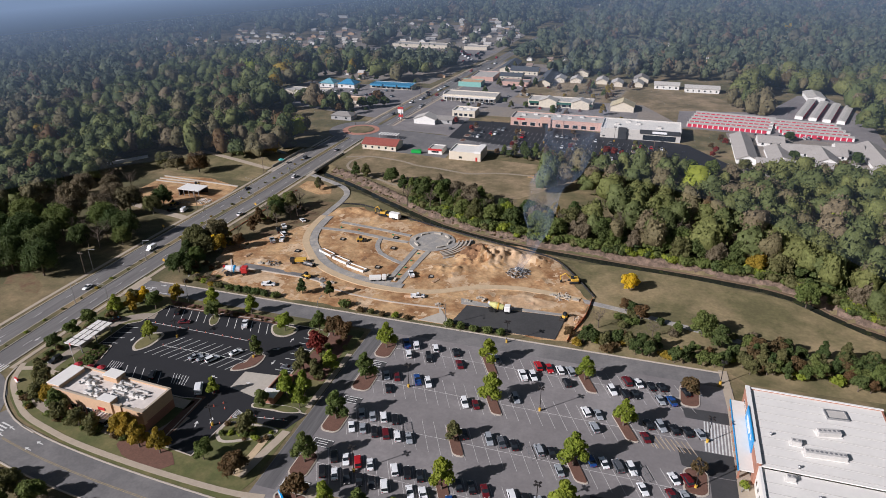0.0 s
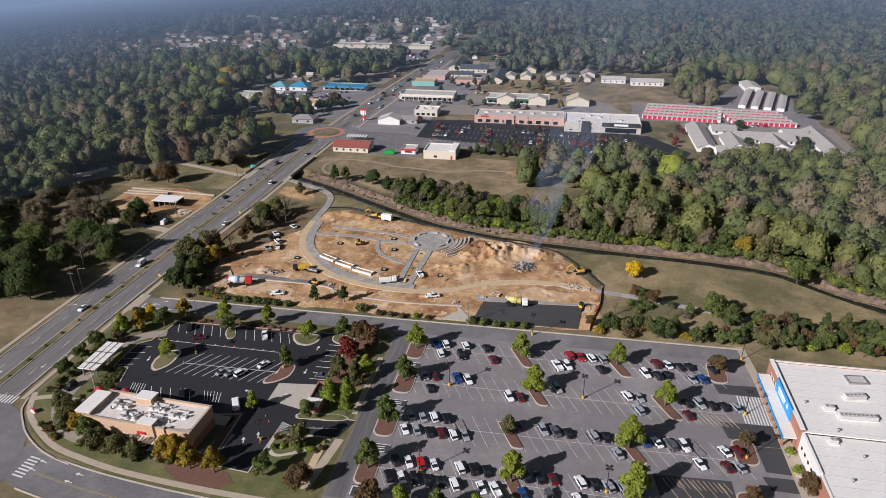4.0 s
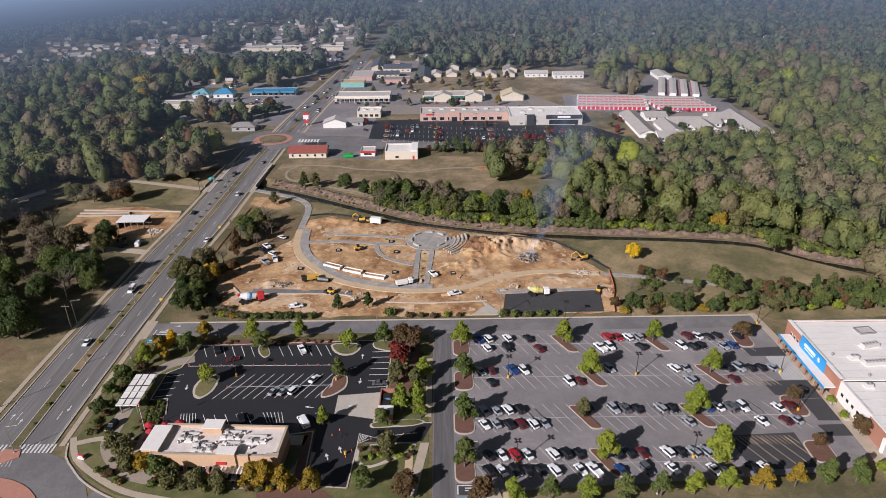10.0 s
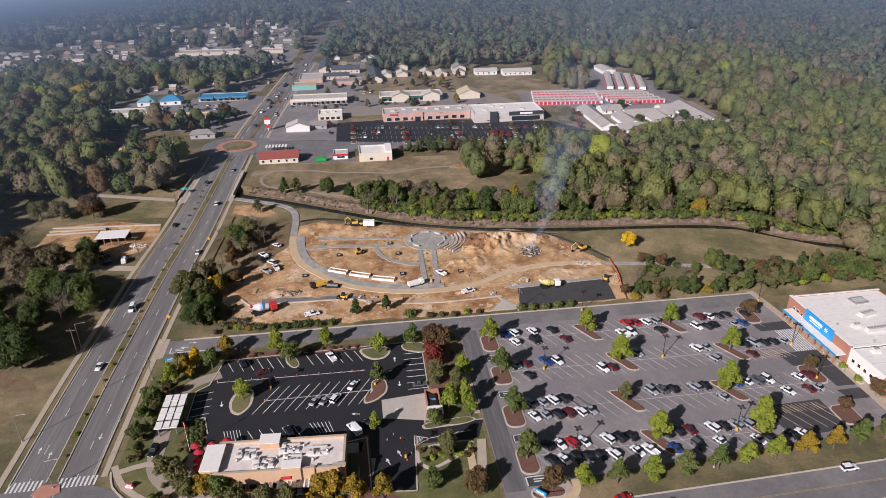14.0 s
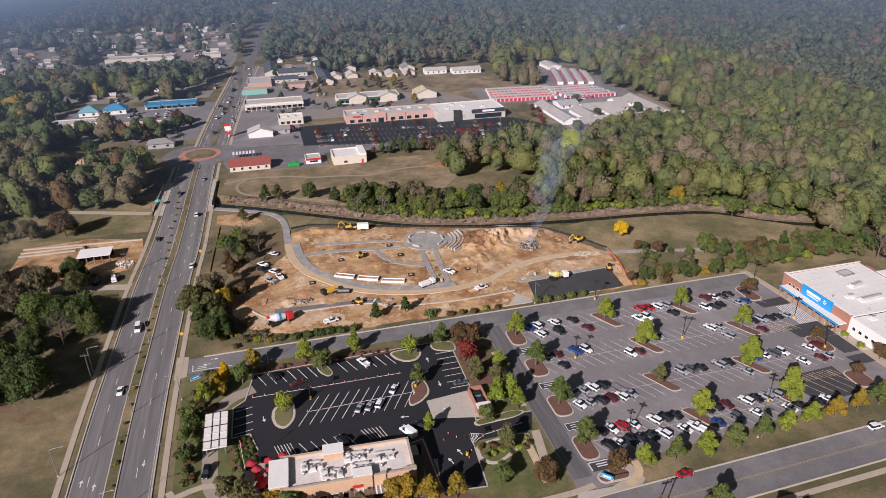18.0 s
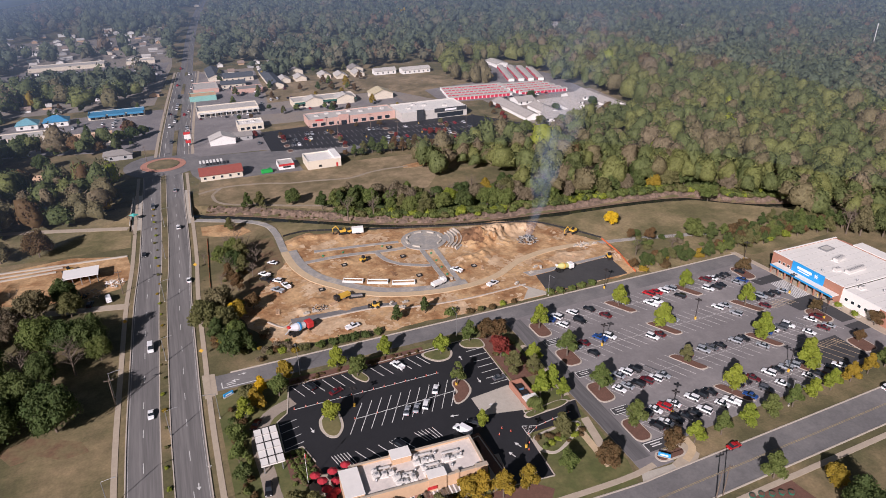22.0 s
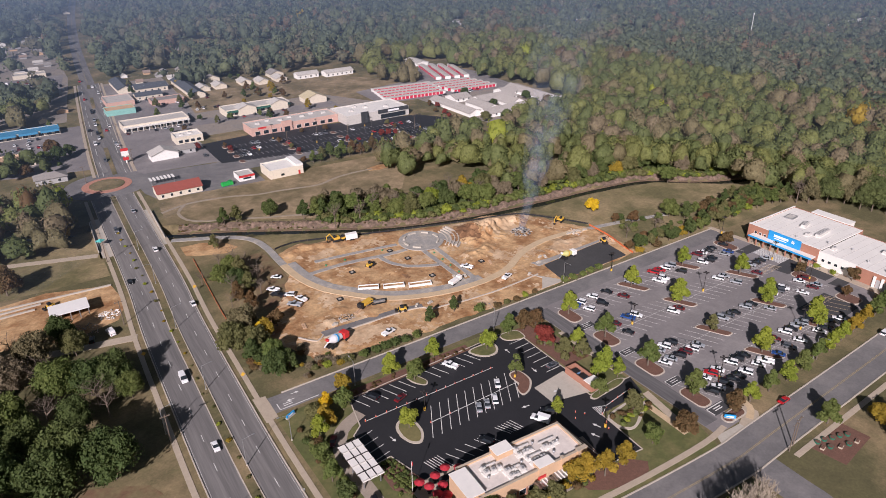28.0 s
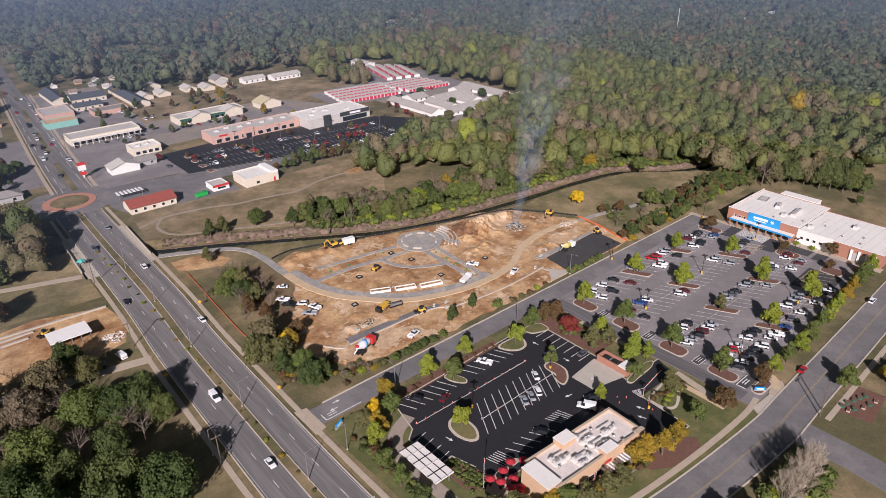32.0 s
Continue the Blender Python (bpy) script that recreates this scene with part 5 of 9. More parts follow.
for a, b, c, e, z in ((-0.6, 0.5, 29.9, 58.1, SH + 0.5), (-0.08, 0.48, 17, 29.9, SH - 0.3), (-0.08, 0.48, -0.1, 17, SH - 0.6), (0.5, 30.1, 57.5, 58.1, SH + 0.2), (0.5, 27.1, -0.1, 0.5, SH - 0.6)):
    part("coping", boxed(a, b, c, e, z, z + 0.12), WHITE_WALL, store)
for i in range(9):
    part("roof_seam", boxed(0.6, 29.5, 31 + i * 3, 31.12 + i * 3, SH - 0.1, SH - 0.06), PALE_ROOF, store)
for i in range(9):
    part("roof_seam", boxed(0.6, 26.5, 2 + i * 3, 2.12 + i * 3, SH - 0.7, SH - 0.66), PALE_ROOF, store)
part("rear_wing", boxed(30, 34.5, 35.5, 50.5, -0.2, SH + 0.05), WHITE_BLOCK, store, "white raised stock room behind the store")
part("roof", boxed(29.9, 34.6, 35.4, 50.6, SH + 0.05, SH + 0.3), WHITE_ROOF, store)
part("rear_wing", boxed(30, 33, 50.8, 57, -0.2, SH - 1.2), BRICK_RED, store, "low red brick wing behind the store")
panel = part("sign_panel", boxed(-0.75, -0.5, 36.6, 49.4, 2.9, SH + 0.9), SIGN_BLUE, store, "large blue sign panel")
SIGN_WHITE = plain("sign_white", (0.8, 0.8, 0.8), 0.5)
part("sign_lettering", boxed(-0.82, -0.75, 41.4, 47.2, 4.9, 5.8), SIGN_WHITE, panel, "plain white lettering shape")
part("sign_lettering", boxed(-0.82, -0.75, 42, 46.8, 4.2, 4.5), SIGN_WHITE, panel)
bm = bmesh.new()
for k in range(3):
    box(bm, -0.82, -0.76, -0.75, 0.75, -0.12, 0.12)
    bmesh.ops.rotate(bm, verts=bm.verts[:], cent=(0, 0, 0), matrix=Matrix.Rotation(radians(60), 3, "X"))
part("sign_star", bm, SIGN_WHITE, panel, "plain white star shape", pose(0, 39.6, 5.3))
bm = boxed(-3.6, -0.5, 30.5, 55.5, 3.0, 3.25)
canopy = part("canopy", bm, WHITE_ROOF, store, "long flat canopy over the store's walkway")
part("fascia", boxed(-3.75, -3.6, 30.4, 55.6, 2.75, 3.35), SIGN_BLUE, canopy, "blue canopy fascia")
for i in range(9):
    part("column", boxed(-3.5, -3.1, 31 + i * 3, 31.4 + i * 3, 0, 3.0), BRICK_RED, store)
for i in range(5):
    window(store, -0.02, 18.8 + i * 2.3, 2.2, 1.0, 0.9, "w")
for i in range(3):
    window(store, -0.52, 50.8 + i * 1.9, 3.4, 0.9, 0.8, "w")
for i in range(4):
    part("pilaster", boxed(-0.5, 0, 2 + i * 2.6, 2.8 + i * 2.6, 0, 4.2), WHITE_WALL, store)
for i in range(3):
    part("door", boxed(-0.12, -0.02, 3.0 + i * 2.6, 4.4 + i * 2.6, 0, 3.2), GREY_WALL, store)
for y0, y1 in ((32.5, 37), (39, 49), (51, 55)):
    part("entrance_glass", boxed(-0.62, -0.52, y0, y1, 0.1, 2.6), GLASS, store)
structure("sidewalk", prism(bmesh.new(), [(106.2, -64), (110.6, -64), (110.6, -121), (107, -121)], -0.05, 0.16), SIDEWALK, "wide tan walkway before the store", "sidewalk")
structure("sidewalk", prism(bmesh.new(), [(104.8, -47.5), (107, -47.5), (108.5, -64), (106.2, -64)], -0.05, 0.15), SIDEWALK, "tan sidewalk beside the store", "sidewalk")
for x, y, w, d, turn in ((124, -83, 8.5, 1.7, 4), (126, -75, 5.0, 1.8, 12), (118.5, -80.5, 2.2, 1.4, 0), (116, -92, 1.8, 1.2, 0), (128, -104, 2.4, 1.4, 0)):
    roof_unit(x, y, SH - 0.1 if y > -90 else SH - 0.7, w, d, 1.1, turn)
sk = thing("skylight", (129, -67.4, SH - 0.1, 0, 0, 6), "square raised skylight with dark glass on the flat roof", "skylight")
for a, b, c, e in ((-2.4, 2.4, -1.7, -1.4), (-2.4, 2.4, 1.4, 1.7), (-2.4, -2.1, -1.4, 1.4), (2.1, 2.4, -1.4, 1.4)):
    part("frame", boxed(a, b, c, e, 0, 0.5), METAL, sk)
part("pane", boxed(-2.1, 2.1, -1.4, 1.4, 0.2, 0.3), PALE_ROOF, sk)
for x, y in ((113.5, -79), (121, -96), (116, -104), (114, -111), (120, -110), (118, -88.5)):
    roof_vent(x, y, SH - 0.1 if y > -90 else SH - 0.7)
for i, y in enumerate((-66, -69, -72.5, -76, -80, -84, -93, -98)):
    t = thing("bollard", (107.2, y, 0.1), "short yellow and grey bollard on the store's walkway", "bollard", "store bollards")
    part("post", rod(bmesh.new(), (0, 0, 0), (0, 0, 1.0), 0.1, None, 8), YELLOW_PAINT if i % 2 else METAL, t)
for y in (-91, -97.5):
    t = thing("planter", (108, y, 0.16), "low concrete planter with a small shrub by the walkway", "planter")
    part("tub", boxed(-0.7, 0.7, -1.5, 1.5, 0, 0.5, 0.06), CONCRETE, t)
    plant(108, y, "round_shrub", "lime", 1.0, "a concrete planter")
plant(108.4, -103.6, "small", "rust", 1.1, "a bed before the store")

# The restaurant.
TAN_ROOF = material("pale_pinkish_membrane_roof", (0.66, 0.59, 0.53), 0.8, 0, 0.25, 0.16, 1.2, second=(0.56, 0.5, 0.45))
rest = thing("restaurant", (-58.4, -113.2, 0, 0, 0, -3), "tan and red brick restaurant with pale flat roof and corner towers", "restaurant")
RH, RW, RD = 5.4, 28.8, 10.0
for a, b, c, e in ((0, RW, 0, 0.35), (0, RW, RD - 0.35, RD), (0, 0.35, 0.35, RD - 0.35), (RW - 0.35, RW, 0.35, RD - 0.35)):
    part("wall", boxed(a, b, c, e, -0.2, 2.6), BRICK_RED, rest)
    part("upper_wall", boxed(a, b, c, e, 2.6, RH + 0.5), BRICK_TAN, rest, "tan plaster upper wall")
    part("coping", boxed(a - 0.1, b + 0.1, c - 0.1, e + 0.1, RH + 0.5, RH + 0.62), SIDEWALK, rest)
part("roof", boxed(0.35, RW - 0.35, 0.35, RD - 0.35, RH - 0.3, RH), TAN_ROOF, rest)
for a, b, c, e, z in ((-2.4, 1.6, 0.6, 8.6, 6.4), (9.4, 13.8, RD - 2.6, RD + 0.4, 7.0), (15.4, 19.4, -0.4, 1.9, 6.7), (RW - 7, RW - 6.4, -0.3, 0.4, 6.3), (RW - 2.4, RW + 0.3, -0.3, 0.6, 6.2)):
    tower = part("tower", boxed(a, b, c, e, -0.2 if a < 0 else 2.4, z), BRICK_TAN, rest)
    part("tower_cap", boxed(a - 0.12, b + 0.12, c - 0.12, e + 0.12, z, z + 0.15), WHITE_ROOF if e - c > 2 else SIDEWALK, tower)
for i in range(8):
    window(rest, 6 + i * 2.6, -0.02, 0.9, 1.7, 1.5, "s")
    window(rest, 5.4 + i * 2.6, RD + 0.02, 0.9, 1.7, 1.5, "n")
for i in range(3):
    window(rest, -0.02, 2.4 + i * 2.6, 0.4, 1.8, 2.0, "w")
part("sign_lettering", boxed(15, 17.2, -0.6, -0.5, 3.6, 4.4), RED, rest, "plain red script shape")
part("sign_lettering", boxed(-0.5, -0.4, 3.2, 6.2, 4.0, 4.9), RED, rest, "plain red script shape")
part("door", boxed(-0.1, -0.02, 9.2, 10.8, 0, 2.2), GLASS, rest)
part("trellis", boxed(14, 27, -2.3, -0.1, 2.7, 2.85), METAL, rest, "slatted metal awning over the drive-through")
for i in range(14):
    part("slat", boxed(14.2 + i * 0.95, 14.5 + i * 0.95, -2.5, -0.1, 2.85, 3.0), WHITE_WALL, rest)
ur = random.Random(5)
for cx, cy, n in ((-51.4, -107.6, 4), (-47.4, -111.2, 5), (-41.6, -107.2, 4), (-41.0, -110.8, 4), (-35.4, -108.8, 3)):
    for k in range(n):
        roof_unit(cx + (k % 3 - 1) * 1.55 + ur.uniform(-0.3, 0.3), cy + (k // 3) * 1.6 - 0.6 + ur.uniform(-0.2, 0.2), RH, ur.uniform(0.8, 1.5), ur.uniform(0.7, 1.2), ur.uniform(0.5, 1.1), -4)
    t = thing("roof_duct", (cx, cy, RH, 0, 0, -4), "square pale metal duct between roof units", "duct", "roof ducts")
    part("duct", boxed(-2.2, 2.0, 0.95, 1.35, 0.25, 0.6, 0.03), UNIT_CASING, t)
    for q in (-1.9, 1.6):
        part("foot", boxed(q, q + 0.15, 1.0, 1.3, 0, 0.25), METAL, t)
for i in range(9):
    roof_vent(ur.uniform(-54, -33), ur.uniform(-112.4, -106.4), RH)
structure("sidewalk", prism(bmesh.new(), [(-54, -103.4), (-30, -104.6), (-26, -104.8), (-25.4, -101.4), (-30, -101.3), (-54, -100.9)], -0.05, 0.1), SIDEWALK, "concrete walk along the restaurant", "sidewalk")
structure("patio", prism(bmesh.new(), [(-66.5, -107.8), (-60.2, -107.8), (-60.2, -98.6), (-54, -98.6), (-54, -102), (-60, -102), (-60, -97), (-66.5, -97)][:4] + [(-54, -98.6), (-54, -97.4), (-66.5, -97.4)], -0.05, 0.12), SIDEWALK, "tan concrete patio beside the restaurant", "patio")


CRIMSON = plain("crimson_fabric", (0.36, 0.018, 0.03), 0.85)


def umbrella(x, y):
    t = thing("parasol", (x, y, 0.12), "open red parasol over a dark patio table", "parasol", "patio parasols")
    part("pole", rod(bmesh.new(), (0, 0, 0), (0, 0, 2.5), 0.04, None, 6), DARK_METAL, t)
    part("canopy", rod(bmesh.new(), (0, 0, 2.15), (0, 0, 2.7), 1.25, 0.08, 8), CRIMSON, t, "red fabric canopy")
    part("table_top", rod(bmesh.new(), (0, 0, 0.7), (0, 0, 0.76), 0.55, None, 10), DARK_METAL, t)
    part("base", rod(bmesh.new(), (0, 0, 0), (0, 0, 0.08), 0.35, None, 10), DARK_METAL, t)


for x, y in ((-57.6, -98.6), (-60.8, -99.4), (-63.6, -101.4), (-63.2, -104.2), (-60.8, -102.6), (-64.8, -99.2), (-62.8, -106.6), (-55, -100.4), (-61.6, -105.6)):
    umbrella(x, y)

# Drive-through canopy, bin enclosure.
can = thing("drive_canopy", (-75.6, -93, 0), "white ribbed drive-through canopy on steel posts", "canopy")
part("roof", boxed(0, 5.4, 0, 13.4, 3.0, 3.2), WHITE_ROOF, can)
for i in range(6):
    part("rib", boxed(-0.05, 5.45, 0.1 + i * 2.6, 0.3 + i * 2.6, 3.2, 3.32), DARK_METAL if i % 2 else PALE_ROOF, can)
for x in (1.7, 3.5):
    part("gutter", boxed(x, x + 0.2, 0, 13.4, 3.2, 3.28), DARK_METAL, can)
for y in (1, 6.7, 12.4):
    for x in (0.6, 4.8):
        part("post", boxed(x - 0.12, x + 0.12, y - 0.12, y + 0.12, 0, 3.0), METAL, can)
encl = thing("bin_enclosure", (-8.8, -96.4, 0), "red brick bin enclosure with blue bins inside", "enclosure")
for a, b, c, e in ((0, 0.3, 0, 10.4), (3.4, 3.7, 0, 10.4), (0.3, 3.4, 10.1, 10.4), (0.3, 3.4, 0, 0.3)):
    part("wall", boxed(a, b, c, e, -0.1, 2.1), BRICK_RED, encl)
part("roof", boxed(-0.1, 3.8, -0.1, 3.2, 2.1, 2.35), WHITE_ROOF, encl)
for y in (5.2, 8.0):
    t = thing("bin", (-7, -96.4 + y, 0.1), "blue metal refuse bin inside the enclosure", "bin")
    part("body", boxed(-0.9, 0.9, -0.9, 0.9, 0, 1.5, 0.06), plain("bin_blue", (0.1, 0.2, 0.32), 0.6), t)
    part("lid", boxed(-0.95, 0.95, -0.95, 0.95, 1.5, 1.58), DARK_METAL, t)

# North of the creek: shops.
structure("paving", prism(bmesh.new(), [(-77, 128), (-73, 116), (-24, 112), (-24, 134), (20, 131), (20, 140), (-20, 147), (-28, 152), (-79, 158)], -0.05, 0.05), ASPHALT, "worn grey asphalt yard beside the shops", "yard")
structure("parking_lot", prism(bmesh.new(), [(-34, 150), (60, 131), (114, 129), (120, 142), (100, 172), (50, 184), (-6, 192), (-34, 190)], -0.05, 0.055), NEW_ASPHALT, "dark asphalt parking lot of the shops", "parking lot")
structure("paving", prism(bmesh.new(), [(-80, 158), (-30, 154), (-34, 205), (-30, 232), (70, 224), (70, 240), (-64, 246), (-74, 300), (-82, 250)], -0.05, 0.045), LOT_ASPHALT, "pale worn asphalt between the shops", "yard")
structure("paving", prism(bmesh.new(), [(-74, 300), (-64, 246), (-20, 252), (-10, 380), (-62, 390)], -0.05, 0.04), LOT_ASPHALT, "pale worn asphalt between far shops", "yard")
structure("paving", prism(bmesh.new(), [(-195, 205), (-92, 180), (-86, 275), (-190, 275)], -0.05, 0.04), LOT_ASPHALT, "pale worn asphalt lot of roadside shops", "yard")
structure("paving", prism(bmesh.new(), [(94, 210), (205, 196), (210, 260), (196, 322), (178, 322), (150, 262), (96, 252)], -0.05, 0.04), LOT_ASPHALT, "pale asphalt between storage rows", "yard")
TOWN_GROUND = material("worn_tan_paving", (0.27, 0.23, 0.19), 0.9, 0, 0.05, 0.22, 0.8, 0.01, second=(0.19, 0.175, 0.16))
structure("paving", prism(bmesh.new(), [(-80, 186), (-34, 152), (-34, 206), (68, 204), (98, 200), (98, 212), (72, 262), (-18, 262), (-14, 300), (-10, 396), (-64, 396)], -0.05, 0.03), TOWN_GROUND, "worn tan paving and gravel between shops", "yard")
structure("paving", prism(bmesh.new(), [(-300, 300), (-92, 290), (-74, 440), (-70, 640), (-300, 640)], -0.05, 0.02), TOWN_GROUND, "worn tan streets and yards of the far town", "yard")
structure("paving", prism(bmesh.new(), [(126, 128), (206, 128), (210, 205), (122, 205)], -0.05, 0.025), TOWN_GROUND, "worn paving round the care home", "yard")
wb = flat_building("shop", -21.5, -4.2, 111, 125, 4.8, CREAM_WALL, WHITE_ROOF, "cream block shop with a white flat roof")
part("parapet_panel", boxed(13.8, 17.3, -0.05, 14, 4.2, 5.3), WHITE_WALL, wb)
part("door", boxed(5.5, 7.2, -0.06, 0.02, 0.9, 2.0), GLASS, wb)
part("door", boxed(14.6, 15.6, -0.06, 0.02, 0, 2.1), RED, wb)
gable("diner", -73.5, -53.5, 115.5, 126.5, 3.0, 2.2, CREAM_WALL, RED_ROOF, "cream diner under a dark red metal roof", "x", "restaurant")
t = thing("carport", (-72.5, 136.2, 0), "white slatted canopy over parking bays", "canopy")
for i in range(7):
    part("slat", boxed(i * 1.75, i * 1.75 + 1.05, 0, 5, 2.6, 2.75), WHITE_WALL, t)
for x in (0.5, 11.0):
    for y in (0.5, 4.5):
        part("post", boxed(x - 0.1, x + 0.1, y - 0.1, y + 0.1, 0, 2.6), METAL, t)
k = flat_building("kiosk", -35.2, -27.4, 117, 126, 3.0, WHITE_WALL, PALE_ROOF, "small white kiosk with a red stripe", 0.3, "kiosk")
part("stripe", boxed(-0.06, 7.86, -0.08, 0, 1.9, 3.0), RED, k)
part("service_window", boxed(2, 6, -0.12, -0.08, 0.9, 1.8), GLASS, k)
t = thing("green_container", (-44.2, 114.6, 0.05, 0, 0, 5), "bright green steel roll-off container", "container")
part("body", boxed(0, 5.4, 0, 2.3, 0.2, 1.7, 0.05), plain("container_green", (0.01, 0.36, 0.06), 0.6), t)
part("hood", boxed(3.6, 5.2, 0.2, 2.1, 1.7, 2.2, 0.05), plain("container_dark_green", (0.01, 0.22, 0.05), 0.6), t)
ps = flat_building("shop_row", -4.6, 51, 187, 203, 5.4, PINK_WALL, PALE_ROOF, "long pink-tan brick shop row", 0.5, "shop")
for i in range(10):
    window(ps, 3.5 + i * 5.2, -0.02, 0.6, 3.0, 2.0, "s")
part("portal", boxed(18.5, 25, -0.7, 0, 0, 6.4), PINK_WALL, ps)
part("portal_glass", boxed(20, 23.5, -0.76, -0.7, 0, 2.8), GLASS, ps)
part("sign_lettering", boxed(4, 9, -0.1, 0, 3.8, 4.8), RED, ps, "plain red sign shape")
for i in range(7):
    roof_unit(2 + i * 7.2, 196 + (i % 2) * 3, 4.59, 2.4, 1.6, 1.0)
gs = flat_building("large_store", 51.4, 96, 175, 199, 6.2, PALE_ROOF, WHITE_ROOF, "pale grey large store with dark entrance bays", 0.5, "store")
DARK_PANEL = plain("charcoal_panel", (0.04, 0.042, 0.045), 0.5)
part("entrance", boxed(10, 15, -0.8, 0, 0, 6.8), DARK_PANEL, gs, "charcoal entrance block")
part("sign_band", boxed(22, 44, -0.5, 0, 4.0, 6.3), DARK_PANEL, gs)
part("sign_lettering", boxed(29, 37, -0.6, -0.5, 4.5, 5.7), SIGN_WHITE, gs, "plain white sign shape")
part("shop_window", boxed(24, 42, -0.1, 0, 0.4, 3.2), GLASS, gs)
for x, y in ((60, 186), (72, 190), (84, 184), (66, 194)):
    roof_unit(x, y, 5.27, 2.4, 1.8, 1.0)
gr = flat_building("shop_row", -4, 40, 240, 254, 4.6, CREAM_WALL, PALE_ROOF, "cream shop row with dark green awnings", 0.4, "shop")
AWNING = plain("dark_green_awning", (0.02, 0.1, 0.07), 0.7)
part("awning", boxed(1, 34, -2.2, 0, 2.6, 3.5), AWNING, gr, "dark green awning")
part("awning", boxed(34, 44, -1.6, 0, 2.4, 3.0), AWNING, gr, "dark green awning")
for i in range(9):
    window(gr, 3 + i * 4.4, -0.02, 0.5, 2.6, 1.9, "s")
gable("shop", 4, 16, 237.6, 246, 4.4, 2.2, CREAM_WALL, PALE_ROOF, "cream gabled shop front", "y", "shop")
gable("shop", 26, 38, 237.6, 246, 4.4, 2.2, CREAM_WALL, PALE_ROOF, "cream gabled shop front", "y", "shop")
gable("shop", 52, 67, 239, 252, 3.6, 3.0, CREAM_WALL, material("buff_metal_roof", (0.5, 0.43, 0.28), 0.7), "buff gabled shop with a wide front", "y", "shop")
cr = flat_building("shop_row", -66, -27, 241, 256, 4.4, CREAM_WALL, PALE_ROOF, "cream shop row with a covered walk", 0.5, "shop")
part("walkway_roof", boxed(0, 39, -3.4, 0, 2.9, 3.15), WHITE_ROOF, cr)
for i in range(12):
    part("post", boxed(0.4 + i * 3.4, 0.7 + i * 3.4, -3.3, -3.0, 0, 2.9), WHITE_WALL, cr)
for i in range(10):
    window(cr, 2.6 + i * 3.8, -0.02, 0.4, 2.4, 2.0, "s")
flat_building("shop", -68, -50, 288, 300, 4.0, material("teal_wall", (0.22, 0.45, 0.4), 0.8), BRICK_TAN, "teal shop with a tan flat roof", 0.4, "shop")
ff = flat_building("restaurant", -45.6, -30.4, 197, 209, 4.4, CREAM_WALL, WHITE_ROOF, "cream fast-food restaurant with a flat roof", 0.6, "restaurant")
for i in range(4):
    window(ff, 2.4 + i * 3.4, -0.02, 0.8, 2.2, 1.6, "s")
for x, y in ((-41, 203), (-36, 204)):
    roof_unit(x, y, 3.74, 2.0, 1.5, 1.0)
gable("office", -64, -50, 174, 183, 3.2, 2.4, WHITE_WALL, PALE_ROOF, "white office under a pale gable roof", "y", "office")
gable("office", -50, -40, 178, 186, 2.8, 1.4, GREY_WALL, GREY_ROOF, "grey low office wing", "x", "office")
hip("house", -119, -105, 169, 178, 2.8, 2.0, GREY_WALL, GREY_ROOF, "low house under a dark grey hip roof", "house")
for i, (x0, x1, y0) in enumerate(((-172, -160, 257), (-157, -143, 258))):
    hip("pavilion", x0, x1, y0, y0 + 11, 3.0, 3.2, WHITE_WALL, BLUE_ROOF if i else material("pale_blue_metal_roof", (0.16, 0.36, 0.42), 0.5), "white pavilion under a blue metal roof", "shop")
bs = flat_building("shop_row", -132, -98, 264, 275, 3.6, CREAM_WALL, BLUE_ROOF, "roadside shop row with a blue roof", 0.3, "shop")
for i in range(3):
    part("awning", boxed(0.6 + i * 11.4, 10.6 + i * 11.4, -2.6, 0, 2.4, 3.6), BLUE_ROOF, bs, "blue awning")
for i in range(8):
    window(bs, 2.6 + i * 4.2, -0.02, 0.4, 2.6, 1.8, "s")
flat_building("shop", -139, -116, 206, 219, 4.0, CREAM_WALL, BRICK_TAN, "tan flat-roofed shop beside the road", 0.4, "shop")
flat_building("shop_row", -188, -152, 226, 238, 3.8, CREAM_WALL, PALE_ROOF, "long pale shop row", 0.4, "shop")
gable("shop", -162, -141, 138, 149, 3.0, 2.0, CREAM_WALL, BRICK_TAN, "low shop under a tan roof", "x", "shop")

# Storage rows with red doors.
RED_DOOR = plain("red_roller_door", (0.5, 0.025, 0.06), 0.6)


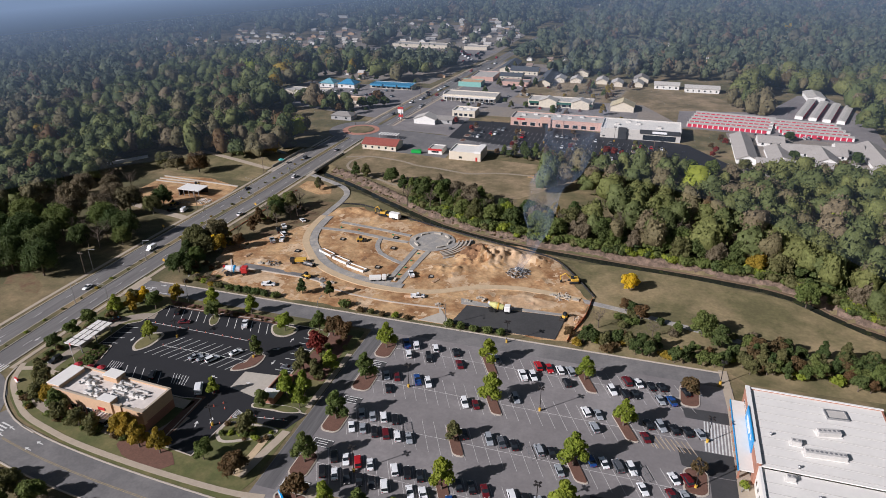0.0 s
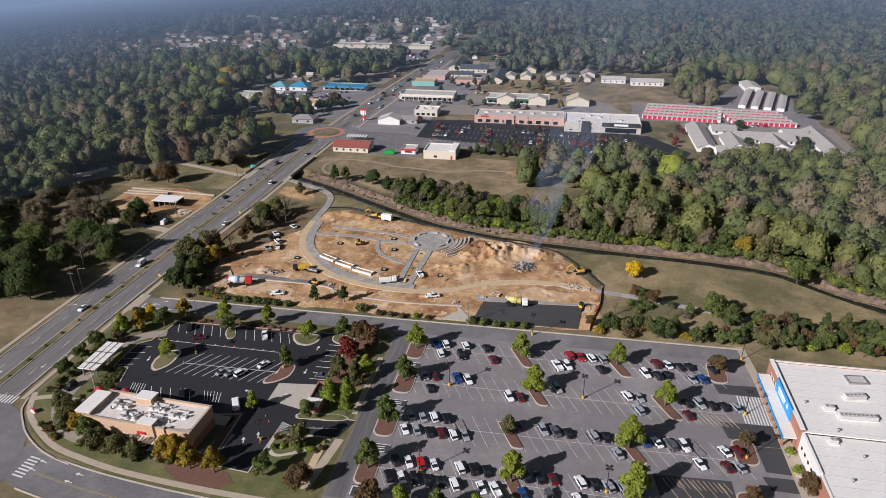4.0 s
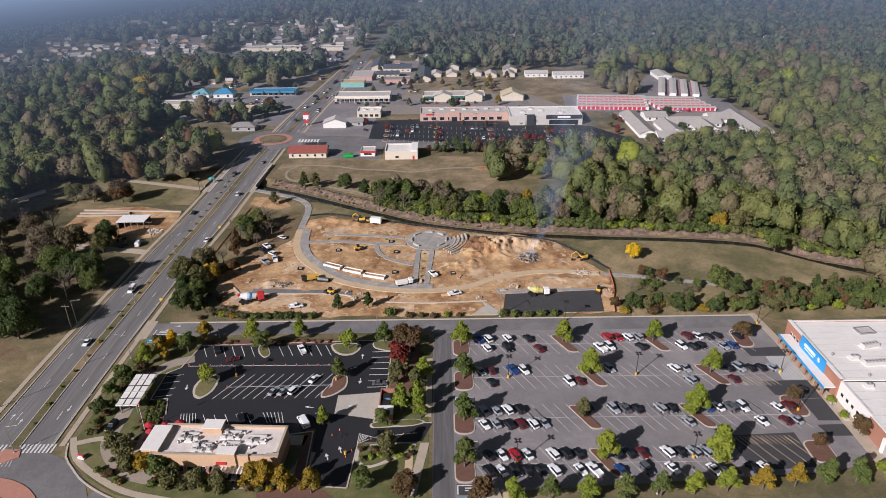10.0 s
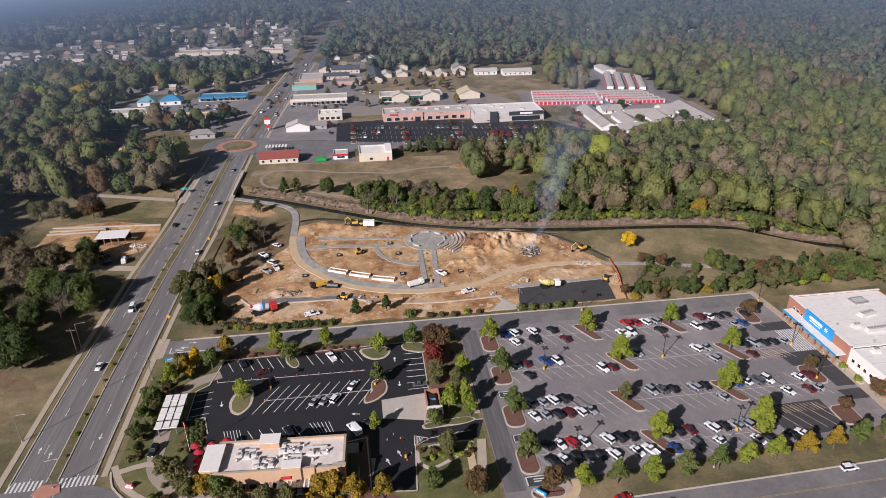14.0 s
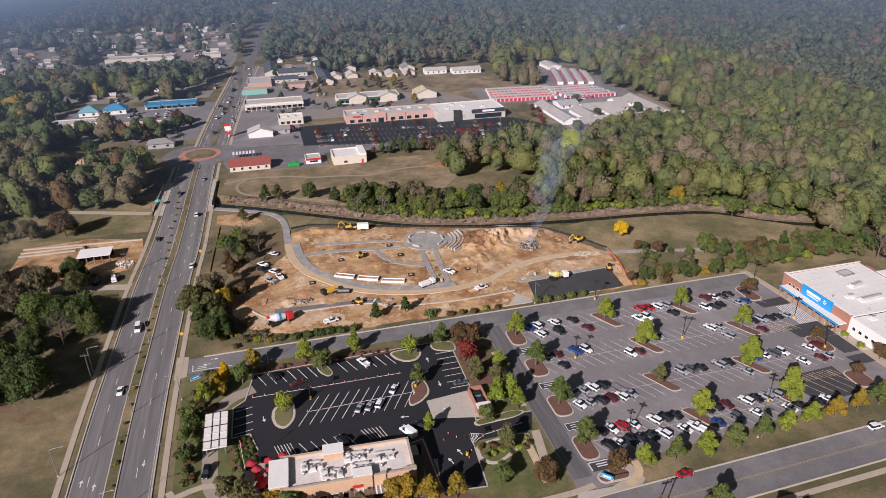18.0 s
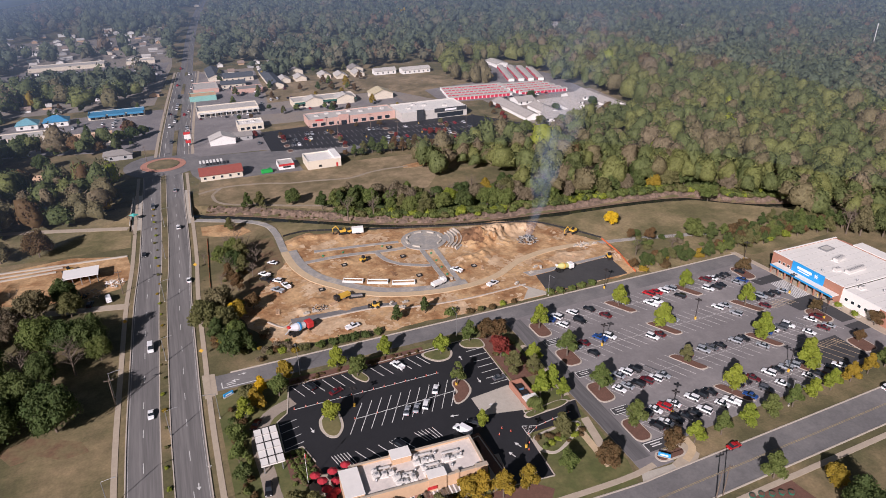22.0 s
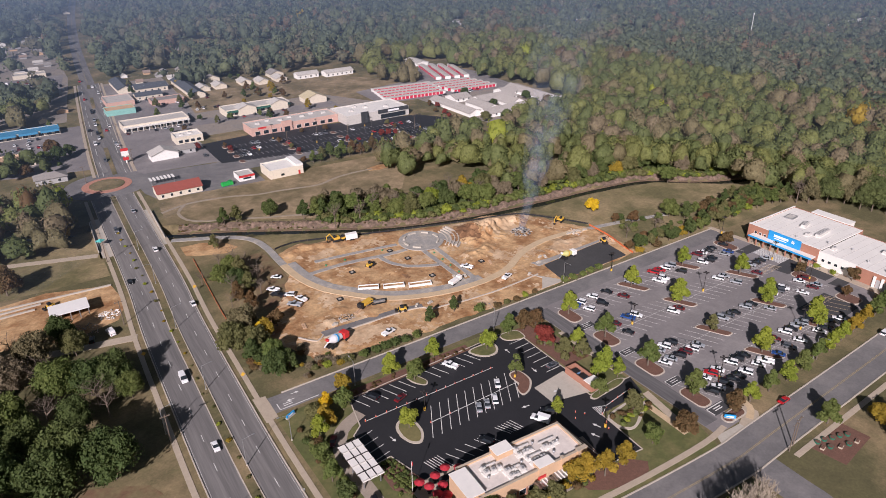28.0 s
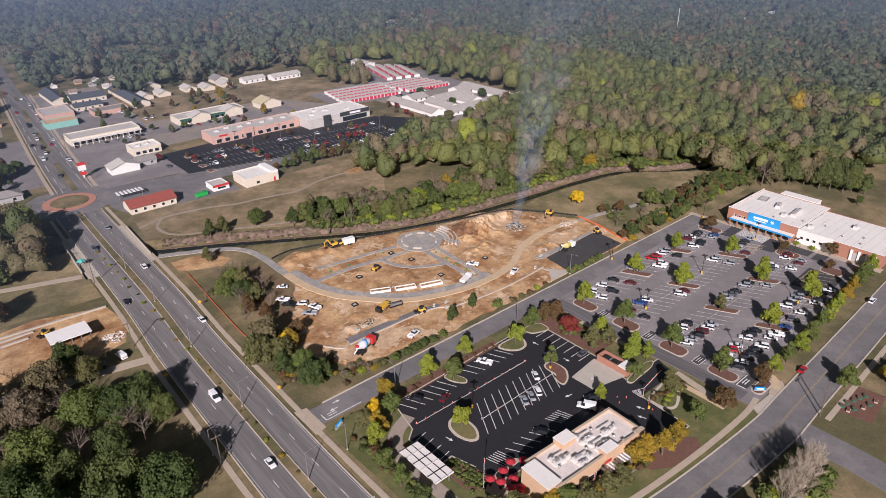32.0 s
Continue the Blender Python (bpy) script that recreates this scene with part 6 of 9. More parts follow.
def storage(x, y, length, turn, both=False):
    t = thing("storage_row", (x, y, 0.03, 0, 0, turn), "long low storage row with pale roof and red doors", "storage", "storage rows")
    part("wall", boxed(0, length, 0, 4.6, -0.1, 2.1), WHITE_WALL, t)
    bm = bmesh.new()
    v = [bm.verts.new(p) for p in ((-0.2, -0.2, 2.1), (length + 0.2, -0.2, 2.1), (length + 0.2, 2.3, 2.45), (-0.2, 2.3, 2.45), (-0.2, 4.8, 2.1), (length + 0.2, 4.8, 2.1))]
    for f in ((0, 1, 2, 3), (3, 2, 5, 4), (0, 3, 4), (1, 5, 2), (0, 4, 5, 1)):
        bm.faces.new([v[i] for i in f])
    bmesh.ops.recalc_face_normals(bm, faces=bm.faces[:])
    part("roof", bm, PALE_ROOF, t)
    first = None
    for i in range(int(length / 3)):
        at = pose(0.45 + i * 3, -0.06, 0.05)
        first = again(first, t, at) if first else part("door", boxed(0, 2.4, 0, 0.05, 0, 1.95), RED_DOOR, t, "", at)
        if both:
            again(first, t, pose(0.45 + i * 3, 4.61, 0.05))


for i in range(5):
    storage(100 + i * 1.5, 213 + i * 7.4, 47, -6)
    storage(153 - i * 1.0, 206.5 + i * 7.0, 37, -4)
for i in range(4):
    storage(170 + i * 7.6, 249 - i * 2.0, 56 - i * 3, 73, True)
gable("office", 181, 192, 303, 324, 3.0, 1.2, WHITE_WALL, PALE_ROOF, "white storage office at the end of the rows", "y", "office")

CARE_ROOF = material("beige_shingle_roof", (0.36, 0.33, 0.3), 0.9, 0, 0.2, 0.15, 2.0)
# Care home with many grey roofs.
for x0, x1, y0, y1, along, rise in ((133, 158, 138, 149, "x", 2.8), (158, 178, 137, 149, "x", 3.0), (178, 201, 134, 145, "x", 2.8), (124, 133, 146, 192, "y", 2.8), (140, 150, 149, 172, "y", 2.6), (148, 178, 166, 178, "x", 3.4), (160, 172, 149, 168, "y", 4.0), (188, 198, 145, 190, "y", 3.0), (176, 188, 176, 188, "x", 3.0), (138, 150, 182, 194, "x", 2.6), (168, 173, 131, 138, "y", 1.8), (142, 146, 134, 139, "y", 1.6), (190, 194, 130, 135, "y", 1.6)):
    gable("care_home", x0 - 0.6, x1 + 0.6, y0 - 0.6, y1 + 0.6, 2.4, rise * 0.8, WHITE_WALL, CARE_ROOF, "care home wing under a pale grey roof", along, "building")

# Small houses among the trees.
for x, y in ((14, 350), (62, 336)):
    gable("house", x, x + 11, y, y + 13, 3.0, 2.4, CREAM_WALL, GREY_ROOF, "small cream house under a grey gable roof", "y")
gable("row_house", 78, 96, 318, 327, 3.2, 1.6, WHITE_WALL, PALE_ROOF, "white low row house with pink gables")
gable("row_house", 100, 124, 312, 322, 3.2, 1.6, WHITE_WALL, PALE_ROOF, "white low row house with pale roof")
BROWN_ROOF = material("brown_shingle_roof", (0.27, 0.2, 0.16), 0.9, 0, 0.2, 0.15, 3.0)
ROOFS = [GREY_ROOF, GREY_ROOF, BROWN_ROOF, PALE_ROOF, GREY_ROOF, PALE_ROOF]
WALLS = [CREAM_WALL, WHITE_WALL, WHITE_WALL, BRICK_TAN, GREY_WALL]
hr = random.Random(4)
HOUSES = []


def scatter(n, x0, x1, y0, y1, grow=1.0):
    for _ in range(n * 4):
        x, y = hr.uniform(x0, x1), hr.uniform(y0, y1)
        if n <= 0 or any(abs(x - a) < 12 * grow and abs(y - b) < 11 * grow for a, b in HOUSES):
            continue
        if abs(x - (-62 + (y - 380) * 0.12)) < 14:
            continue
        n -= 1
        HOUSES.append((x, y))
        w, d = hr.uniform(7, 11) * (0.45 + 0.22 * grow), hr.uniform(5.5, 7.5) * (0.45 + 0.22 * grow)
        r = hr.choice(ROOFS)
        if grow > 1.1 and hr.random() < 0.22:
            t = thing("shop", (x, y, 0), "far flat-roofed shop building", "shop")
            part("wall", boxed(0, w * 1.8, 0, d, -0.2, 2.6), hr.choice(WALLS), t)
            part("roof", boxed(-0.15, w * 1.8 + 0.15, -0.15, d + 0.15, 2.6, 2.85), hr.choice((WHITE_ROOF, PALE_ROOF)), t)
        else:
            gable("house", x, x + w, y, y + d, 1.9, 1.5, hr.choice(WALLS), r, f"far small {'grey' if r is GREY_ROOF else 'pale' if r is PALE_ROOF else 'brown'}-roofed house", hr.choice("xy"), "house", False)


DARK_ROOF = material("dark_slate_roof", (0.075, 0.085, 0.1), 0.8, 0, 0.2, 0.15, 2.0)
for x0, x1, y0, y1, along, h, r, words in ((-50, -39, 352, 392, "y", 3.2, 2.2, "dark slate"), (-39, -16, 345, 358, "x", 3.4, 2.4, "dark slate"), (-9, 1, 304, 366, "y", 3.0, 2.2, "dark slate"), (-43, -25, 322, 334, "x", 3.0, 1.6, "dark slate")):
    gable("long_building", x0, x1, y0, y1, h, r, CREAM_WALL, DARK_ROOF, f"long town building under a {words} roof", along, "building")
    HOUSES.append(((x0 + x1) / 2 - 7, (y0 + y1) / 2))
flat_building("shop", -64, -46, 312, 336, 3.6, PINK_WALL, PALE_ROOF, "tan roadside shop with pale flat roof", 0.4, "shop")
flat_building("shop", -37, -15, 300, 312, 3.4, PINK_WALL, GREY_ROOF, "tan flat-roofed shop behind the street", 0.4, "shop")
for x, y in ((1, 322), (14, 323), (34, 324), (46, 318), (61, 320)):
    gable("house", x, x + 8.5, y, y + 13, 2.4, 1.9, CREAM_WALL, PALE_ROOF, "cream cottage under a pale gable roof", "y")
HOUSES += [(-62, 320), (-34, 302)]
scatter(10, -58, 8, 372, 420)
scatter(7, -220, -90, 290, 330)
HOUSES += [(x, y) for x in range(-200, -80, 12) for y in (396, 420, 445)]
scatter(95, -330, -75, 470, 700, 1.15)
scatter(95, -620, -260, 230, 700, 1.2)
scatter(20, -50, 220, 420, 640, 1.1)
scatter(44, 220, 900, 380, 820, 1.2)
scatter(46, -430, -215, 370, 520, 0.85)
scatter(14, 60, 700, 700, 1000, 1.5)
scatter(24, -560, 500, 760, 1150, 1.6)
scatter(16, 430, 880, 110, 400, 1.3)
scatter(14, 300, 700, 430, 800, 1.4)
structure("parking_lot", prism(bmesh.new(), [(-205, 386), (-84, 392), (-76, 456), (-210, 454)], -0.05, 0.05), LOT_ASPHALT, "wide pale parking lot of the far town", "parking lot")
flat_building("large_store", -190, -130, 458, 474, 3.2, CREAM_WALL, PALE_ROOF, "long far store with a pale flat roof", 0.5, "store")
flat_building("large_store", -112, -88, 458, 470, 3.2, CREAM_WALL, PALE_ROOF, "far cream store with a pale flat roof", 0.5, "store")
flat_building("warehouse", 640, 720, 190, 204, 6.0, WHITE_WALL, WHITE_ROOF, "far long white warehouse in the woods", 0.4, "warehouse")
HOUSES += [(-175, 468), (-140, 468), (-105, 468), (650, 195), (665, 195), (680, 195), (695, 195), (710, 195)]
t = thing("water_tower", (515, 212, 0), "far slim white water tower above the woods", "tower")
part("shaft", rod(bmesh.new(), (0, 0, 0), (0, 0, 24), 0.3, None, 8), WHITE_WALL, t)
part("tank", rod(bmesh.new(), (0, 0, 24), (0, 0, 26), 0.5, None, 12), WHITE_WALL, t)
# ---------------------------------------------------------------- the building site
for a0 in range(8):
    if a0 == 6:
        continue
    bm = bmesh.new()
    pts = []
    for r in (6.5, 7.2):
        row = [(r * math.cos(radians(a0 * 45 + d)), r * math.sin(radians(a0 * 45 + d))) for d in (-13, -6, 0, 6, 13)]
        pts += row if r == 6.5 else row[::-1]
    prism(bm, pts, 0, 0.55)
    t = thing("bench", (*PLAZA, 0.42), "curved pale concrete bench on the round plaza", "bench", "plaza benches")
    part("seat", bm, CONCRETE, t)
for k in range(4):
    bm = bmesh.new()
    r = 10.2 + k * 1.5
    inner = [(r * math.cos(radians(d)), r * math.sin(radians(d))) for d in range(-56, 20, 6)]
    outer = [((r + 0.5) * math.cos(radians(d)), (r + 0.5) * math.sin(radians(d))) for d in range(-56, 20, 6)]
    prism(bm, inner + outer[::-1], 0, 0.5 + 0.22 * k)
    t = thing("seating_step", (*PLAZA, 0.1), "curved white concrete seating step beside the plaza", "step", "seating steps")
    part("tread", bm, KERB, t)
structure("gravel_bed", prism(bmesh.new(), [(PLAZA[0] + 16 * math.cos(radians(d)), PLAZA[1] + 16 * math.sin(radians(d))) for d in range(-58, 22, 6)] + [(PLAZA[0] + 8, PLAZA[1])], 0, 0.4), GRAVEL, "grey gravel under the seating steps", "gravel")
for a, b in ((-35.6, -29.2), (-28, -21.4), (-20.2, -13)):
    x0, y0 = a, -9.8 - (a + 35.6) * 0.56 - 1.6
    ln = math.hypot(b - a, (b - a) * 0.5)
    t = thing("planter", (x0, y0, 0.2, 0, 0, -27 + (a + 35.6) * 0.5), "long low white concrete planter box filled with soil", "planter", "long planters")
    for p in ((0, ln, 0, 0.3), (0, ln, 1.9, 2.2), (0, 0.3, 0.3, 1.9), (ln - 0.3, ln, 0.3, 1.9)):
        part("wall", boxed(*p, 0, 0.8), WHITE_WALL, t)
    part("soil", boxed(0.3, ln - 0.3, 0.3, 1.9, 0, 0.55), SOIL, t)
structure("road", prism(bmesh.new(), [(-57, -31), (-31, -31.6), (-23, -33.5), (-22.5, -31.6), (-31, -29.6), (-57, -28)], 0.05, 0.27), ASPHALT, "grey base of a new drive", "road")
for pth in ([(-57.5, -31.6), (-31, -32.2), (-23, -34), (-21.5, -36.4), (-17, -36.8), (-11.5, -37.6)], [(-11.9, -38), (4, -39), (22.6, -38)], [(-64, -27), (-60, -32), (-57, -30)]):
    structure("kerb", ribbon(bmesh.new(), pth, -0.25, 0.25, 0.1, 0.42, 2), KERB, "new pale concrete kerb on the site", "kerb")
structure("apron", prism(bmesh.new(), [(20, -36.4), (27, -46), (25.6, -46.8), (17, -46.8), (22, -41)], 0.1, 0.3), CONCRETE, "pale concrete apron beside the black pad", "apron")
structure("gravel_bed", prism(bmesh.new(), [(27, -33.6), (61, -31.6), (61.2, -30.4), (34, -31), (26, -30)], 0.1, 0.3), GRAVEL, "grey gravel strip behind the black pad", "gravel")
for x, y in ((-9.5, -0.9), (-31.7, 1.1), (-9.1, -17.4), (11.8, -18.6), (-43.6, -13.6), (-12, 8.4)):
    t = thing("drain_inlet", (x, y, 0.2), "square drain inlet with black guard frame", "drain", "drain inlets")
    for a, b, c, e in ((-0.9, 0.9, -0.9, -0.7), (-0.9, 0.9, 0.7, 0.9), (-0.9, -0.7, -0.7, 0.7), (0.7, 0.9, -0.7, 0.7)):
        part("guard", boxed(a, b, c, e, 0, 0.45), RUBBER, t)
    part("cover", boxed(-0.55, 0.55, -0.55, 0.55, 0, 0.3), CONCRETE, t)


def wheels(t, places, r, w=0.3):
    first = None
    for x, y in places:
        at = pose(x, y, r)
        first = again(first, t, at) if first else part("wheel", rod(bmesh.new(), (0, -w / 2, 0), (0, w / 2, 0), r, None, 12), RUBBER, t, "", at)


def excavator(x, y, turn, z=0.2, reach=1.0):
    t = thing("excavator", (x, y, z, 0, 0, turn), "yellow tracked excavator with its arm lowered", "excavator", "site machines")
    for s in (-1, 1):
        part("track", boxed(-1.7, 1.7, s * 1.1 - 0.3, s * 1.1 + 0.3, 0, 0.8, 0.25), RUBBER, t)
    part("house", boxed(-1.6, 0.9, -1.2, 1.2, 0.9, 1.9, 0.12), MACHINE_YELLOW, t)
    part("cab", boxed(0.1, 1.2, 0.2, 1.1, 1.9, 2.8, 0.1), GLASS, t)
    part("counterweight", boxed(-2.0, -1.5, -1.2, 1.2, 0.9, 1.8, 0.15), DARK_METAL, t)
    boom = part("boom", rod(rod(bmesh.new(), (0.9, -0.3, 1.6), (2.8 * reach, -0.3, 3.5), 0.26, 0.22, 6), (2.8 * reach, -0.3, 3.5), (4.6 * reach, -0.3, 2.6), 0.2, 0.16, 6), MACHINE_YELLOW, t)
    part("stick", rod(bmesh.new(), (4.6 * reach, -0.3, 2.6), (4.4 * reach, -0.3, 0.9), 0.17, 0.13, 6), MACHINE_YELLOW, boom)
    part("bucket", boxed(3.9 * reach, 4.6 * reach, -0.7, 0.1, 0.2, 0.95, 0.1), DARK_METAL, boom)


def loader(x, y, turn, z=0.25, label="small yellow loader with a raised bucket"):
    t = thing("loader", (x, y, z, 0, 0, turn), label, "loader", "site machines")
    wheels(t, ((-0.9, -0.8), (-0.9, 0.8), (0.9, -0.8), (0.9, 0.8)), 0.5, 0.4)
    part("body", boxed(-1.5, 0.9, -0.65, 0.65, 0.5, 1.3, 0.1), MACHINE_YELLOW, t)
    part("cab", boxed(-0.5, 0.6, -0.55, 0.55, 1.3, 2.2, 0.08), GLASS, t)
    for s in (-1, 1):
        part("arm", rod(bmesh.new(), (-1.0, s * 0.75, 1.4), (1.7, s * 0.75, 0.6), 0.1, None, 5), MACHINE_YELLOW, t)
    part("bucket", boxed(1.5, 2.3, -0.95, 0.95, 0.15, 0.85, 0.08), DARK_METAL, t)


def truck(x, y, turn, cab_mat, load, z=0.25, label="white work truck parked on the site", size=0.82):
    t = thing("truck", pose(x, y, z, 0, 0, turn) @ Matrix.Scale(size, 4), label, "truck", "site trucks")
    wheels(t, [(a, b) for a in (-2.6, -1.5, 2.4) for b in (-0.95, 0.95)], 0.5)
    part("chassis", boxed(-3.6, 3.4, -0.5, 0.5, 0.55, 0.85), DARK_METAL, t)
    c = part("cab", boxed(1.7, 3.6, -1.15, 1.15, 0.7, 2.5, 0.15), cab_mat, t)
    part("windscreen", boxed(3.5, 3.64, -0.95, 0.95, 1.6, 2.3), GLASS, c)
    if load == "mixer":
        bm = bmesh.new()
        rod(bm, (-3.2, 0, 2.6), (-1.2, 0, 2.1), 0.55, 1.15, 12)
        rod(bm, (-1.2, 0, 2.1), (1.3, 0, 1.7), 1.15, 0.85, 12)
        part("drum", bm, plain("drum_paint_" + str(len(bpy.data.materials)), (0.55, 0.52, 0.2) if cab_mat is WHITE_WALL else (0.7, 0.7, 0.72), 0.5), t, "striped mixer drum")
        bm = rod(bmesh.new(), (-0.6, 0, 2.0), (-0.2, 0, 1.93), 1.17, None, 12)
        part("stripe", bm, SIGN_BLUE if cab_mat is RED else MACHINE_YELLOW, t)
        part("hopper", boxed(-3.7, -3.0, -0.5, 0.5, 2.6, 3.2, 0.1), cab_mat, t)
        part("chute", rod(bmesh.new(), (-3.3, 0, 2.0), (-4.4, 0.3, 1.0), 0.2, None, 6), METAL, t)
    else:
        part("bed", boxed(-3.6, 1.4, -1.2, 1.2, 0.85, 2.1, 0.06), WHITE_WALL if load == "white" else MACHINE_YELLOW, t)
        part("toolbox", boxed(-1.0, 0.6, -1.3, 1.3, 0.55, 0.85), METAL, t)


excavator(60, -8.5, 200)
excavator(-25.5, 28, 180, 0.6, 0.8)
loader(-24.2, 1.6, 20)
loader(-30, -31.8, 160)
loader(-22.6, 27.4, 170, 0.5)
loader(60.5, -33, 250)
truck(-5.2, -26.4, 20, WHITE_WALL, "white")
truck(-55.4, -36.6, 20, RED, "mixer", 0.15, "red, white and blue concrete mixer truck on the site", 1.15)
truck(40, -34.8, 3, WHITE_WALL, "mixer", 0.32, "white concrete mixer truck with pale yellow drum", 1.0)
truck(-38.5, -22.2, 200, DARK_METAL, "yellow", label="dark flatbed truck with yellow machine parts")
t = thing("pump_truck", pose(-33.6, -23.2, 0.3, 0, 0, -12) @ Matrix.Scale(0.7, 4), "grey machine with long folded boom and crawler tracks", "machine")
part("track", boxed(-4, 3, -1.2, -0.6, 0, 0.8, 0.2), RUBBER, t)
part("track", boxed(-4, 3, 0.6, 1.2, 0, 0.8, 0.2), RUBBER, t)
part("body", boxed(-3, 2.6, -1, 1, 0.8, 1.7, 0.1), METAL, t)
part("boom", rod(bmesh.new(), (2.4, 0, 1.9), (-7.6, 0.2, 2.2), 0.22, 0.16, 6), DARK_METAL, t)
t = thing("site_trailer", (-19.4, 26.4, 0.25, 0, 0, -10), "white box trailer parked beside the fence", "trailer")
part("box", boxed(-2.3, 2.3, -1.1, 1.1, 0.5, 2.7, 0.06), WHITE_WALL, t)
wheels(t, ((-0.5, -1.05), (0.4, -1.05), (-0.5, 1.05), (0.4, 1.05)), 0.38, 0.25)
part("drawbar", boxed(2.3, 3.4, -0.1, 0.1, 0.45, 0.6), DARK_METAL, t)

dr, tr0 = random.Random(8), random.Random(77)


def heap(name, x, y, r, h, n, mats, label, z=0.1):
    bm = bmesh.new()
    for _ in range(n):
        a, u = dr.uniform(0, 6.28), dr.random() ** 0.6
        c = Vector((math.cos(a) * u * r, math.sin(a) * u * r, h * (1 - u) * dr.uniform(0.6, 1.0) + 0.1))
        d = Vector((dr.gauss(0, 1), dr.gauss(0, 1), dr.gauss(0, 0.35))).normalized() * dr.uniform(0.5, 1.6)
        rod(bm, c - d * 0.5, c + d * 0.5, dr.uniform(0.08, 0.22), dr.uniform(0.06, 0.2), 5)
    for f in bm.faces:
        f.material_index = hash_of(str(f.index // 7)) % len(mats)
    ob = mesh_object(name, bm, mats)
    ob.matrix_basis = pose(x, y, z)
    return tagged(ob, label, "debris", kind="stuff")


heap("debris_pile", 40.5, -7, 4.2, 1.8, 150, [GRAVEL, CONCRETE, DARK_METAL, METAL], "smoking grey pile of burnt wood and rubble")
heap("debris_pile", -110, 21, 3.4, 0.7, 70, [WHITE_WALL, CONCRETE, BRICK_TAN], "scattered white rubble beside the shed")
heap("debris_pile", -118, 15, 4.4, 0.5, 60, [BRICK_TAN, BARK, CONCRETE], "scattered timber and boards beside the shed")
heap("debris_pile", -47, -25, 2.4, 0.6, 40, [GRAVEL, DARK_METAL, SOIL], "small heap of dark site rubble")
heap("debris_pile", 64, -33, 2.4, 0.6, 40, [BRICK_TAN, SOIL, CONCRETE], "small heap of timber and soil")
heap("debris_pile", 58, -19.6, 3.0, 0.7, 50, [CONCRETE, BRICK_TAN, GRAVEL], "row of pale concrete blocks and soil")

LID_GREEN = plain("green_plastic_lid", (0.02, 0.25, 0.12), 0.6)
for x, y in ((-37.2, 11.6), (-29.4, 11.6), (-14.1, 10.6), (1.2, -2.6), (0.8, -9), (0.6, -14.7), (0.4, -20.5)):
    t = thing("valve_box", (x, y, 0.2, 0, 0, tr0.uniform(0, 90)), "small green irrigation valve box in the bare soil", "valve box", "valve boxes")
    part("body", boxed(-0.35, 0.35, -0.25, 0.25, 0, 0.3, 0.04), LID_GREEN, t)
    part("lid", boxed(-0.38, 0.38, -0.28, 0.28, 0.3, 0.36), LID_GREEN, t)
for x, y, turn in ((54.6, -19.6, 4), (56.8, -20.2, 30), (59.4, -19.8, 0), (62.4, -20.6, 8), (31.8, -28.4, 20), (33.6, -29.2, 70), (-48.6, -26.6, 5), (-51.6, -26.8, 2), (-24.2, -31.6, 40), (-19.8, -32.8, 10), (-21.8, -35.4, 0), (20, -36.4, 30), (-3.2, -22.5, 80), (0.4, -24.2, 85), (28.6, -31.5, 10)):
    t = thing("block_stack", (x, y, 0.2, 0, 0, turn), "low stack of pale concrete blocks on bare soil", "blocks", "block stacks")
    for i in range(3):
        part("block", boxed(-1.0 + i * 0.68, -0.38 + i * 0.68, -0.4, 0.4, 0, 0.5 + 0.25 * (i % 2), 0.03), CONCRETE, t)
for x, y, turn, n in ((-42, -24, 30, 5), (14, -21, 70, 4), (48, -27, 10, 6), (-60, -22, 80, 5), (9, -34, 5, 4), (-12, -34.6, 0, 5)):
    t = thing("timber_stack", (x, y, 0.22, 0, 0, turn), "small stack of brown timber planks on bare soil", "timber", "timber stacks")
    for i in range(n):
        part("plank", boxed(-1.6, 1.6, -0.6 + i * 0.26, -0.4 + i * 0.26, 0, 0.16 + 0.1 * (i % 2)), BRICK_TAN, t)

SILT = plain("black_silt_fabric", (0.015, 0.015, 0.016), 0.9)
ORANGE = plain("orange_fence_mesh", (0.55, 0.13, 0.04), 0.8)


def strip_fence(path, h, mat, label, gap=3.0):
    t = thing("fence", (0, 0, 0), label, "fence")
    part("fabric", ribbon(bmesh.new(), path, -0.03, 0.03, 0.05, h, 3), mat, t)
    left, _ = ribbon_points(path, 0, 0.1, gap)
    first = None
    for v in left:
        at = pose(v.x, v.y, 0)
        first = again(first, t, at) if first else part("stake", boxed(-0.05, 0.05, -0.05, 0.05, 0, h + 0.15), BARK, t, "", at)


strip_fence([(-48, 35.5), (-40, 37), (-28, 33.4), (-15, 28.6), (12, 19.6), (33, 13), (50, 8), (60, -4), (68, -17)], 0.75, SILT, "low black silt fence along the creek side")
strip_fence([(-76.5, 46), (-77.5, 28), (-78.5, 10), (-79, -8), (-77, -28), (-74, -38)], 0.4, ORANGE, "low orange mesh fence beside the road")
strip_fence([(67.5, -18), (66.5, -30), (64, -40), (63, -46)], 0.8, ORANGE, "low orange mesh fence beside the black pad")

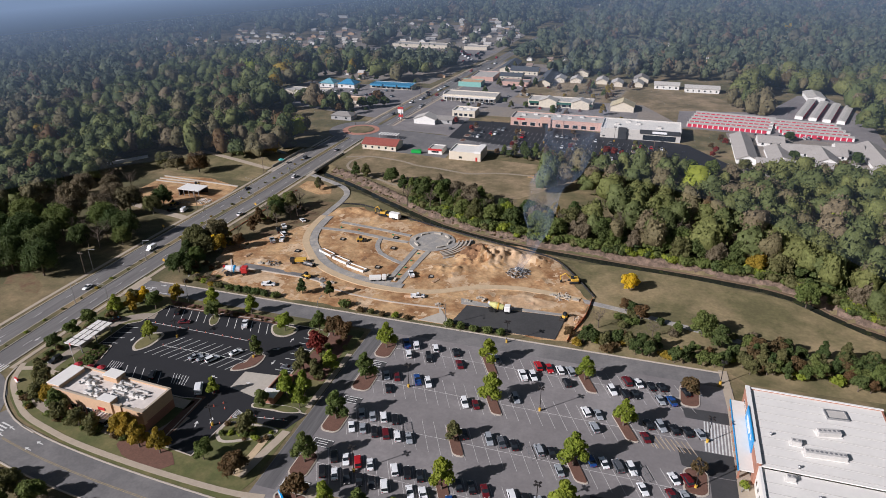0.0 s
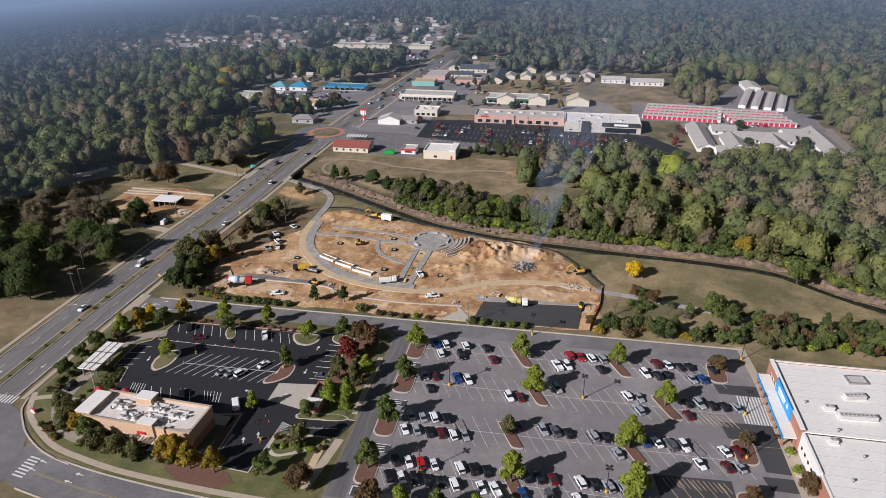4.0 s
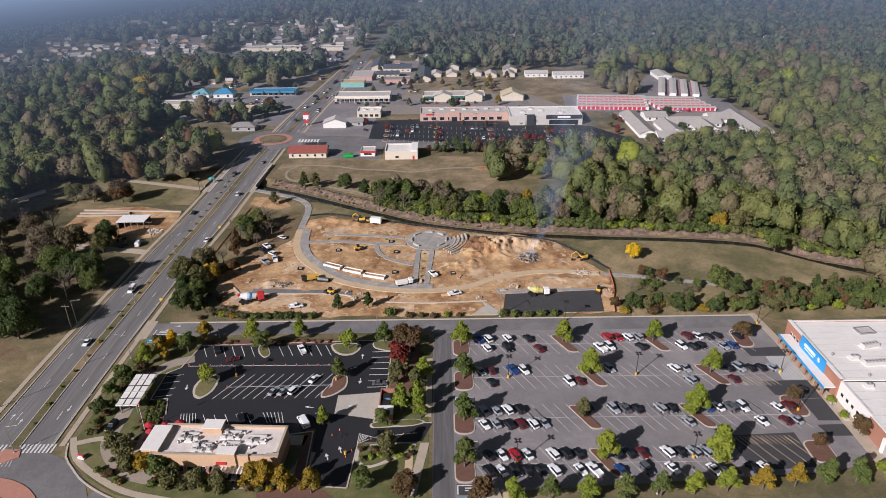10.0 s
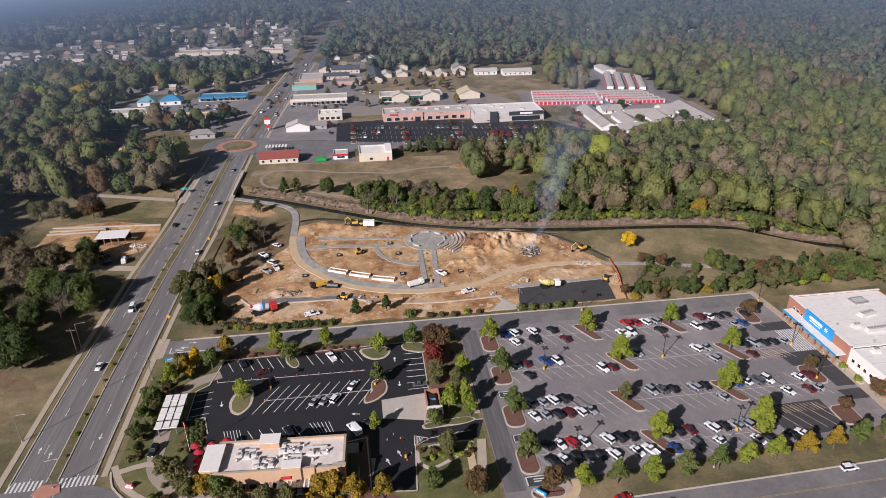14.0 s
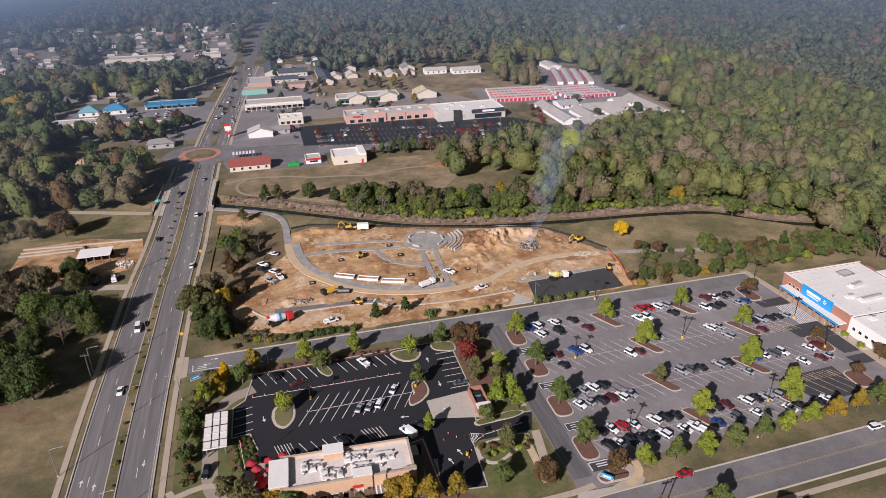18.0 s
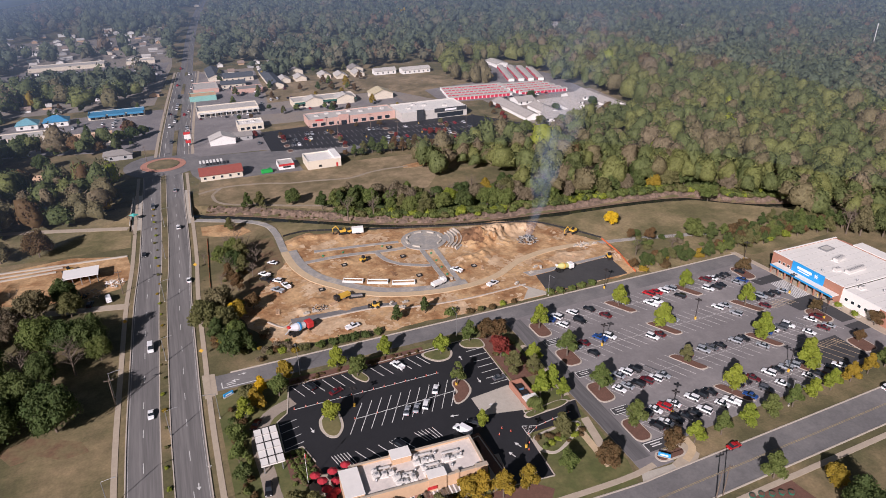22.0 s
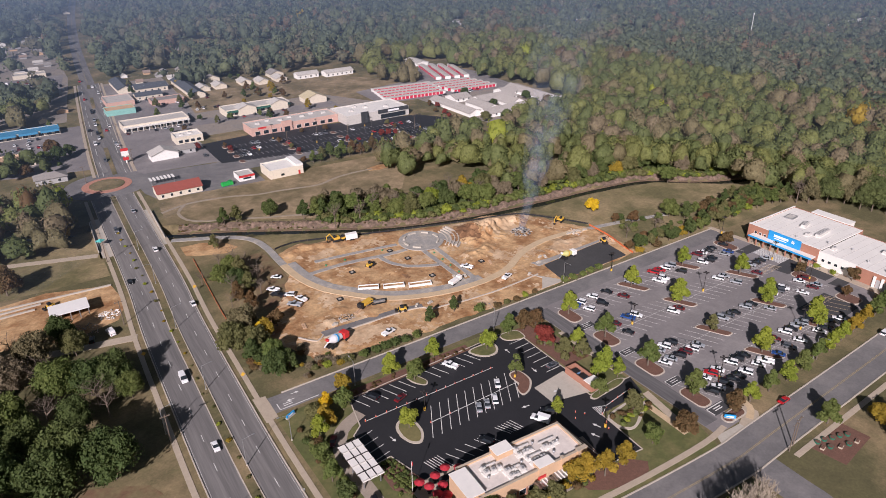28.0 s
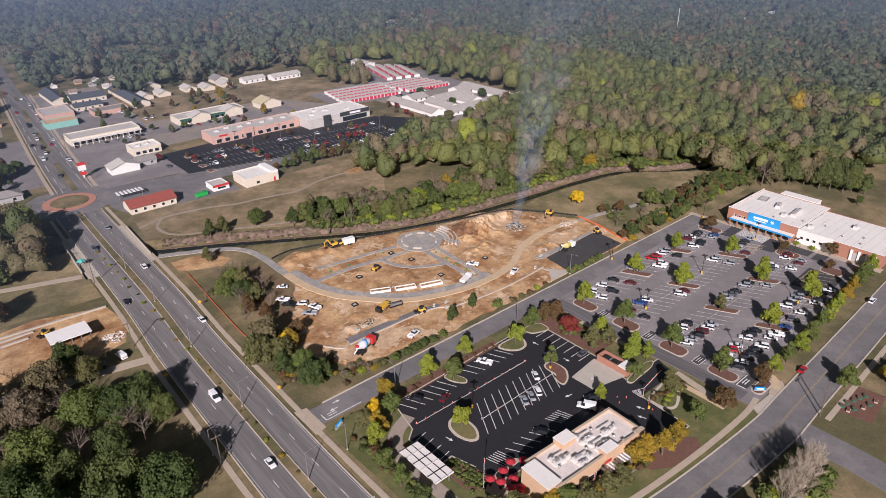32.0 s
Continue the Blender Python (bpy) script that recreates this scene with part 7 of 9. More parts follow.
# ---------------------------------------------------------------- poles, signs, cones
def lot_lamp(x, y, h=7.2):
    t = thing("lot_lamp", (x, y, 0.05), "dark parking lot lamp post with four heads and yellow base", "lamp post", "lot lamps")
    part("base", rod(bmesh.new(), (0, 0, 0), (0, 0, 0.9), 0.32, None, 10), MACHINE_YELLOW, t, "yellow concrete base")
    part("pole", rod(bmesh.new(), (0, 0, 0.9), (0, 0, h), 0.11, 0.08, 7), DARK_METAL, t)
    for k in range(4):
        part("lamp_head", boxed(0.25, 1.0, -0.25, 0.25, h - 0.15, h + 0.05, 0.03), DARK_METAL, t, "", pose(0, 0, 0, 0, 0, 45 + 90 * k))


for x, y in ((25.6, -79.4), (60.8, -78.9), (100.8, -78.6), (97.8, -94.6), (65.6, -110.6), (24.4, -112), (-49.6, -77), (-15.6, -108), (-21.6, -79.6), (105, -54), (46, -51)):
    lot_lamp(x, y, 7.2 if x > 10 else 6.0)


def street_lamp(x, y, turn, h=8.0, arm=2.4, label="tall dark street lamp with one arm beside the road"):
    t = thing("street_lamp", (x, y, 0, 0, 0, turn), label, "street lamp", "street lamps")
    part("pole", rod(bmesh.new(), (0, 0, 0), (0, 0, h), 0.12, 0.07, 7), METAL, t)
    part("arm", rod(bmesh.new(), (0, 0, h - 0.1), (arm, 0, h + 0.3), 0.05, 0.04, 5), METAL, t)
    part("lamp_head", boxed(arm - 0.1, arm + 0.6, -0.15, 0.15, h + 0.22, h + 0.36, 0.03), METAL, t)
    part("base", rod(bmesh.new(), (0, 0, 0), (0, 0, 0.4), 0.25, 0.2, 8), CONCRETE, t)


for x, y, turn in ((-94.6, -70, 0), (-94.6, -36, 0), (-93.8, 0, 0), (-92.6, 34, 180), (-92, 66, 0), (-94.6, -106, 0), (-108, -89, 0), (-108, -48, 0), (-82.6, -68, 180), (54, -121.4, 270), (-60, -57.6, 90), (-12, -57.4, 90), (26, -47.6, 270)):
    street_lamp(x, y, turn)
for x, y in ((-107.6, -52), (-107, 12), (-104, 62), (-73, 176), (-71, 232), (-64, 330), (-98, 160), (-86, 250), (6, 158), (40, 150), (82, 145), (30, 172), (14.2, -138.6), (16.8, -138)):
    t = thing("utility_pole", (x, y, 0), "wooden utility pole with a cross-arm", "utility pole", "utility poles")
    part("pole", rod(bmesh.new(), (0, 0, 0), (0, 0, 9), 0.16, 0.11, 7), BARK, t)
    part("cross_arm", boxed(-1.2, 1.2, -0.07, 0.07, 8.2, 8.4), BARK, t)
    for s in (-1.0, 0, 1.0):
        part("insulator", rod(bmesh.new(), (s, 0, 8.4), (s, 0, 8.65), 0.06, None, 6), METAL, t)
for x, y, turn in ((-79.6, -59.6, 25), (12.6, -123.6, -45)):
    t = thing("monument_sign", (x, y, 0.1, 0, 0, turn), "low blue monument sign on a stone base", "sign")
    part("base", boxed(-1.5, 1.5, -0.35, 0.35, 0, 0.3), CONCRETE, t)
    part("panel", boxed(-1.4, 1.4, -0.22, 0.22, 0.3, 1.15, 0.05), SIGN_BLUE, t)
    part("lettering", boxed(-0.9, 0.9, -0.26, -0.22, 0.55, 0.9), SIGN_WHITE, t, "plain pale lettering bar")
t = thing("corner_island", (0, 0, 0), "kerbed mulch corner with a dark shrub and a sign", "island")
part("kerb", prism(bmesh.new(), rounded(10.6, 18.6, -125, -121.6, 1.6), -0.05, 0.18), KERB, t)
part("bed", prism(bmesh.new(), rounded(11, 18.2, -124.6, -122, 1.4), 0.18, 0.26), MULCH, t)
for x, y, turn in ((-84.4, -38, 0), (-82.2, 20, 0), (-105.6, -12, 180)):
    t = thing("warning_sign", (x - 0.3 if x > -90 else x, y, 0.1, 0, 0, turn), "yellow diamond warning sign on a thin post", "road sign")
    part("post", rod(bmesh.new(), (0, 0, 0), (0, 0, 2.2), 0.04, None, 5), METAL, t)
    part("plate", boxed(-0.5, 0.5, -0.03, 0.03, -0.5, 0.5), MACHINE_YELLOW, t, "yellow diamond plate", pose(0, -0.06, 2.2, 0, 45, 0))
t = thing("lawn_sign", (-77.6, -108.2, 0.05, 0, 0, -20), "small red and white sign on the corner lawn", "sign")
part("base", boxed(-1.0, 1.0, -0.3, 0.3, 0, 0.35), SIGN_WHITE, t)
part("panel", boxed(-0.9, 0.9, -0.18, 0.18, 0.35, 1.1, 0.04), RED, t)
part("lettering", boxed(-0.6, 0.6, -0.22, -0.18, 0.55, 0.85), SIGN_WHITE, t, "plain white lettering bar")
t = thing("flagpole", (-66.4, -98.8, 0.1), "slim white flagpole with a hanging flag", "flagpole")
part("pole", rod(bmesh.new(), (0, 0, 0), (0, 0, 9), 0.06, 0.04, 6), WHITE_WALL, t)
part("flag", boxed(0.05, 0.3, -0.05, 0.05, 7.6, 8.6, 0.03), RED, t, "hanging red and white flag")
t = thing("pylon_sign", (-75.4, 181, 0), "red and white roadside pylon sign", "sign")
part("post", boxed(-0.3, 0.3, -0.2, 0.2, 0, 4), WHITE_WALL, t)
part("panel", boxed(-1.8, 1.8, -0.3, 0.3, 4, 6.6), WHITE_WALL, t)
part("panel", boxed(-1.85, 1.85, -0.34, 0.34, 6.6, 8.0), RED, t, "red top panel")
part("panel", boxed(-1.4, 1.4, -0.3, 0.3, 1.6, 3.2), RED, t, "red lower panel")
CONE = plain("orange_cone_plastic", (0.72, 0.1, 0.04), 0.6)
cone_first = None
cone_spots = [(-64.4 + i * 3.06, -72.1 - 0.03 * i) for i in range(14)] + [(-50.8, -81.9), (-44.8, -81.8), (-12.8, -104.2), (-10, -103), (-7, -102.2), (-4.6, -101.8), (-2.2, -101.5), (0.4, -101.2), (-14.2, -107), (-15.4, -109), (-16.4, -101.6), (-18, -99.8), (-19.6, -101.6)]
for x, y in cone_spots:
    at = pose(x, y, 0.09) @ Matrix.Scale(0.8, 4)
    if cone_first:
        copy_thing(cone_first, at)
        continue
    cone_first = thing("traffic_cone", at, "orange traffic cone with a white band", "traffic cone", "traffic cones")
    part("base", boxed(-0.22, 0.22, -0.22, 0.22, 0, 0.06), CONE, cone_first)
    part("cone", rod(bmesh.new(), (0, 0, 0.06), (0, 0, 0.95), 0.17, 0.05, 9), CONE, cone_first)
    part("band", rod(bmesh.new(), (0, 0, 0.5), (0, 0, 0.68), 0.125, 0.1, 9), SIGN_WHITE, cone_first, "white reflective band")
CAR_CORRAL = [(62, -94.6), (88.4, -63), (30, -96), (86, -94.4)]
for x, y in CAR_CORRAL:
    t = thing("cart_corral", (x, y, 0.05, 0, 0, 27), "grey metal cart corral in a parking stall", "cart corral", "cart corrals")
    for s in (-1.1, 1.1):
        part("rail", boxed(s - 0.04, s + 0.04, -2.3, 2.3, 0.85, 0.95), METAL, t)
        for yy in (-2.2, 0, 2.2):
            part("post", boxed(s - 0.04, s + 0.04, yy - 0.04, yy + 0.04, 0, 0.9), METAL, t)

# Bridge over the creek and the shelter beside it.
for off in (12.3, -12.3):
    t = thing("bridge_rail", (0, 0, 0), "pale concrete bridge rail beside the sidewalk", "railing")
    part("rail", ribbon(bmesh.new(), [(-93, 72), (-91.8, 104)], off, off + 0.35, 0, 1.0, 4), CONCRETE, t)
structure("bridge_deck", ribbon(bmesh.new(), [(-93.4, 66), (-91.4, 108)], -12.0, 12.3, -0.6, 0.03, 6), CONCRETE, "concrete bridge deck under the road", "bridge")
structure("path", ribbon(bmesh.new(), [(-79.4, 67.4), (-71, 63.2), (-63, 59.2), (-55.5, 54), (-51.5, 47.5), (-50, 38), (-50, 28), (-49.9, 21)], -1.4, 1.4, 0, 0.2, 3), GRAVEL, "grey gravel path from the bridge to the site", "path")
structure("path", ribbon(bmesh.new(), [(-200, 96), (-150, 84), (-118, 74), (-106, 70)], -1.6, 1.6, 0, 0.1, 4), SIDEWALK, "pale gravel path in the west field", "path")
TRAIL = material("worn_dirt_trail", (0.3, 0.25, 0.19), 0.95, 0, 0.25, 0.3, 1.5, 0.02, second=(0.24, 0.19, 0.125), second_at=0.56)
DRY_FIELD = material("straw_field_grass", (0.155, 0.122, 0.062), 0.95, 0, 0.05, 0.4, 1.3, 0.05, second=(0.27, 0.2, 0.118), second_at=0.5)
structure("lawn", prism(bmesh.new(), [(-77, 84), (-58, 76.5), (-46, 69.6), (-34, 62), (-22, 54.5), (-6, 52), (26, 64), (40, 84), (62, 92), (62, 110), (34, 114), (4, 116), (-22, 112), (-50, 114), (-74, 122)], -0.02, 0.03), DRY_FIELD, "straw-coloured dry grass field behind the creek", "lawn")
structure("lawn", prism(bmesh.new(), [(-48, 262), (70, 258), (92, 214), (150, 206), (150, 262), (120, 300), (60, 330), (-20, 340), (-48, 330)], -0.02, 0.02), DRY_FIELD, "dry yards and verges between the shops", "lawn")
structure("lawn", prism(bmesh.new(), [(-190, 62), (-150, 52), (-105, 50), (-104.5, 96), (-128, 92), (-160, 96), (-186, 84)], -0.02, 0.03), OLIVE_GRASS, "rough olive field west of the bridge", "lawn")
structure("path", ribbon(bmesh.new(), [(-76, 99), (-65.5, 103), (-56, 103), (-44, 100.5), (-34, 96), (-23, 94.6), (-12, 92), (-4, 91), (5, 94.6), (15, 96.4), (27, 96)], -0.8, 0.8, 0, 0.08, 3), TRAIL, "worn dirt trail through dry grass", "path")
structure("path", ribbon(bmesh.new(), [(-65.5, 102.4), (-70, 95), (-68.6, 84.8), (-62.5, 79), (-54, 75.6), (-47, 71.8), (-38.5, 67.2), (-31, 64.2), (-23.5, 60), (-7.5, 52.6)], -0.7, 0.7, 0, 0.09, 3), TRAIL, "worn dirt trail loop in dry grass", "path")
structure("soil_patch", prism(bmesh.new(), [(24, 94), (30, 92.6), (38, 94), (40, 98), (32, 99.6), (25, 98)], -0.02, 0.06), SOIL, "patch of bare orange soil where the trail ends", "ground")
structure("soil_patch", prism(bmesh.new(), [(-66, 30), (-60, 36), (-52.4, 37), (-51.6, 24), (-52, 12), (-55, 0), (-60, -10), (-67, -14), (-66, 4), (-63, 16)], -0.02, 0.045), RED_SOIL, "bare trodden earth under the trees", "ground")
structure("soil_patch", prism(bmesh.new(), [(-78, 59), (-70, 58.4), (-62, 53), (-59, 46.5), (-64, 43.6), (-73, 47), (-78, 50)], -0.02, 0.05), SOIL, "bare clay patch beside the creek path", "ground")
structure("drive_lane", ribbon(bmesh.new(), [(-105, 2), (-114, 4), (-124, 6), (-150, 12)], -1.8, 1.8, 0, 0.08, 3), SIDEWALK, "pale gravel drive into the west lot", "drive lane")
structure("drive_lane", ribbon(bmesh.new(), [(5, -134), (4.6, -146), (4, -157), (-2, -190), (-10, -230)], -4.5, 4.5, -0.05, 0.05, 5), ASPHALT, "grey asphalt side street", "road")
t = thing("shelter", (-103.6, 79, 0), "small teal roofed shelter beside the bridge", "shelter")
part("roof", rod(bmesh.new(), (0, 0, 2.2), (0, 0, 3.0), 2.0, 0.2, 4), plain("teal_metal", (0.08, 0.4, 0.36), 0.5), t)
for sx in (-1, 1):
    for sy in (-1, 1):
        part("post", boxed(sx - 0.08, sx + 0.08, sy - 0.08, sy + 0.08, 0, 2.3), METAL, t)

t = thing("field_wall", (0, 0, 0), "long low white wall beside the west field", "wall")
part("wall", ribbon(bmesh.new(), [(-198, 43), (-188, 55), (-179, 68)], -0.3, 0.3, 0, 1.5, 4), WHITE_WALL, t)

# The lot west of the road.
WEST_SOIL = [(-150, 46), (-126, 49), (-106, 42), (-104, 26), (-108, 16), (-122, 12), (-150, 20)]
structure("soil_patch", prism(bmesh.new(), WEST_SOIL, -0.05, 0.05), SOIL, "bare clay soil of a demolished lot", "ground")
sh = thing("shed", (-126, 24.4, 0), "open white-roofed steel shed with dark sides", "shed")
part("roof", boxed(-0.3, 11.3, -0.3, 7.3, 3.1, 3.35), WHITE_WALL, sh)
part("wall", boxed(0, 11, 6.8, 7, -0.1, 3.1), DARK_METAL, sh)
part("wall", boxed(0, 0.2, 0, 6.8, -0.1, 3.1), DARK_METAL, sh)
for i in range(5):
    part("post", boxed(0.1 + i * 2.65, 0.35 + i * 2.65, 0, 0.25, 0, 3.1), METAL, sh)
for y, x0, x1 in ((46, -150, -106), (42.5, -150, -128), (39.5, -150, -130)):
    t = thing("foundation_wall", (0, 0, 0), "low pale concrete foundation wall in bare soil", "foundation", "foundation walls")
    part("wall", ribbon(bmesh.new(), [(x0, y - 1), (x1, y - (4 if x1 > -110 else 1))], -0.35, 0.35, 0, 0.5), CONCRETE, t)
loader(-120.6, 13.4, 30, 0.05, "small orange loader beside the timber heap")
plant(-124.5, 12, "great", "green", 0.7, "the grass beside the west lot", "west trees")
loader(-125.6, 37, 200, 0.05, "small dark loader in the demolished lot")

for i in range(18):
    bx = -20 + i * 9.5 + tr0.uniform(-3, 3)
    bare_tree(bx, 42 - max(0, bx) * 0.16 + tr0.uniform(-2, 8), tr0.uniform(8, 11), tr0.uniform(3, 4.4), "the woods behind the creek")
# Garden tubs south of the street.
TUB = plain("green_plastic_tub", (0.02, 0.14, 0.09), 0.6)
structure("mulch_bed", prism(bmesh.new(), [(19.5, -140), (34, -139.4), (35, -147), (21, -148.6)], -0.02, 0.04), MULCH, "worn mulch plot of a small garden", "bed")
for i, (x, y) in enumerate(((22.4, -140.8), (24.6, -141.2), (26.8, -142), (29, -142.6), (31, -143.4), (23.4, -143.4), (28, -145.4))):
    t = thing("garden_tub", (x, y, 0.04), "round green garden tub in a mulch plot", "tub", "garden tubs")
    part("tub", rod(bmesh.new(), (0, 0, 0), (0, 0, 0.5), 0.6, 0.7, 10), TUB, t)
    part("soil", rod(bmesh.new(), (0, 0, 0.45), (0, 0, 0.53), 0.58, None, 10), MULCH, t)
for x, y in ((21.6, -142.6), (25.6, -144.8), (30.6, -146)):
    t = thing("planter_box", (x, y, 0.04, 0, 0, 12), "pale wooden planter box in a mulch plot", "planter", "garden planters")
    part("box", boxed(-0.7, 0.7, -0.45, 0.45, 0, 0.4, 0.03), SIDEWALK, t)
    part("soil", boxed(-0.6, 0.6, -0.35, 0.35, 0.4, 0.44), MULCH, t)

# ---------------------------------------------------------------- planted trees
def group(rows, where, name="", shape=None):
    for x, y, s, c, k in rows:
        plant(x, y, s, c, k, where, name)


group([(-49.4, -58.6, "young", "lime", 0.95), (-35.2, -58.8, "young", "lime", 0.9), (-63.6, -58.2, "small", "gold", 1.2), (-71.4, -64, "young", "yellow", 0.9), (-67, -65, "small", "mid", 1.4), (-73.4, -68, "young", "gold", 0.9), (-76.6, -71.4, "young", "lime", 0.95), (-79.6, -79, "small", "mid", 1.2), (-80, -86, "small", "mid", 1.15), (-79.8, -93, "small", "green", 1.15), (-75, -64.6, "small", "olive", 1.2)], "the lawn beside the restaurant", "restaurant trees")
group([(-9.6, -61.8, "young", "mid", 0.95), (-4.5, -62.8, "small", "rust", 1.4), (-0.6, -63.6, "small", "rust", 1.3), (-4.6, -72.6, "small", "red", 1.5), (-4.8, -81, "young", "olive", 1.0), (-22.4, -97.6, "column", "lime", 0.95), (-3.1, -93, "column", "lime", 1.45), (1.1, -91.6, "column", "lime", 1.4), (1.9, -95.6, "column", "lime", 1.1), (0.2, -83.4, "young", "olive", 0.85), (-7.6, -98, "small", "mid", 1.1), (2.4, -79, "young", "lime", 0.9)], "a mulch bed beside the drive", "drive trees")
group([(-66.4, -109.5, "small", "olive", 1.35), (-60.4, -113.4, "small", "gold", 1.3), (-70, -106.4, "small", "olive", 1.25), (-64, -113.6, "small", "olive", 1.3), (-56.4, -114.6, "small", "mid", 1.3), (-52.6, -117.4, "small", "olive", 1.2), (-31.8, -117.6, "young", "gold", 1.0), (-27.6, -119.6, "young", "gold", 1.0), (-21.6, -119.8, "young", "gold", 0.95), (-34.8, -116.8, "small", "gold", 1.3), (-10.4, -118.6, "small", "mid", 1.15), (-5.6, -108, "small", "olive", 1.3), (-1.0, -120.6, "oak", "rust", 0.55), (-47, -118, "small", "olive", 1.2), (-42, -118.6, "small", "olive", 1.1)], "the lawn behind the restaurant", "restaurant trees")
group([(15.6, -122.6, "small", "rust", 1.35), (22.4, -122.6, "young", "lime", 0.85), (30.4, -122.8, "young", "mid", 0.9), (38.6, -122.8, "young", "lime", 0.9), (46.6, -122.4, "young", "mid", 0.9), (54.6, -122, "young", "mid", 0.9), (62, -121.6, "young", "lime", 0.85), (69.4, -121, "young", "lime", 0.9), (77.4, -120.4, "young", "gold", 0.85), (84.8, -119.8, "young", "gold", 0.85), (92, -119.4, "young", "mid", 0.95), (99, -118.6, "young", "mid", 0.9), (106, -118, "young", "lime", 0.9)], "the verge between lot and street", "street trees")
group([(-66, -44.4, "round_shrub", "olive", 1.0), (-62.8, -45.4, "round_shrub", "lime", 1.1), (-59.4, -46.2, "round_shrub", "gold", 1.0), (-55.6, -46.4, "round_shrub", "olive", 1.1), (-51.6, -47, "round_shrub", "mid", 1.2), (-47.6, -47, "round_shrub", "green", 1.4), (-44.6, -47, "round_shrub", "green", 1.4), (-41.4, -47, "round_shrub", "green", 1.4), (-37.8, -46.8, "round_shrub", "green", 1.3), (-33.8, -46.6, "round_shrub", "mid", 1.2), (-26, -42.4, "column", "green", 1.0), (-16.2, -41.6, "column", "green", 1.0), (-9.4, -45.8, "round_shrub", "mid", 1.6)], "the bank beside the drive", "bank shrubs")
group([(27.2, -47.4, "round_shrub", "mid", 1.25), (31, -47.6, "round_shrub", "mid", 1.2), (35, -47.8, "round_shrub", "mid", 1.25), (39, -47.6, "round_shrub", "mid", 1.2), (43.2, -47.4, "round_shrub", "mid", 1.3), (-3, -47.2, "round_shrub", "rust", 1.0), (1, -47.4, "round_shrub", "olive", 1.0), (5, -47.4, "round_shrub", "rust", 1.0), (9, -47.2, "round_shrub", "lime", 1.0), (13, -47.2, "round_shrub", "rust", 0.9)], "the verge above the drive", "bank shrubs")
group([(-82, -22, "oak", "olive", 0.85), (-76.5, -25.5, "oak", "olive", 0.7), (-74, -22, "young", "yellow", 0.9), (-76.2, -41, "oak", "green", 0.72), (-79.5, -31, "tall", "green", 0.62), (-72, -40.5, "young", "green", 0.95), (-73.4, 21, "oak", "mid", 0.62), (-69.2, 15.4, "oak", "green", 0.66), (-66, 22, "young", "olive", 1.1), (-72, 6, "young", "rust", 0.95), (-70, -2, "young", "rust", 0.9), (-76, -13, "young", "gold", 0.95), (-67, -17, "small", "rust", 1.3), (-66.6, 10, "young", "olive", 1.0)], "the grass beside the divided road", "roadside trees")
group([(78.6, -8.2, "oak", "yellow", 0.55), (101, -31, "oak", "mid", 0.72), (105.6, -35.6, "young", "green", 1.0), (133.4, -3.6, "oak", "mid", 0.72), (43, 32, "tall", "gold", 0.7), (-67, 50, "young", "olive", 0.8), (-57, 70.4, "column", "green", 1.35), (-51.6, 70.6, "young", "olive", 1.0), (-37.6, 68.6, "oak", "green", 0.66), (-27, 56.4, "young", "green", 1.15), (-22, 55, "young", "mid", 1.1), (-116, 92, "oak", "gold", 0.72), (-137, 55, "great", "rust", 0.85), (-150, 55, "great", "wood_olive", 0.68), (-159, 57, "great", "olive", 0.68), (-112, 104, "young", "olive", 1.1)], "open dry grass", "field trees")
for x, y, hh, s in ((71, -35, 7, 3), (-66, 49, 6, 2.6), (87, -36, 6, 3), (-124, -33, 8, 4), (84, -41, 5, 2.4), (168, -12, 9, 4), (104, 32, 9, 4), (-62, 14, 6, 3)):
    bare_tree(x, y, hh, s)
tr = random.Random(21)
for i in range(52):
    x = 64 + i * 1.55 + tr.uniform(-1, 1)
    y = -45 + tr.uniform(-2.5, 3.5)
    s, c, k = tr.choice((("small", "green", 1.05), ("small", "green", 1.1), ("small", "mid", 1.0), ("round_shrub", "lime", 1.6), ("small", "rust", 0.9), ("round_shrub", "rust", 1.6), ("small", "olive", 1.0), ("round_shrub", "gold", 1.3), ("column", "green", 0.95)))
    plant(x, y, s, c, k, "the planted bank beside the lot", "bank shrubs")
for i in range(40):
    x = 112 + tr.uniform(0, 52)
    y = -38 - (x - 112) * 0.1 + tr.uniform(-7, 7)
    s, c, k = tr.choice((("small", "green", 1.2), ("young", "mid", 0.95), ("small", "rust", 1.2), ("young", "olive", 0.9), ("column", "green", 1.1)))
    plant(x, y, s, c, k, "the planted bank beside the store", "bank shrubs")
for i in range(26):
    t0 = i / 26
    plant(-95.6 + tr.uniform(-0.5, 0.5), -96 + t0 * 190, "round_shrub", tr.choice(("gold", "lime", "olive")), tr.uniform(0.3, 0.6), "the grassy road median", "median shrubs")
bed = []


def low(x, y, colour, size, shape="round_shrub"):
    bed.append((x, y, shape, colour, size))


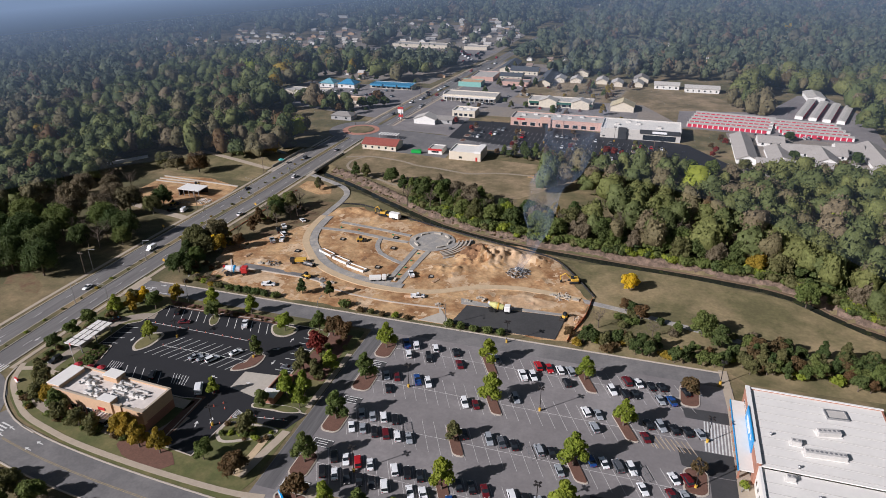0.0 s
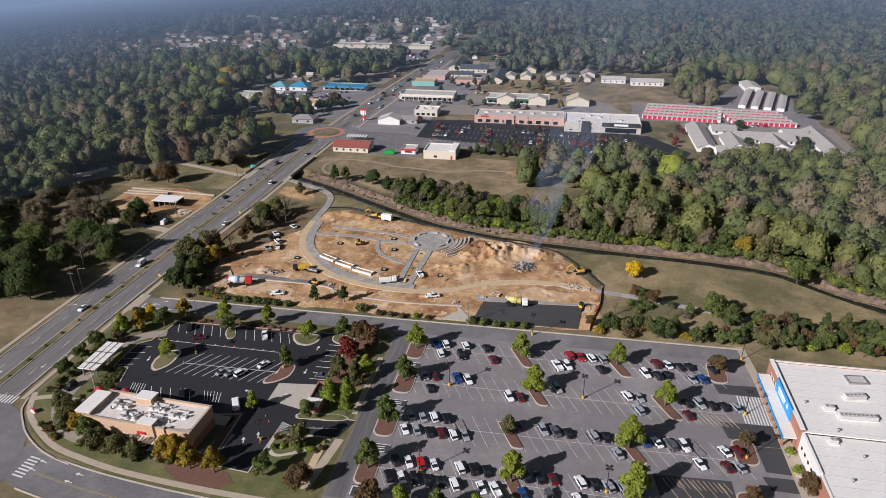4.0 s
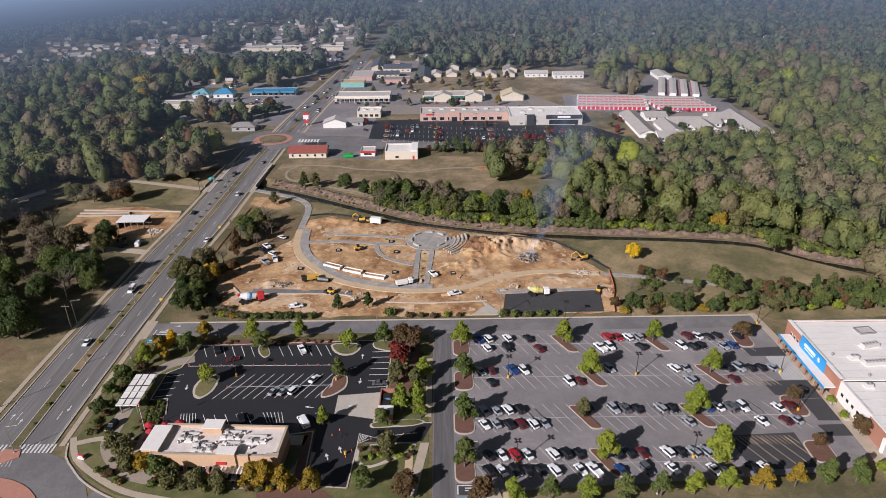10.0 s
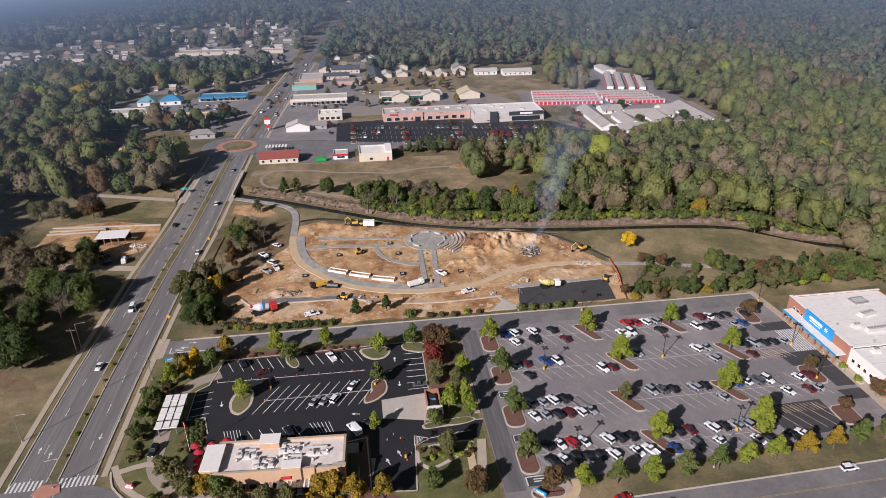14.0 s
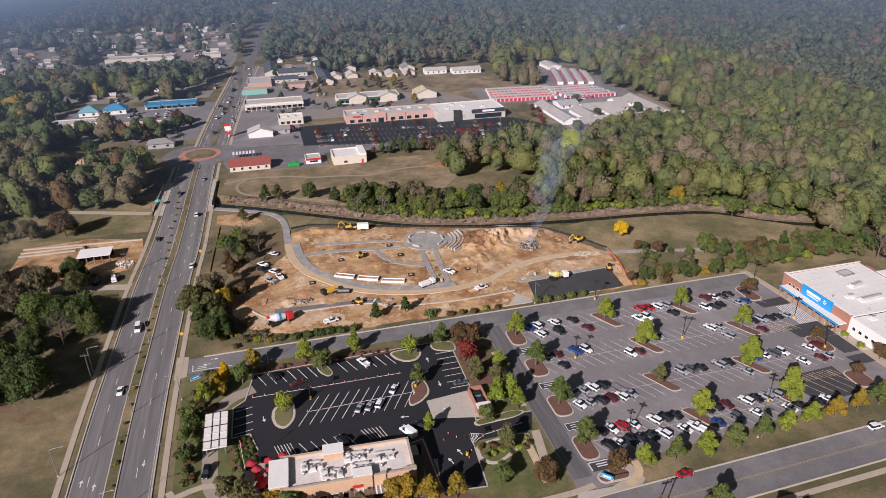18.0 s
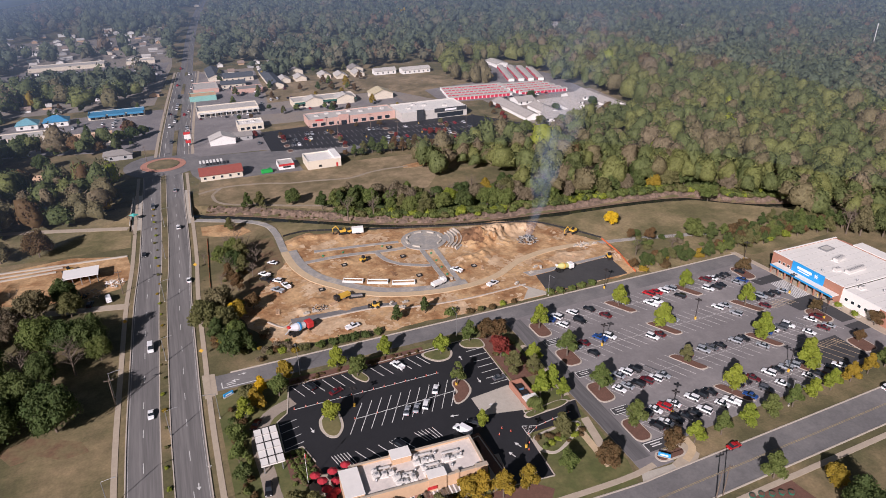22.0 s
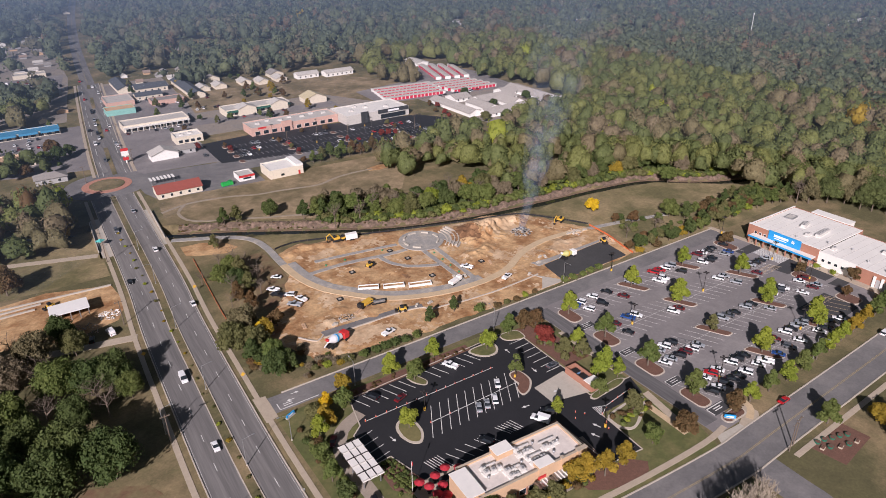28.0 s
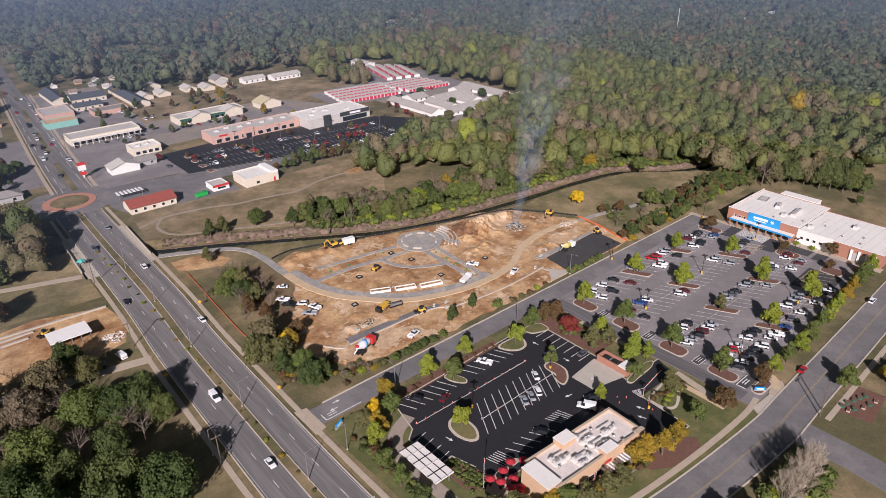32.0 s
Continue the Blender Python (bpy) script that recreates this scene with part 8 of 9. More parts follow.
for i in range(46):
    low(tr.uniform(-64, -26), tr.uniform(-61.6, -59.6), "rust", tr.uniform(0.3, 0.45))
for i in range(40):
    low(tr.uniform(-80.4, -77.4), tr.uniform(-100, -66), tr.choice(("mid", "olive", "rust", "green")), tr.uniform(0.5, 0.9))
for i in range(34):
    a = tr.uniform(0, 1)
    low(-72 + 42 * a, -112.8 - 5.6 * a ** 0.5 + tr.uniform(-1.5, 1.5), tr.choice(("olive", "gold", "mid", "rust")), tr.uniform(0.6, 1.1))
for i in range(22):
    low(tr.uniform(-12, 0), tr.uniform(-110.5, -105.6), tr.choice(("mid", "lime", "rust")), tr.uniform(0.4, 0.8))
for i in range(24):
    low(tr.uniform(-70, -67), tr.uniform(-110, -95), tr.choice(("mid", "olive")), tr.uniform(0.4, 0.6))
for i in range(20):
    low(tr.uniform(-6, 2), tr.uniform(-84, -62), tr.choice(("mid", "olive", "rust")), tr.uniform(0.5, 0.9))
for i in range(9):
    for j in range(4):
        low(-69.2 + j * 1.2 + i * 0.22 + tr.uniform(-0.2, 0.2), -88.2 - i * 1.15 + tr.uniform(-0.3, 0.3), tr.choice(("green", "mid", "mid")), tr.uniform(0.38, 0.55))
massed("bed_planting", "low rust and green shrubs planted in mulch beds", bed)
WEST = [(-129, -50, "green", 1.13), (-121, -57, "green", 1.08), (-132, 0, "wood_olive", 1.00), (-128, -19, "mid", 1.03), (-121, -21, "green", 0.93), (-115, -22, "green", 0.93), (-112, -28, "mid", 0.63), (-139, -8, "brown", 0.95), (-141, -28, "mid", 1.08), (-137, -39, "green", 0.88), (-148, -38, "green", 1.08), (-134, -58, "green", 1.13), (-143, -50, "green", 1.08), (-152, -54, "green", 1.08), (-150, -14, "wood_brown", 0.90), (-146, 6, "brown", 0.85), (-160, -26, "mid", 1.08), (-162, -2, "wood_brown", 0.90), (-158, -42, "green", 1.08), (-147, -66, "green", 1.13), (-156, 16, "wood_brown", 0.80), (-168, 12, "brown", 0.85), (-126, -34, "green", 0.78), (-122, 2, "olive", 0.70)]
for x, y, c, k in WEST:
    plant(x, y, "great", c, k * 0.9, "the grass west of the road", "west trees", stretch=1.12)
for x, y, hh in ((-152, 24, 9), (-162, 22, 10), (-138, 12, 8), (-146, -22, 11), (-156, -14, 10), (-132, -28, 10), (-170, 0, 10)):
    bare_tree(x, y, hh, hh * 0.42, "the grass west of the road")
bare_tree(-118.5, -33, 10, 4, "the grass west of the road")
bare_tree(-131, -12, 11, 4, "the grass west of the road")
bare_tree(-120, -27, 9, 4, "the grass west of the road")
for x, y, c, k in ((-77, -16, "wood_olive", 0.8), (-72.5, -22, "gold", 0.55), (-74, -33, "mid", 0.55), (-78, -29, "olive", 0.5), (-68.7, 25, "mid", 0.6)):
    plant(x, y, "oak", c, k, "the brush beside the building site", "roadside trees", stretch=1.15)
for x, y, hh in ((-63, 25, 7), (-70, 34, 6), (-61, 18, 6), (-72, 12, 7), (-73, -8, 6), (-66, 30, 8), (-75, 3, 5), (-64, 6, 6), (-79, 24, 5)):
    bare_tree(x, y, hh, hh * 0.45, "the brush beside the building site")
for i in range(60):
    x, y = tr.choice(((-73, -40), (-76, -34), (-70, -44), (-70, 10), (-66, 26), (-72, -14), (-64, -44)))
    plant(x + tr.gauss(0, 3.2), y + tr.gauss(0, 2.2), "round_shrub", tr.choice(("rust", "olive", "brown", "brown", "mid", "gold")), tr.uniform(0.6, 1.3), "the brush beside the building site", "site brush")
for i in range(34):
    x = tr.uniform(72, 165)
    y = -28 - (x - 72) * 0.1 + tr.gauss(0, 4)
    plant(x, y, tr.choice(("round_shrub", "round_shrub", "small")), tr.choice(("olive", "brown", "green", "rust", "mid")), tr.uniform(0.8, 1.3), "the rough field beside the creek", "field brush")
for x, y, s, c, k in ((162.3, -56.2, "tall", "wood_olive", 0.85), (169, -60.7, "great", "wood_green", 0.85), (170, -49.9, "tall", "wood_brown", 0.9), (174.6, -65.4, "great", "wood_olive", 0.8), (173.7, -72.5, "tall", "wood_green", 0.8), (175.6, -76.5, "great", "wood_green", 0.8), (176.7, -81.7, "tall", "wood_green", 0.75), (181, -83.8, "great", "wood_mid", 0.75), (181, -89.4, "tall", "wood_green", 0.7), (176.5, -43.7, "great", "wood_mid", 0.85), (185, -56, "tall", "wood_green", 0.95), (183, -72, "great", "wood_green", 0.9), (187, -64, "tall", "wood_olive", 0.9), (189, -79, "great", "wood_green", 0.9), (180, -52, "great", "wood_green", 0.85), (166.4, -92.3, "small", "green", 0.8)):
    plant(x, y, s, c, k, "the woods edge behind the store", "store trees", stretch=1.15)
bare_tree(158.5, -53, 11, 4.5, "the woods edge behind the store")
bare_tree(164, -51, 10, 4.5, "the woods edge behind the store")
TWIG = material("pale_grey_twigs", (0.33, 0.275, 0.21), 0.95, 0, 0.6, 0.3, 6.0)


def twiggy_tree(x, y, height, spread, seed):
    """A many-stemmed tree that has shed its leaves, a dense fan of fine pale twigs."""
    rng = np.random.default_rng(seed)
    t = thing("bare_tree", (x, y, 0), "many-stemmed leafless tree with dense pale grey twigs", "tree", "twiggy trees")
    stems, twigs = bmesh.new(), bmesh.new()
    for i in range(16):
        a, u = i * 2.4, (i + 0.5) / 16
        foot = Vector((math.cos(a) * 0.5, math.sin(a) * 0.5, 0))
        top = Vector((math.cos(a) * spread * u ** 0.6, math.sin(a) * spread * u ** 0.6, height * (0.95 - 0.35 * u)))
        knee = foot.lerp(top, 0.45) + Vector((0, 0, height * 0.08))
        rod(stems, foot, knee, 0.12, 0.08, 5)
        rod(stems, knee, top, 0.08, 0.03, 4)
        for _ in range(46):
            q = knee.lerp(top, 0.1 + 0.95 * rng.random())
            e = q + Vector((rng.normal() * 0.55, rng.normal() * 0.55, 0.9 + 0.9 * rng.random())) * (spread * 0.26)
            rod(twigs, q, e, 0.045, 0.02, 3)
    part("stem", stems, BARK, t)
    part("crown", twigs, TWIG, t, "dense pale twigs")


for i, (x, y, hh, sp) in enumerate(((-21, -145.6, 9.5, 3.6), (-16.4, -145.8, 10, 3.8), (-11.6, -145.4, 9.5, 3.6), (-7.2, -145, 8.5, 3.2))):
    twiggy_tree(x, y, hh, sp, 50 + i)
for i in range(16):
    plant(-24 + i * 1.3 + tr.uniform(-0.5, 0.5), -145.4 + tr.choice((-3.2, 3.0)) + tr.uniform(-0.6, 0.6), "round_shrub", tr.choice(("mid", "lime", "mid")), tr.uniform(1.2, 1.9), "the verge south of the street", "verge hedge")
plant(31, -138.4, "young", "mid", 1.0, "the verge south of the street")
plant(39, -154, "great", "green", 0.75, "the verge south of the street")
plant(42, -145, "oak", "gold", 0.5, "the verge south of the street")
for x, y, c, k in ((-45, -139.6, "olive", 0.55), (-37, -140.4, "mid", 0.55), (-31, -143, "brown", 0.5), (-52.5, -140, "green", 0.55), (-42, -146, "mid", 0.6), (-58, -142, "olive", 0.5)):
    plant(x, y, "oak", c, k, "the verge south of the street", "street trees")
# Trees round the shops.
for i in range(18):
    plant(2 + i * 3.4 + tr.uniform(-1, 1), 122 - i * 0.2 + tr.uniform(-3, 3), tr.choice(("small", "young", "young")), tr.choice(("green", "olive", "mid", "rust")), tr.uniform(0.8, 1.2), "the bank below the shop lot", "shop trees")
for x, y in ((58, 142), (62, 141), (66, 140), (4, 166), (-40, 182), (-38, 180), (112, 168), (114, 160), (112, 152), (120, 178), (118, 184), (22, 176), (36, 173)):
    plant(x, y, "small", "red" if tr.random() < 0.7 else "rust", tr.uniform(0.7, 1.0), "a kerbed bed of the shop lot", "shop trees")
for x, y, s, c, k in ((-105, 205, "oak", "green", 0.75), (-112, 203, "oak", "mid", 0.7), (-135, 192, "oak", "green", 0.8), (-99, 212, "oak", "green", 0.6), (-148, 168, "oak", "green", 0.75), (152, 158, "oak", "green", 0.5), (182, 160, "oak", "green", 0.6), (126, 132, "oak", "olive", 0.6), (150, 128, "oak", "green", 0.55), (162, 127, "oak", "rust", 0.6), (138, 128, "oak", "green", 0.5), (176, 126, "oak", "green", 0.55), (200, 126, "oak", "green", 0.7), (155, 196, "oak", "green", 0.5), (110, 122, "oak", "mid", 0.7), (100, 118, "oak", "green", 0.75)):
    plant(x, y, s, c, k, "the grass between buildings", "shop trees")
for i in range(16):
    u = tr.uniform(185, 420)
    side = tr.choice((-5.2, -2.6, 2.6, 5.2))
    car(-84 + (u - 165) * 0.084 + side, u, 84 if side > 0 else 264, tr.choice(("sedan", "suv", "pickup")), tr.choice("wwksgr"), "driving through the town", "", 0.07, False)
# Cars in the far town's lot: joined, too far off to tell apart.
bm = bmesh.new()
for i in range(170):
    x, y = -204 + tr.randrange(46) * 2.7, 392 + tr.randrange(7) * 8.5
    n0 = len(bm.faces)
    box(bm, x - 0.9, x + 0.9, y - 2.2, y + 2.2, 0.25, 0.95, 0.0)
    box(bm, x - 0.75, x + 0.75, y - 1.3, y + 1.1, 0.95, 1.45, 0.0)
    k = tr.randrange(5)
    for f in list(bm.faces)[n0:]:
        f.material_index = k
ob = mesh_object("parked_cars", bm, [CAR_PAINT[c] for c in "wksgm"])
tagged(ob, "many small parked cars in the far town", "cars", kind="stuff")
# The shop lot's stalls, islands and lamps.
shop_lines = []
for row in range(4):
    for i in range(40):
        x = -21.4 + i * 2.8
        y = 176 - row * 10 - (x + 20) * 0.16
        if x < 94:
            shop_lines.append(((x, y - 2.5), (x, y + 2.5)))
markings("stall_lines", shop_lines, WORN_PAINT, "white stall lines of the shop lot", 0.16, 0.08)
for row in range(4):
    for x in (-24, 6, 38, 72):
        y = 176 - row * 10 - (x + 20) * 0.16
        island("planting_island", rounded(x - 1.6, x + 1.6, y - 2.6, y + 2.6, 1.2), MULCH, "kerbed mulch island in the shop lot")
        if (row + x) % 4 < 2:
            plant(x, y, "small", tr.choice(("red", "rust", "rust", "olive")), tr.uniform(0.55, 0.8), "a kerbed bed of the shop lot", "shop trees")
for x, y in ((-10, 160), (22, 154), (55, 149), (86, 145), (4, 176), (60, 168)):
    lot_lamp(x, y, 8.5)
# Cars in the shop lot and along the shops.
for i in range(52):
    row = i % 4
    x = -20 + tr.randrange(40) * 2.8
    y = 176 - row * 10 - (x + 20) * 0.16
    if x < 96:
        car(x, y, 90 + tr.uniform(-3, 3), tr.choice(("sedan", "suv", "pickup")), tr.choice("wwwkksgsgr"), "parked in the shop lot", "cars at the shops", 0.06, False)
for i in range(70):
    x, y = tr.choice(((-20, 270), (-40, 320), (10, 212), (140, 204), (-120, 240), (-170, 246), (-60, 236), (-52, 262), (0, 234), (-62, 192), (-150, 250), (-110, 257), (130, 190), (-30, 300), (-56, 168)))
    car(x + tr.uniform(0, 5) * 8 - 6, y + tr.uniform(-1.5, 1.5), 90 + tr.uniform(-4, 4), tr.choice(("sedan", "suv")), tr.choice("wwkksgrm"), "parked before the shops", "cars at the shops", 0.06, False)
# First rows of trees behind the creek.
behind, under, town = [], [], []
for row, off in ((0, 11.5), (1, 18), (2, 25)):
    left, _ = ribbon_points(CREEK[8:], off, 0, 5.6 + row * 0.6)
    for v in left:
        if v.x > 165 or tr.random() < 0.06:
            continue
        spot = (v.x + tr.uniform(-2, 2), v.y + tr.uniform(-2, 2), tr.choice(("oak", "tall", "oak")), tr.choices(("mid", "green", "olive", "brown", "lime", "gold"), (30, 24, 22, 18, 3, 3))[0], tr.uniform(0.55, 0.85))
        if row:
            behind.append(spot)
        else:
            plant(*spot, "the woods behind the creek", "creek trees")
for off in (5.6, 7.0, 8.6):
    left, _ = ribbon_points(CREEK[6:], off, 0, 1.5)
    for v in left:
        if -22 < v.x < 165 and tr.random() < (0.45 if off < 6 else 0.85):
            under.append((v.x + tr.uniform(-1, 1), v.y + tr.uniform(-0.8, 0.8), "round_shrub", tr.choice(("mid", "mid", "green", "lime", "mid", "olive")), tr.uniform(1.0, 2.0), -0.4 if off < 6 else 0.0))
for off, drop in ((3.6, -1.5), (5.0, -0.7), (6.2, -0.1)):
    left, _ = ribbon_points(CREEK[4:], off, 0, 1.2)
    for v in left:
        if -76 < v.x < 40 and tr.random() < 0.6:
            under.append((v.x + tr.uniform(-0.7, 0.7), v.y + tr.uniform(-0.5, 0.5), "round_shrub", tr.choice(("brown", "brown", "rust", "olive")), tr.uniform(0.2, 0.55), drop))
for i in range(110):
    x, y = tr.uniform(-78, 70), tr.uniform(205, 400)
    if any(a - 4 < x < b + 4 and c - 4 < y < d + 4 for a, b, c, d in ((-66, -27, 236, 256), (-4, 68, 236, 254), (-68, -50, 286, 300), (-46, -30, 195, 210), (-86, -50, 200, 420), (10, 75, 318, 340))) or any(abs(x - a - 5) < 11 and abs(y - b - 4) < 9 for a, b in HOUSES):
        continue
    town.append((x, y, tr.choice(("small", "young", "young")), tr.choice(("green", "mid", "olive", "rust", "gold")), tr.uniform(0.7, 1.05)))
for i in range(46):
    x, y = tr.uniform(-200, -96), tr.uniform(180, 300)
    if any(a - 4 < x < b + 4 and c - 5 < y < d + 4 for a, b, c, d in ((-172, -143, 255, 270), (-132, -98, 258, 275), (-139, -116, 200, 219), (-188, -152, 222, 238), (-119, -105, 167, 178))):
        continue
    town.append((x, y, tr.choice(("young", "oak", "small")), tr.choice(("green", "green", "mid", "rust")), tr.uniform(0.5, 0.85)))
massed("trees_behind", "green and brown trees crowding behind the creek's first row", behind)
massed("undergrowth", "bright green shrubs crowding the creek bank", under)
massed("town_trees", "green and rust trees in the yards of the town", town)
# ---------------------------------------------------------------- woods
# Clear ground inside the woods: x0, x1, y0, y1.
CLEAR = [(-210, -74, 384, 482), (-112, -60, -200, 300), (-78, 30, 74, 330), (30, 62, 104, 330), (60, 124, 108, 345), (92, 200, 198, 258), (152, 204, 240, 326), (116, 208, 124, 205), (-196, -80, 198, 285), (-92, -14, 280, 400), (-68, 60, -300, 74), (-176, -95, -130, 78), (60, 165, -300, -60), (-20, 135, 295, 345), (-165, -95, 132, 182)]


def wooded(x, y):
    if y > 400 and abs(x + 65 - (y - 400) * 0.09 - max(0, y - 660) * 0.03) < 13:
        return False  # along the road
    if any(a < x < b and c < y < d for a, b, c, d in CLEAR):
        return False
    if x > 165:
        if y < -62 - (x - 165) * 0.4:
            return False
        if y < 0:
            return True
    if x > 150 and y > -57 and y > -34 - (x - 150) * 3:
        return True
    if math.hypot(x, y) > 420 and noise.noise((x * 0.0075, y * 0.0075, 8.0)) > 0.42:
        return False  # fields and clearings
    if x > -68 and y < 330 and x < 340:
        # behind the creek only
        for (x0, y0), (x1, y1) in zip(CREEK, CREEK[1:]):
            if x0 <= x < x1 and y < y0 + (y1 - y0) * (x - x0) / (x1 - x0) + 9:
                return False
    return True


rng = np.random.default_rng(3)


def reached(x, y):
    """Whether the flight's sweep of view takes in this place at all."""
    away = math.degrees(math.atan2(y + 210, x))
    return 10 < away < 152 and math.hypot(x, y + 210) < 1480


spots = []
y = -130.0
while y < 1280:
    dist = max(60, y + 230)
    step = 7.6 + max(0, dist - 300) * 0.0086
    x = -1150.0
    while x < 1450:
        px, py = x + rng.normal() * step * 0.3, y + rng.normal() * step * 0.3
        town = noise.noise((px * 0.008, py * 0.008, 2.0))
        thin = 0.5 if (px < -90 and py > 380 and town > -0.2) else 0.03
        if reached(px, py) and wooded(px, py) and rng.random() > thin and not any(abs(px - a - 4) < 9 and (-13 if b < 440 else -20) < py - b < 9 for a, b in HOUSES):
            r = step * (0.46 + 0.56 * rng.random() ** 1.8)
            spots.append((px, py, r, 5.5 + 3.2 * rng.random() + 2.4 * noise.noise((px * 0.03, py * 0.03, 1.0)) + r * 0.8))
        x += step * (1 + max(0, math.hypot(x, y) - 700) * 0.0006)
    y += step
edge = lambda q: q[1] + 60 * noise.noise((q[0] * 0.01, q[1] * 0.01, 4)) < 340
near = [q for q in spots if edge(q) and -110 < q[0] < 330]
west = [q for q in spots if edge(q) and -300 < q[0] <= -110]
back = [q for q in spots if not edge(q) or q[0] <= -300 or q[0] >= 330]
MIX = (0.56, 0.22, 0.16, 0.058, 0.002)
NEAR_MIX = (0.42, 0.31, 0.16, 0.07, 0.004, 0.012, 0.024)
woods("creek_woods", near, "dense mixed green and brown autumn woods behind the creek", NEAR_CROWNS, WOODS, NEAR_MIX)
woods("west_woods", west, "dense green and rust woods beside the road", NEAR_CROWNS, WOODS, (0.44, 0.24, 0.2, 0.09, 0.008, 0.004, 0.018))
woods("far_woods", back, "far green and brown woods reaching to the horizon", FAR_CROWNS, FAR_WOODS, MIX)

# Distant hills; the haze before them is painted into their pale blue-grey colour.
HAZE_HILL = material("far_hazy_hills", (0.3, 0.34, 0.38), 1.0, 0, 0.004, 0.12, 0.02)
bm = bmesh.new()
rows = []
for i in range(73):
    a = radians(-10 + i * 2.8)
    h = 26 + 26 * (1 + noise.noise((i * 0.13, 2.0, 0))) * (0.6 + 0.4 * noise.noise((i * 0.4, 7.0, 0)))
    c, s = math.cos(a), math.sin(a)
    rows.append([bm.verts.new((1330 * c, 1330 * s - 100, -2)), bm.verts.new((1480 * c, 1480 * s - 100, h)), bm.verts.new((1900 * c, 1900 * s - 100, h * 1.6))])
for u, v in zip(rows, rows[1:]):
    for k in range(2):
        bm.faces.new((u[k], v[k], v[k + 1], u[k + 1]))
structure("backdrop", bm, HAZE_HILL, "distant wooded hills with haze painted in blue-grey", "hills")

# Added sheet imitating autumn haze over the far town and woods: wide, thin, sunlit, above the treetops, its opacity
# painted thicker with distance.
def haze_material():
    m = bpy.data.materials.new("thin_autumn_haze")
    m.use_nodes = True
    n, li = m.node_tree.nodes, m.node_tree.links
    n.remove(n["Principled BSDF"])
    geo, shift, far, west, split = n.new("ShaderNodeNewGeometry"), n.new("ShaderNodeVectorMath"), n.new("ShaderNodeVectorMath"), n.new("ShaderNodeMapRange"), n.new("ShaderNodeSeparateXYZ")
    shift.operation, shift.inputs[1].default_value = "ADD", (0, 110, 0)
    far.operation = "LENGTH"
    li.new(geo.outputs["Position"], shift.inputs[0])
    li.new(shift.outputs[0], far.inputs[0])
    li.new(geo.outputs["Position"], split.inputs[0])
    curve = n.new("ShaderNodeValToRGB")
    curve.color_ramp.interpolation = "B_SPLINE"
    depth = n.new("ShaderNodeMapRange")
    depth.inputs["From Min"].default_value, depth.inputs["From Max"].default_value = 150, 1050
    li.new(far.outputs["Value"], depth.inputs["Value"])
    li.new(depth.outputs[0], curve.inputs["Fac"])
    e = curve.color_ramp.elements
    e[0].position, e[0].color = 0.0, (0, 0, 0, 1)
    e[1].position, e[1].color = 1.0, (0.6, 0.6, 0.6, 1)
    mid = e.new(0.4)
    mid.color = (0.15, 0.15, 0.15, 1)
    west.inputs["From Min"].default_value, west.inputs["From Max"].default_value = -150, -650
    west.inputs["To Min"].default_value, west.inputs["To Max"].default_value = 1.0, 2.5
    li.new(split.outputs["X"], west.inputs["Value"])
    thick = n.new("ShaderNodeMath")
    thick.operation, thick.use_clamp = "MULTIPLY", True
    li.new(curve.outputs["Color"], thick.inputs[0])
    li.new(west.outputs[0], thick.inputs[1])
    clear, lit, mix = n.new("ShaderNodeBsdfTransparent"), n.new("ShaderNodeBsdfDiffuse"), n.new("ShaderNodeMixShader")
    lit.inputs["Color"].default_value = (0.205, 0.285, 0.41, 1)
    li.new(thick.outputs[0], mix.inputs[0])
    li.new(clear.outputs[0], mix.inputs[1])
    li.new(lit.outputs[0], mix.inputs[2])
    li.new(mix.outputs[0], n["Material Output"].inputs["Surface"])
    return m


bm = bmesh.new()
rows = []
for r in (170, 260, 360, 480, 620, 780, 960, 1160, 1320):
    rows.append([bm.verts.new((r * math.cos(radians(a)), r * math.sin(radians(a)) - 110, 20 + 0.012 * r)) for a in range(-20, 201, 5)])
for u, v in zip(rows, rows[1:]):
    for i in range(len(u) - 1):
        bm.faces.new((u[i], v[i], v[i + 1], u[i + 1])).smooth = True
structure("haze", bm, haze_material(), "thin blue-grey sheet imitating haze over the far town and woods", "haze")

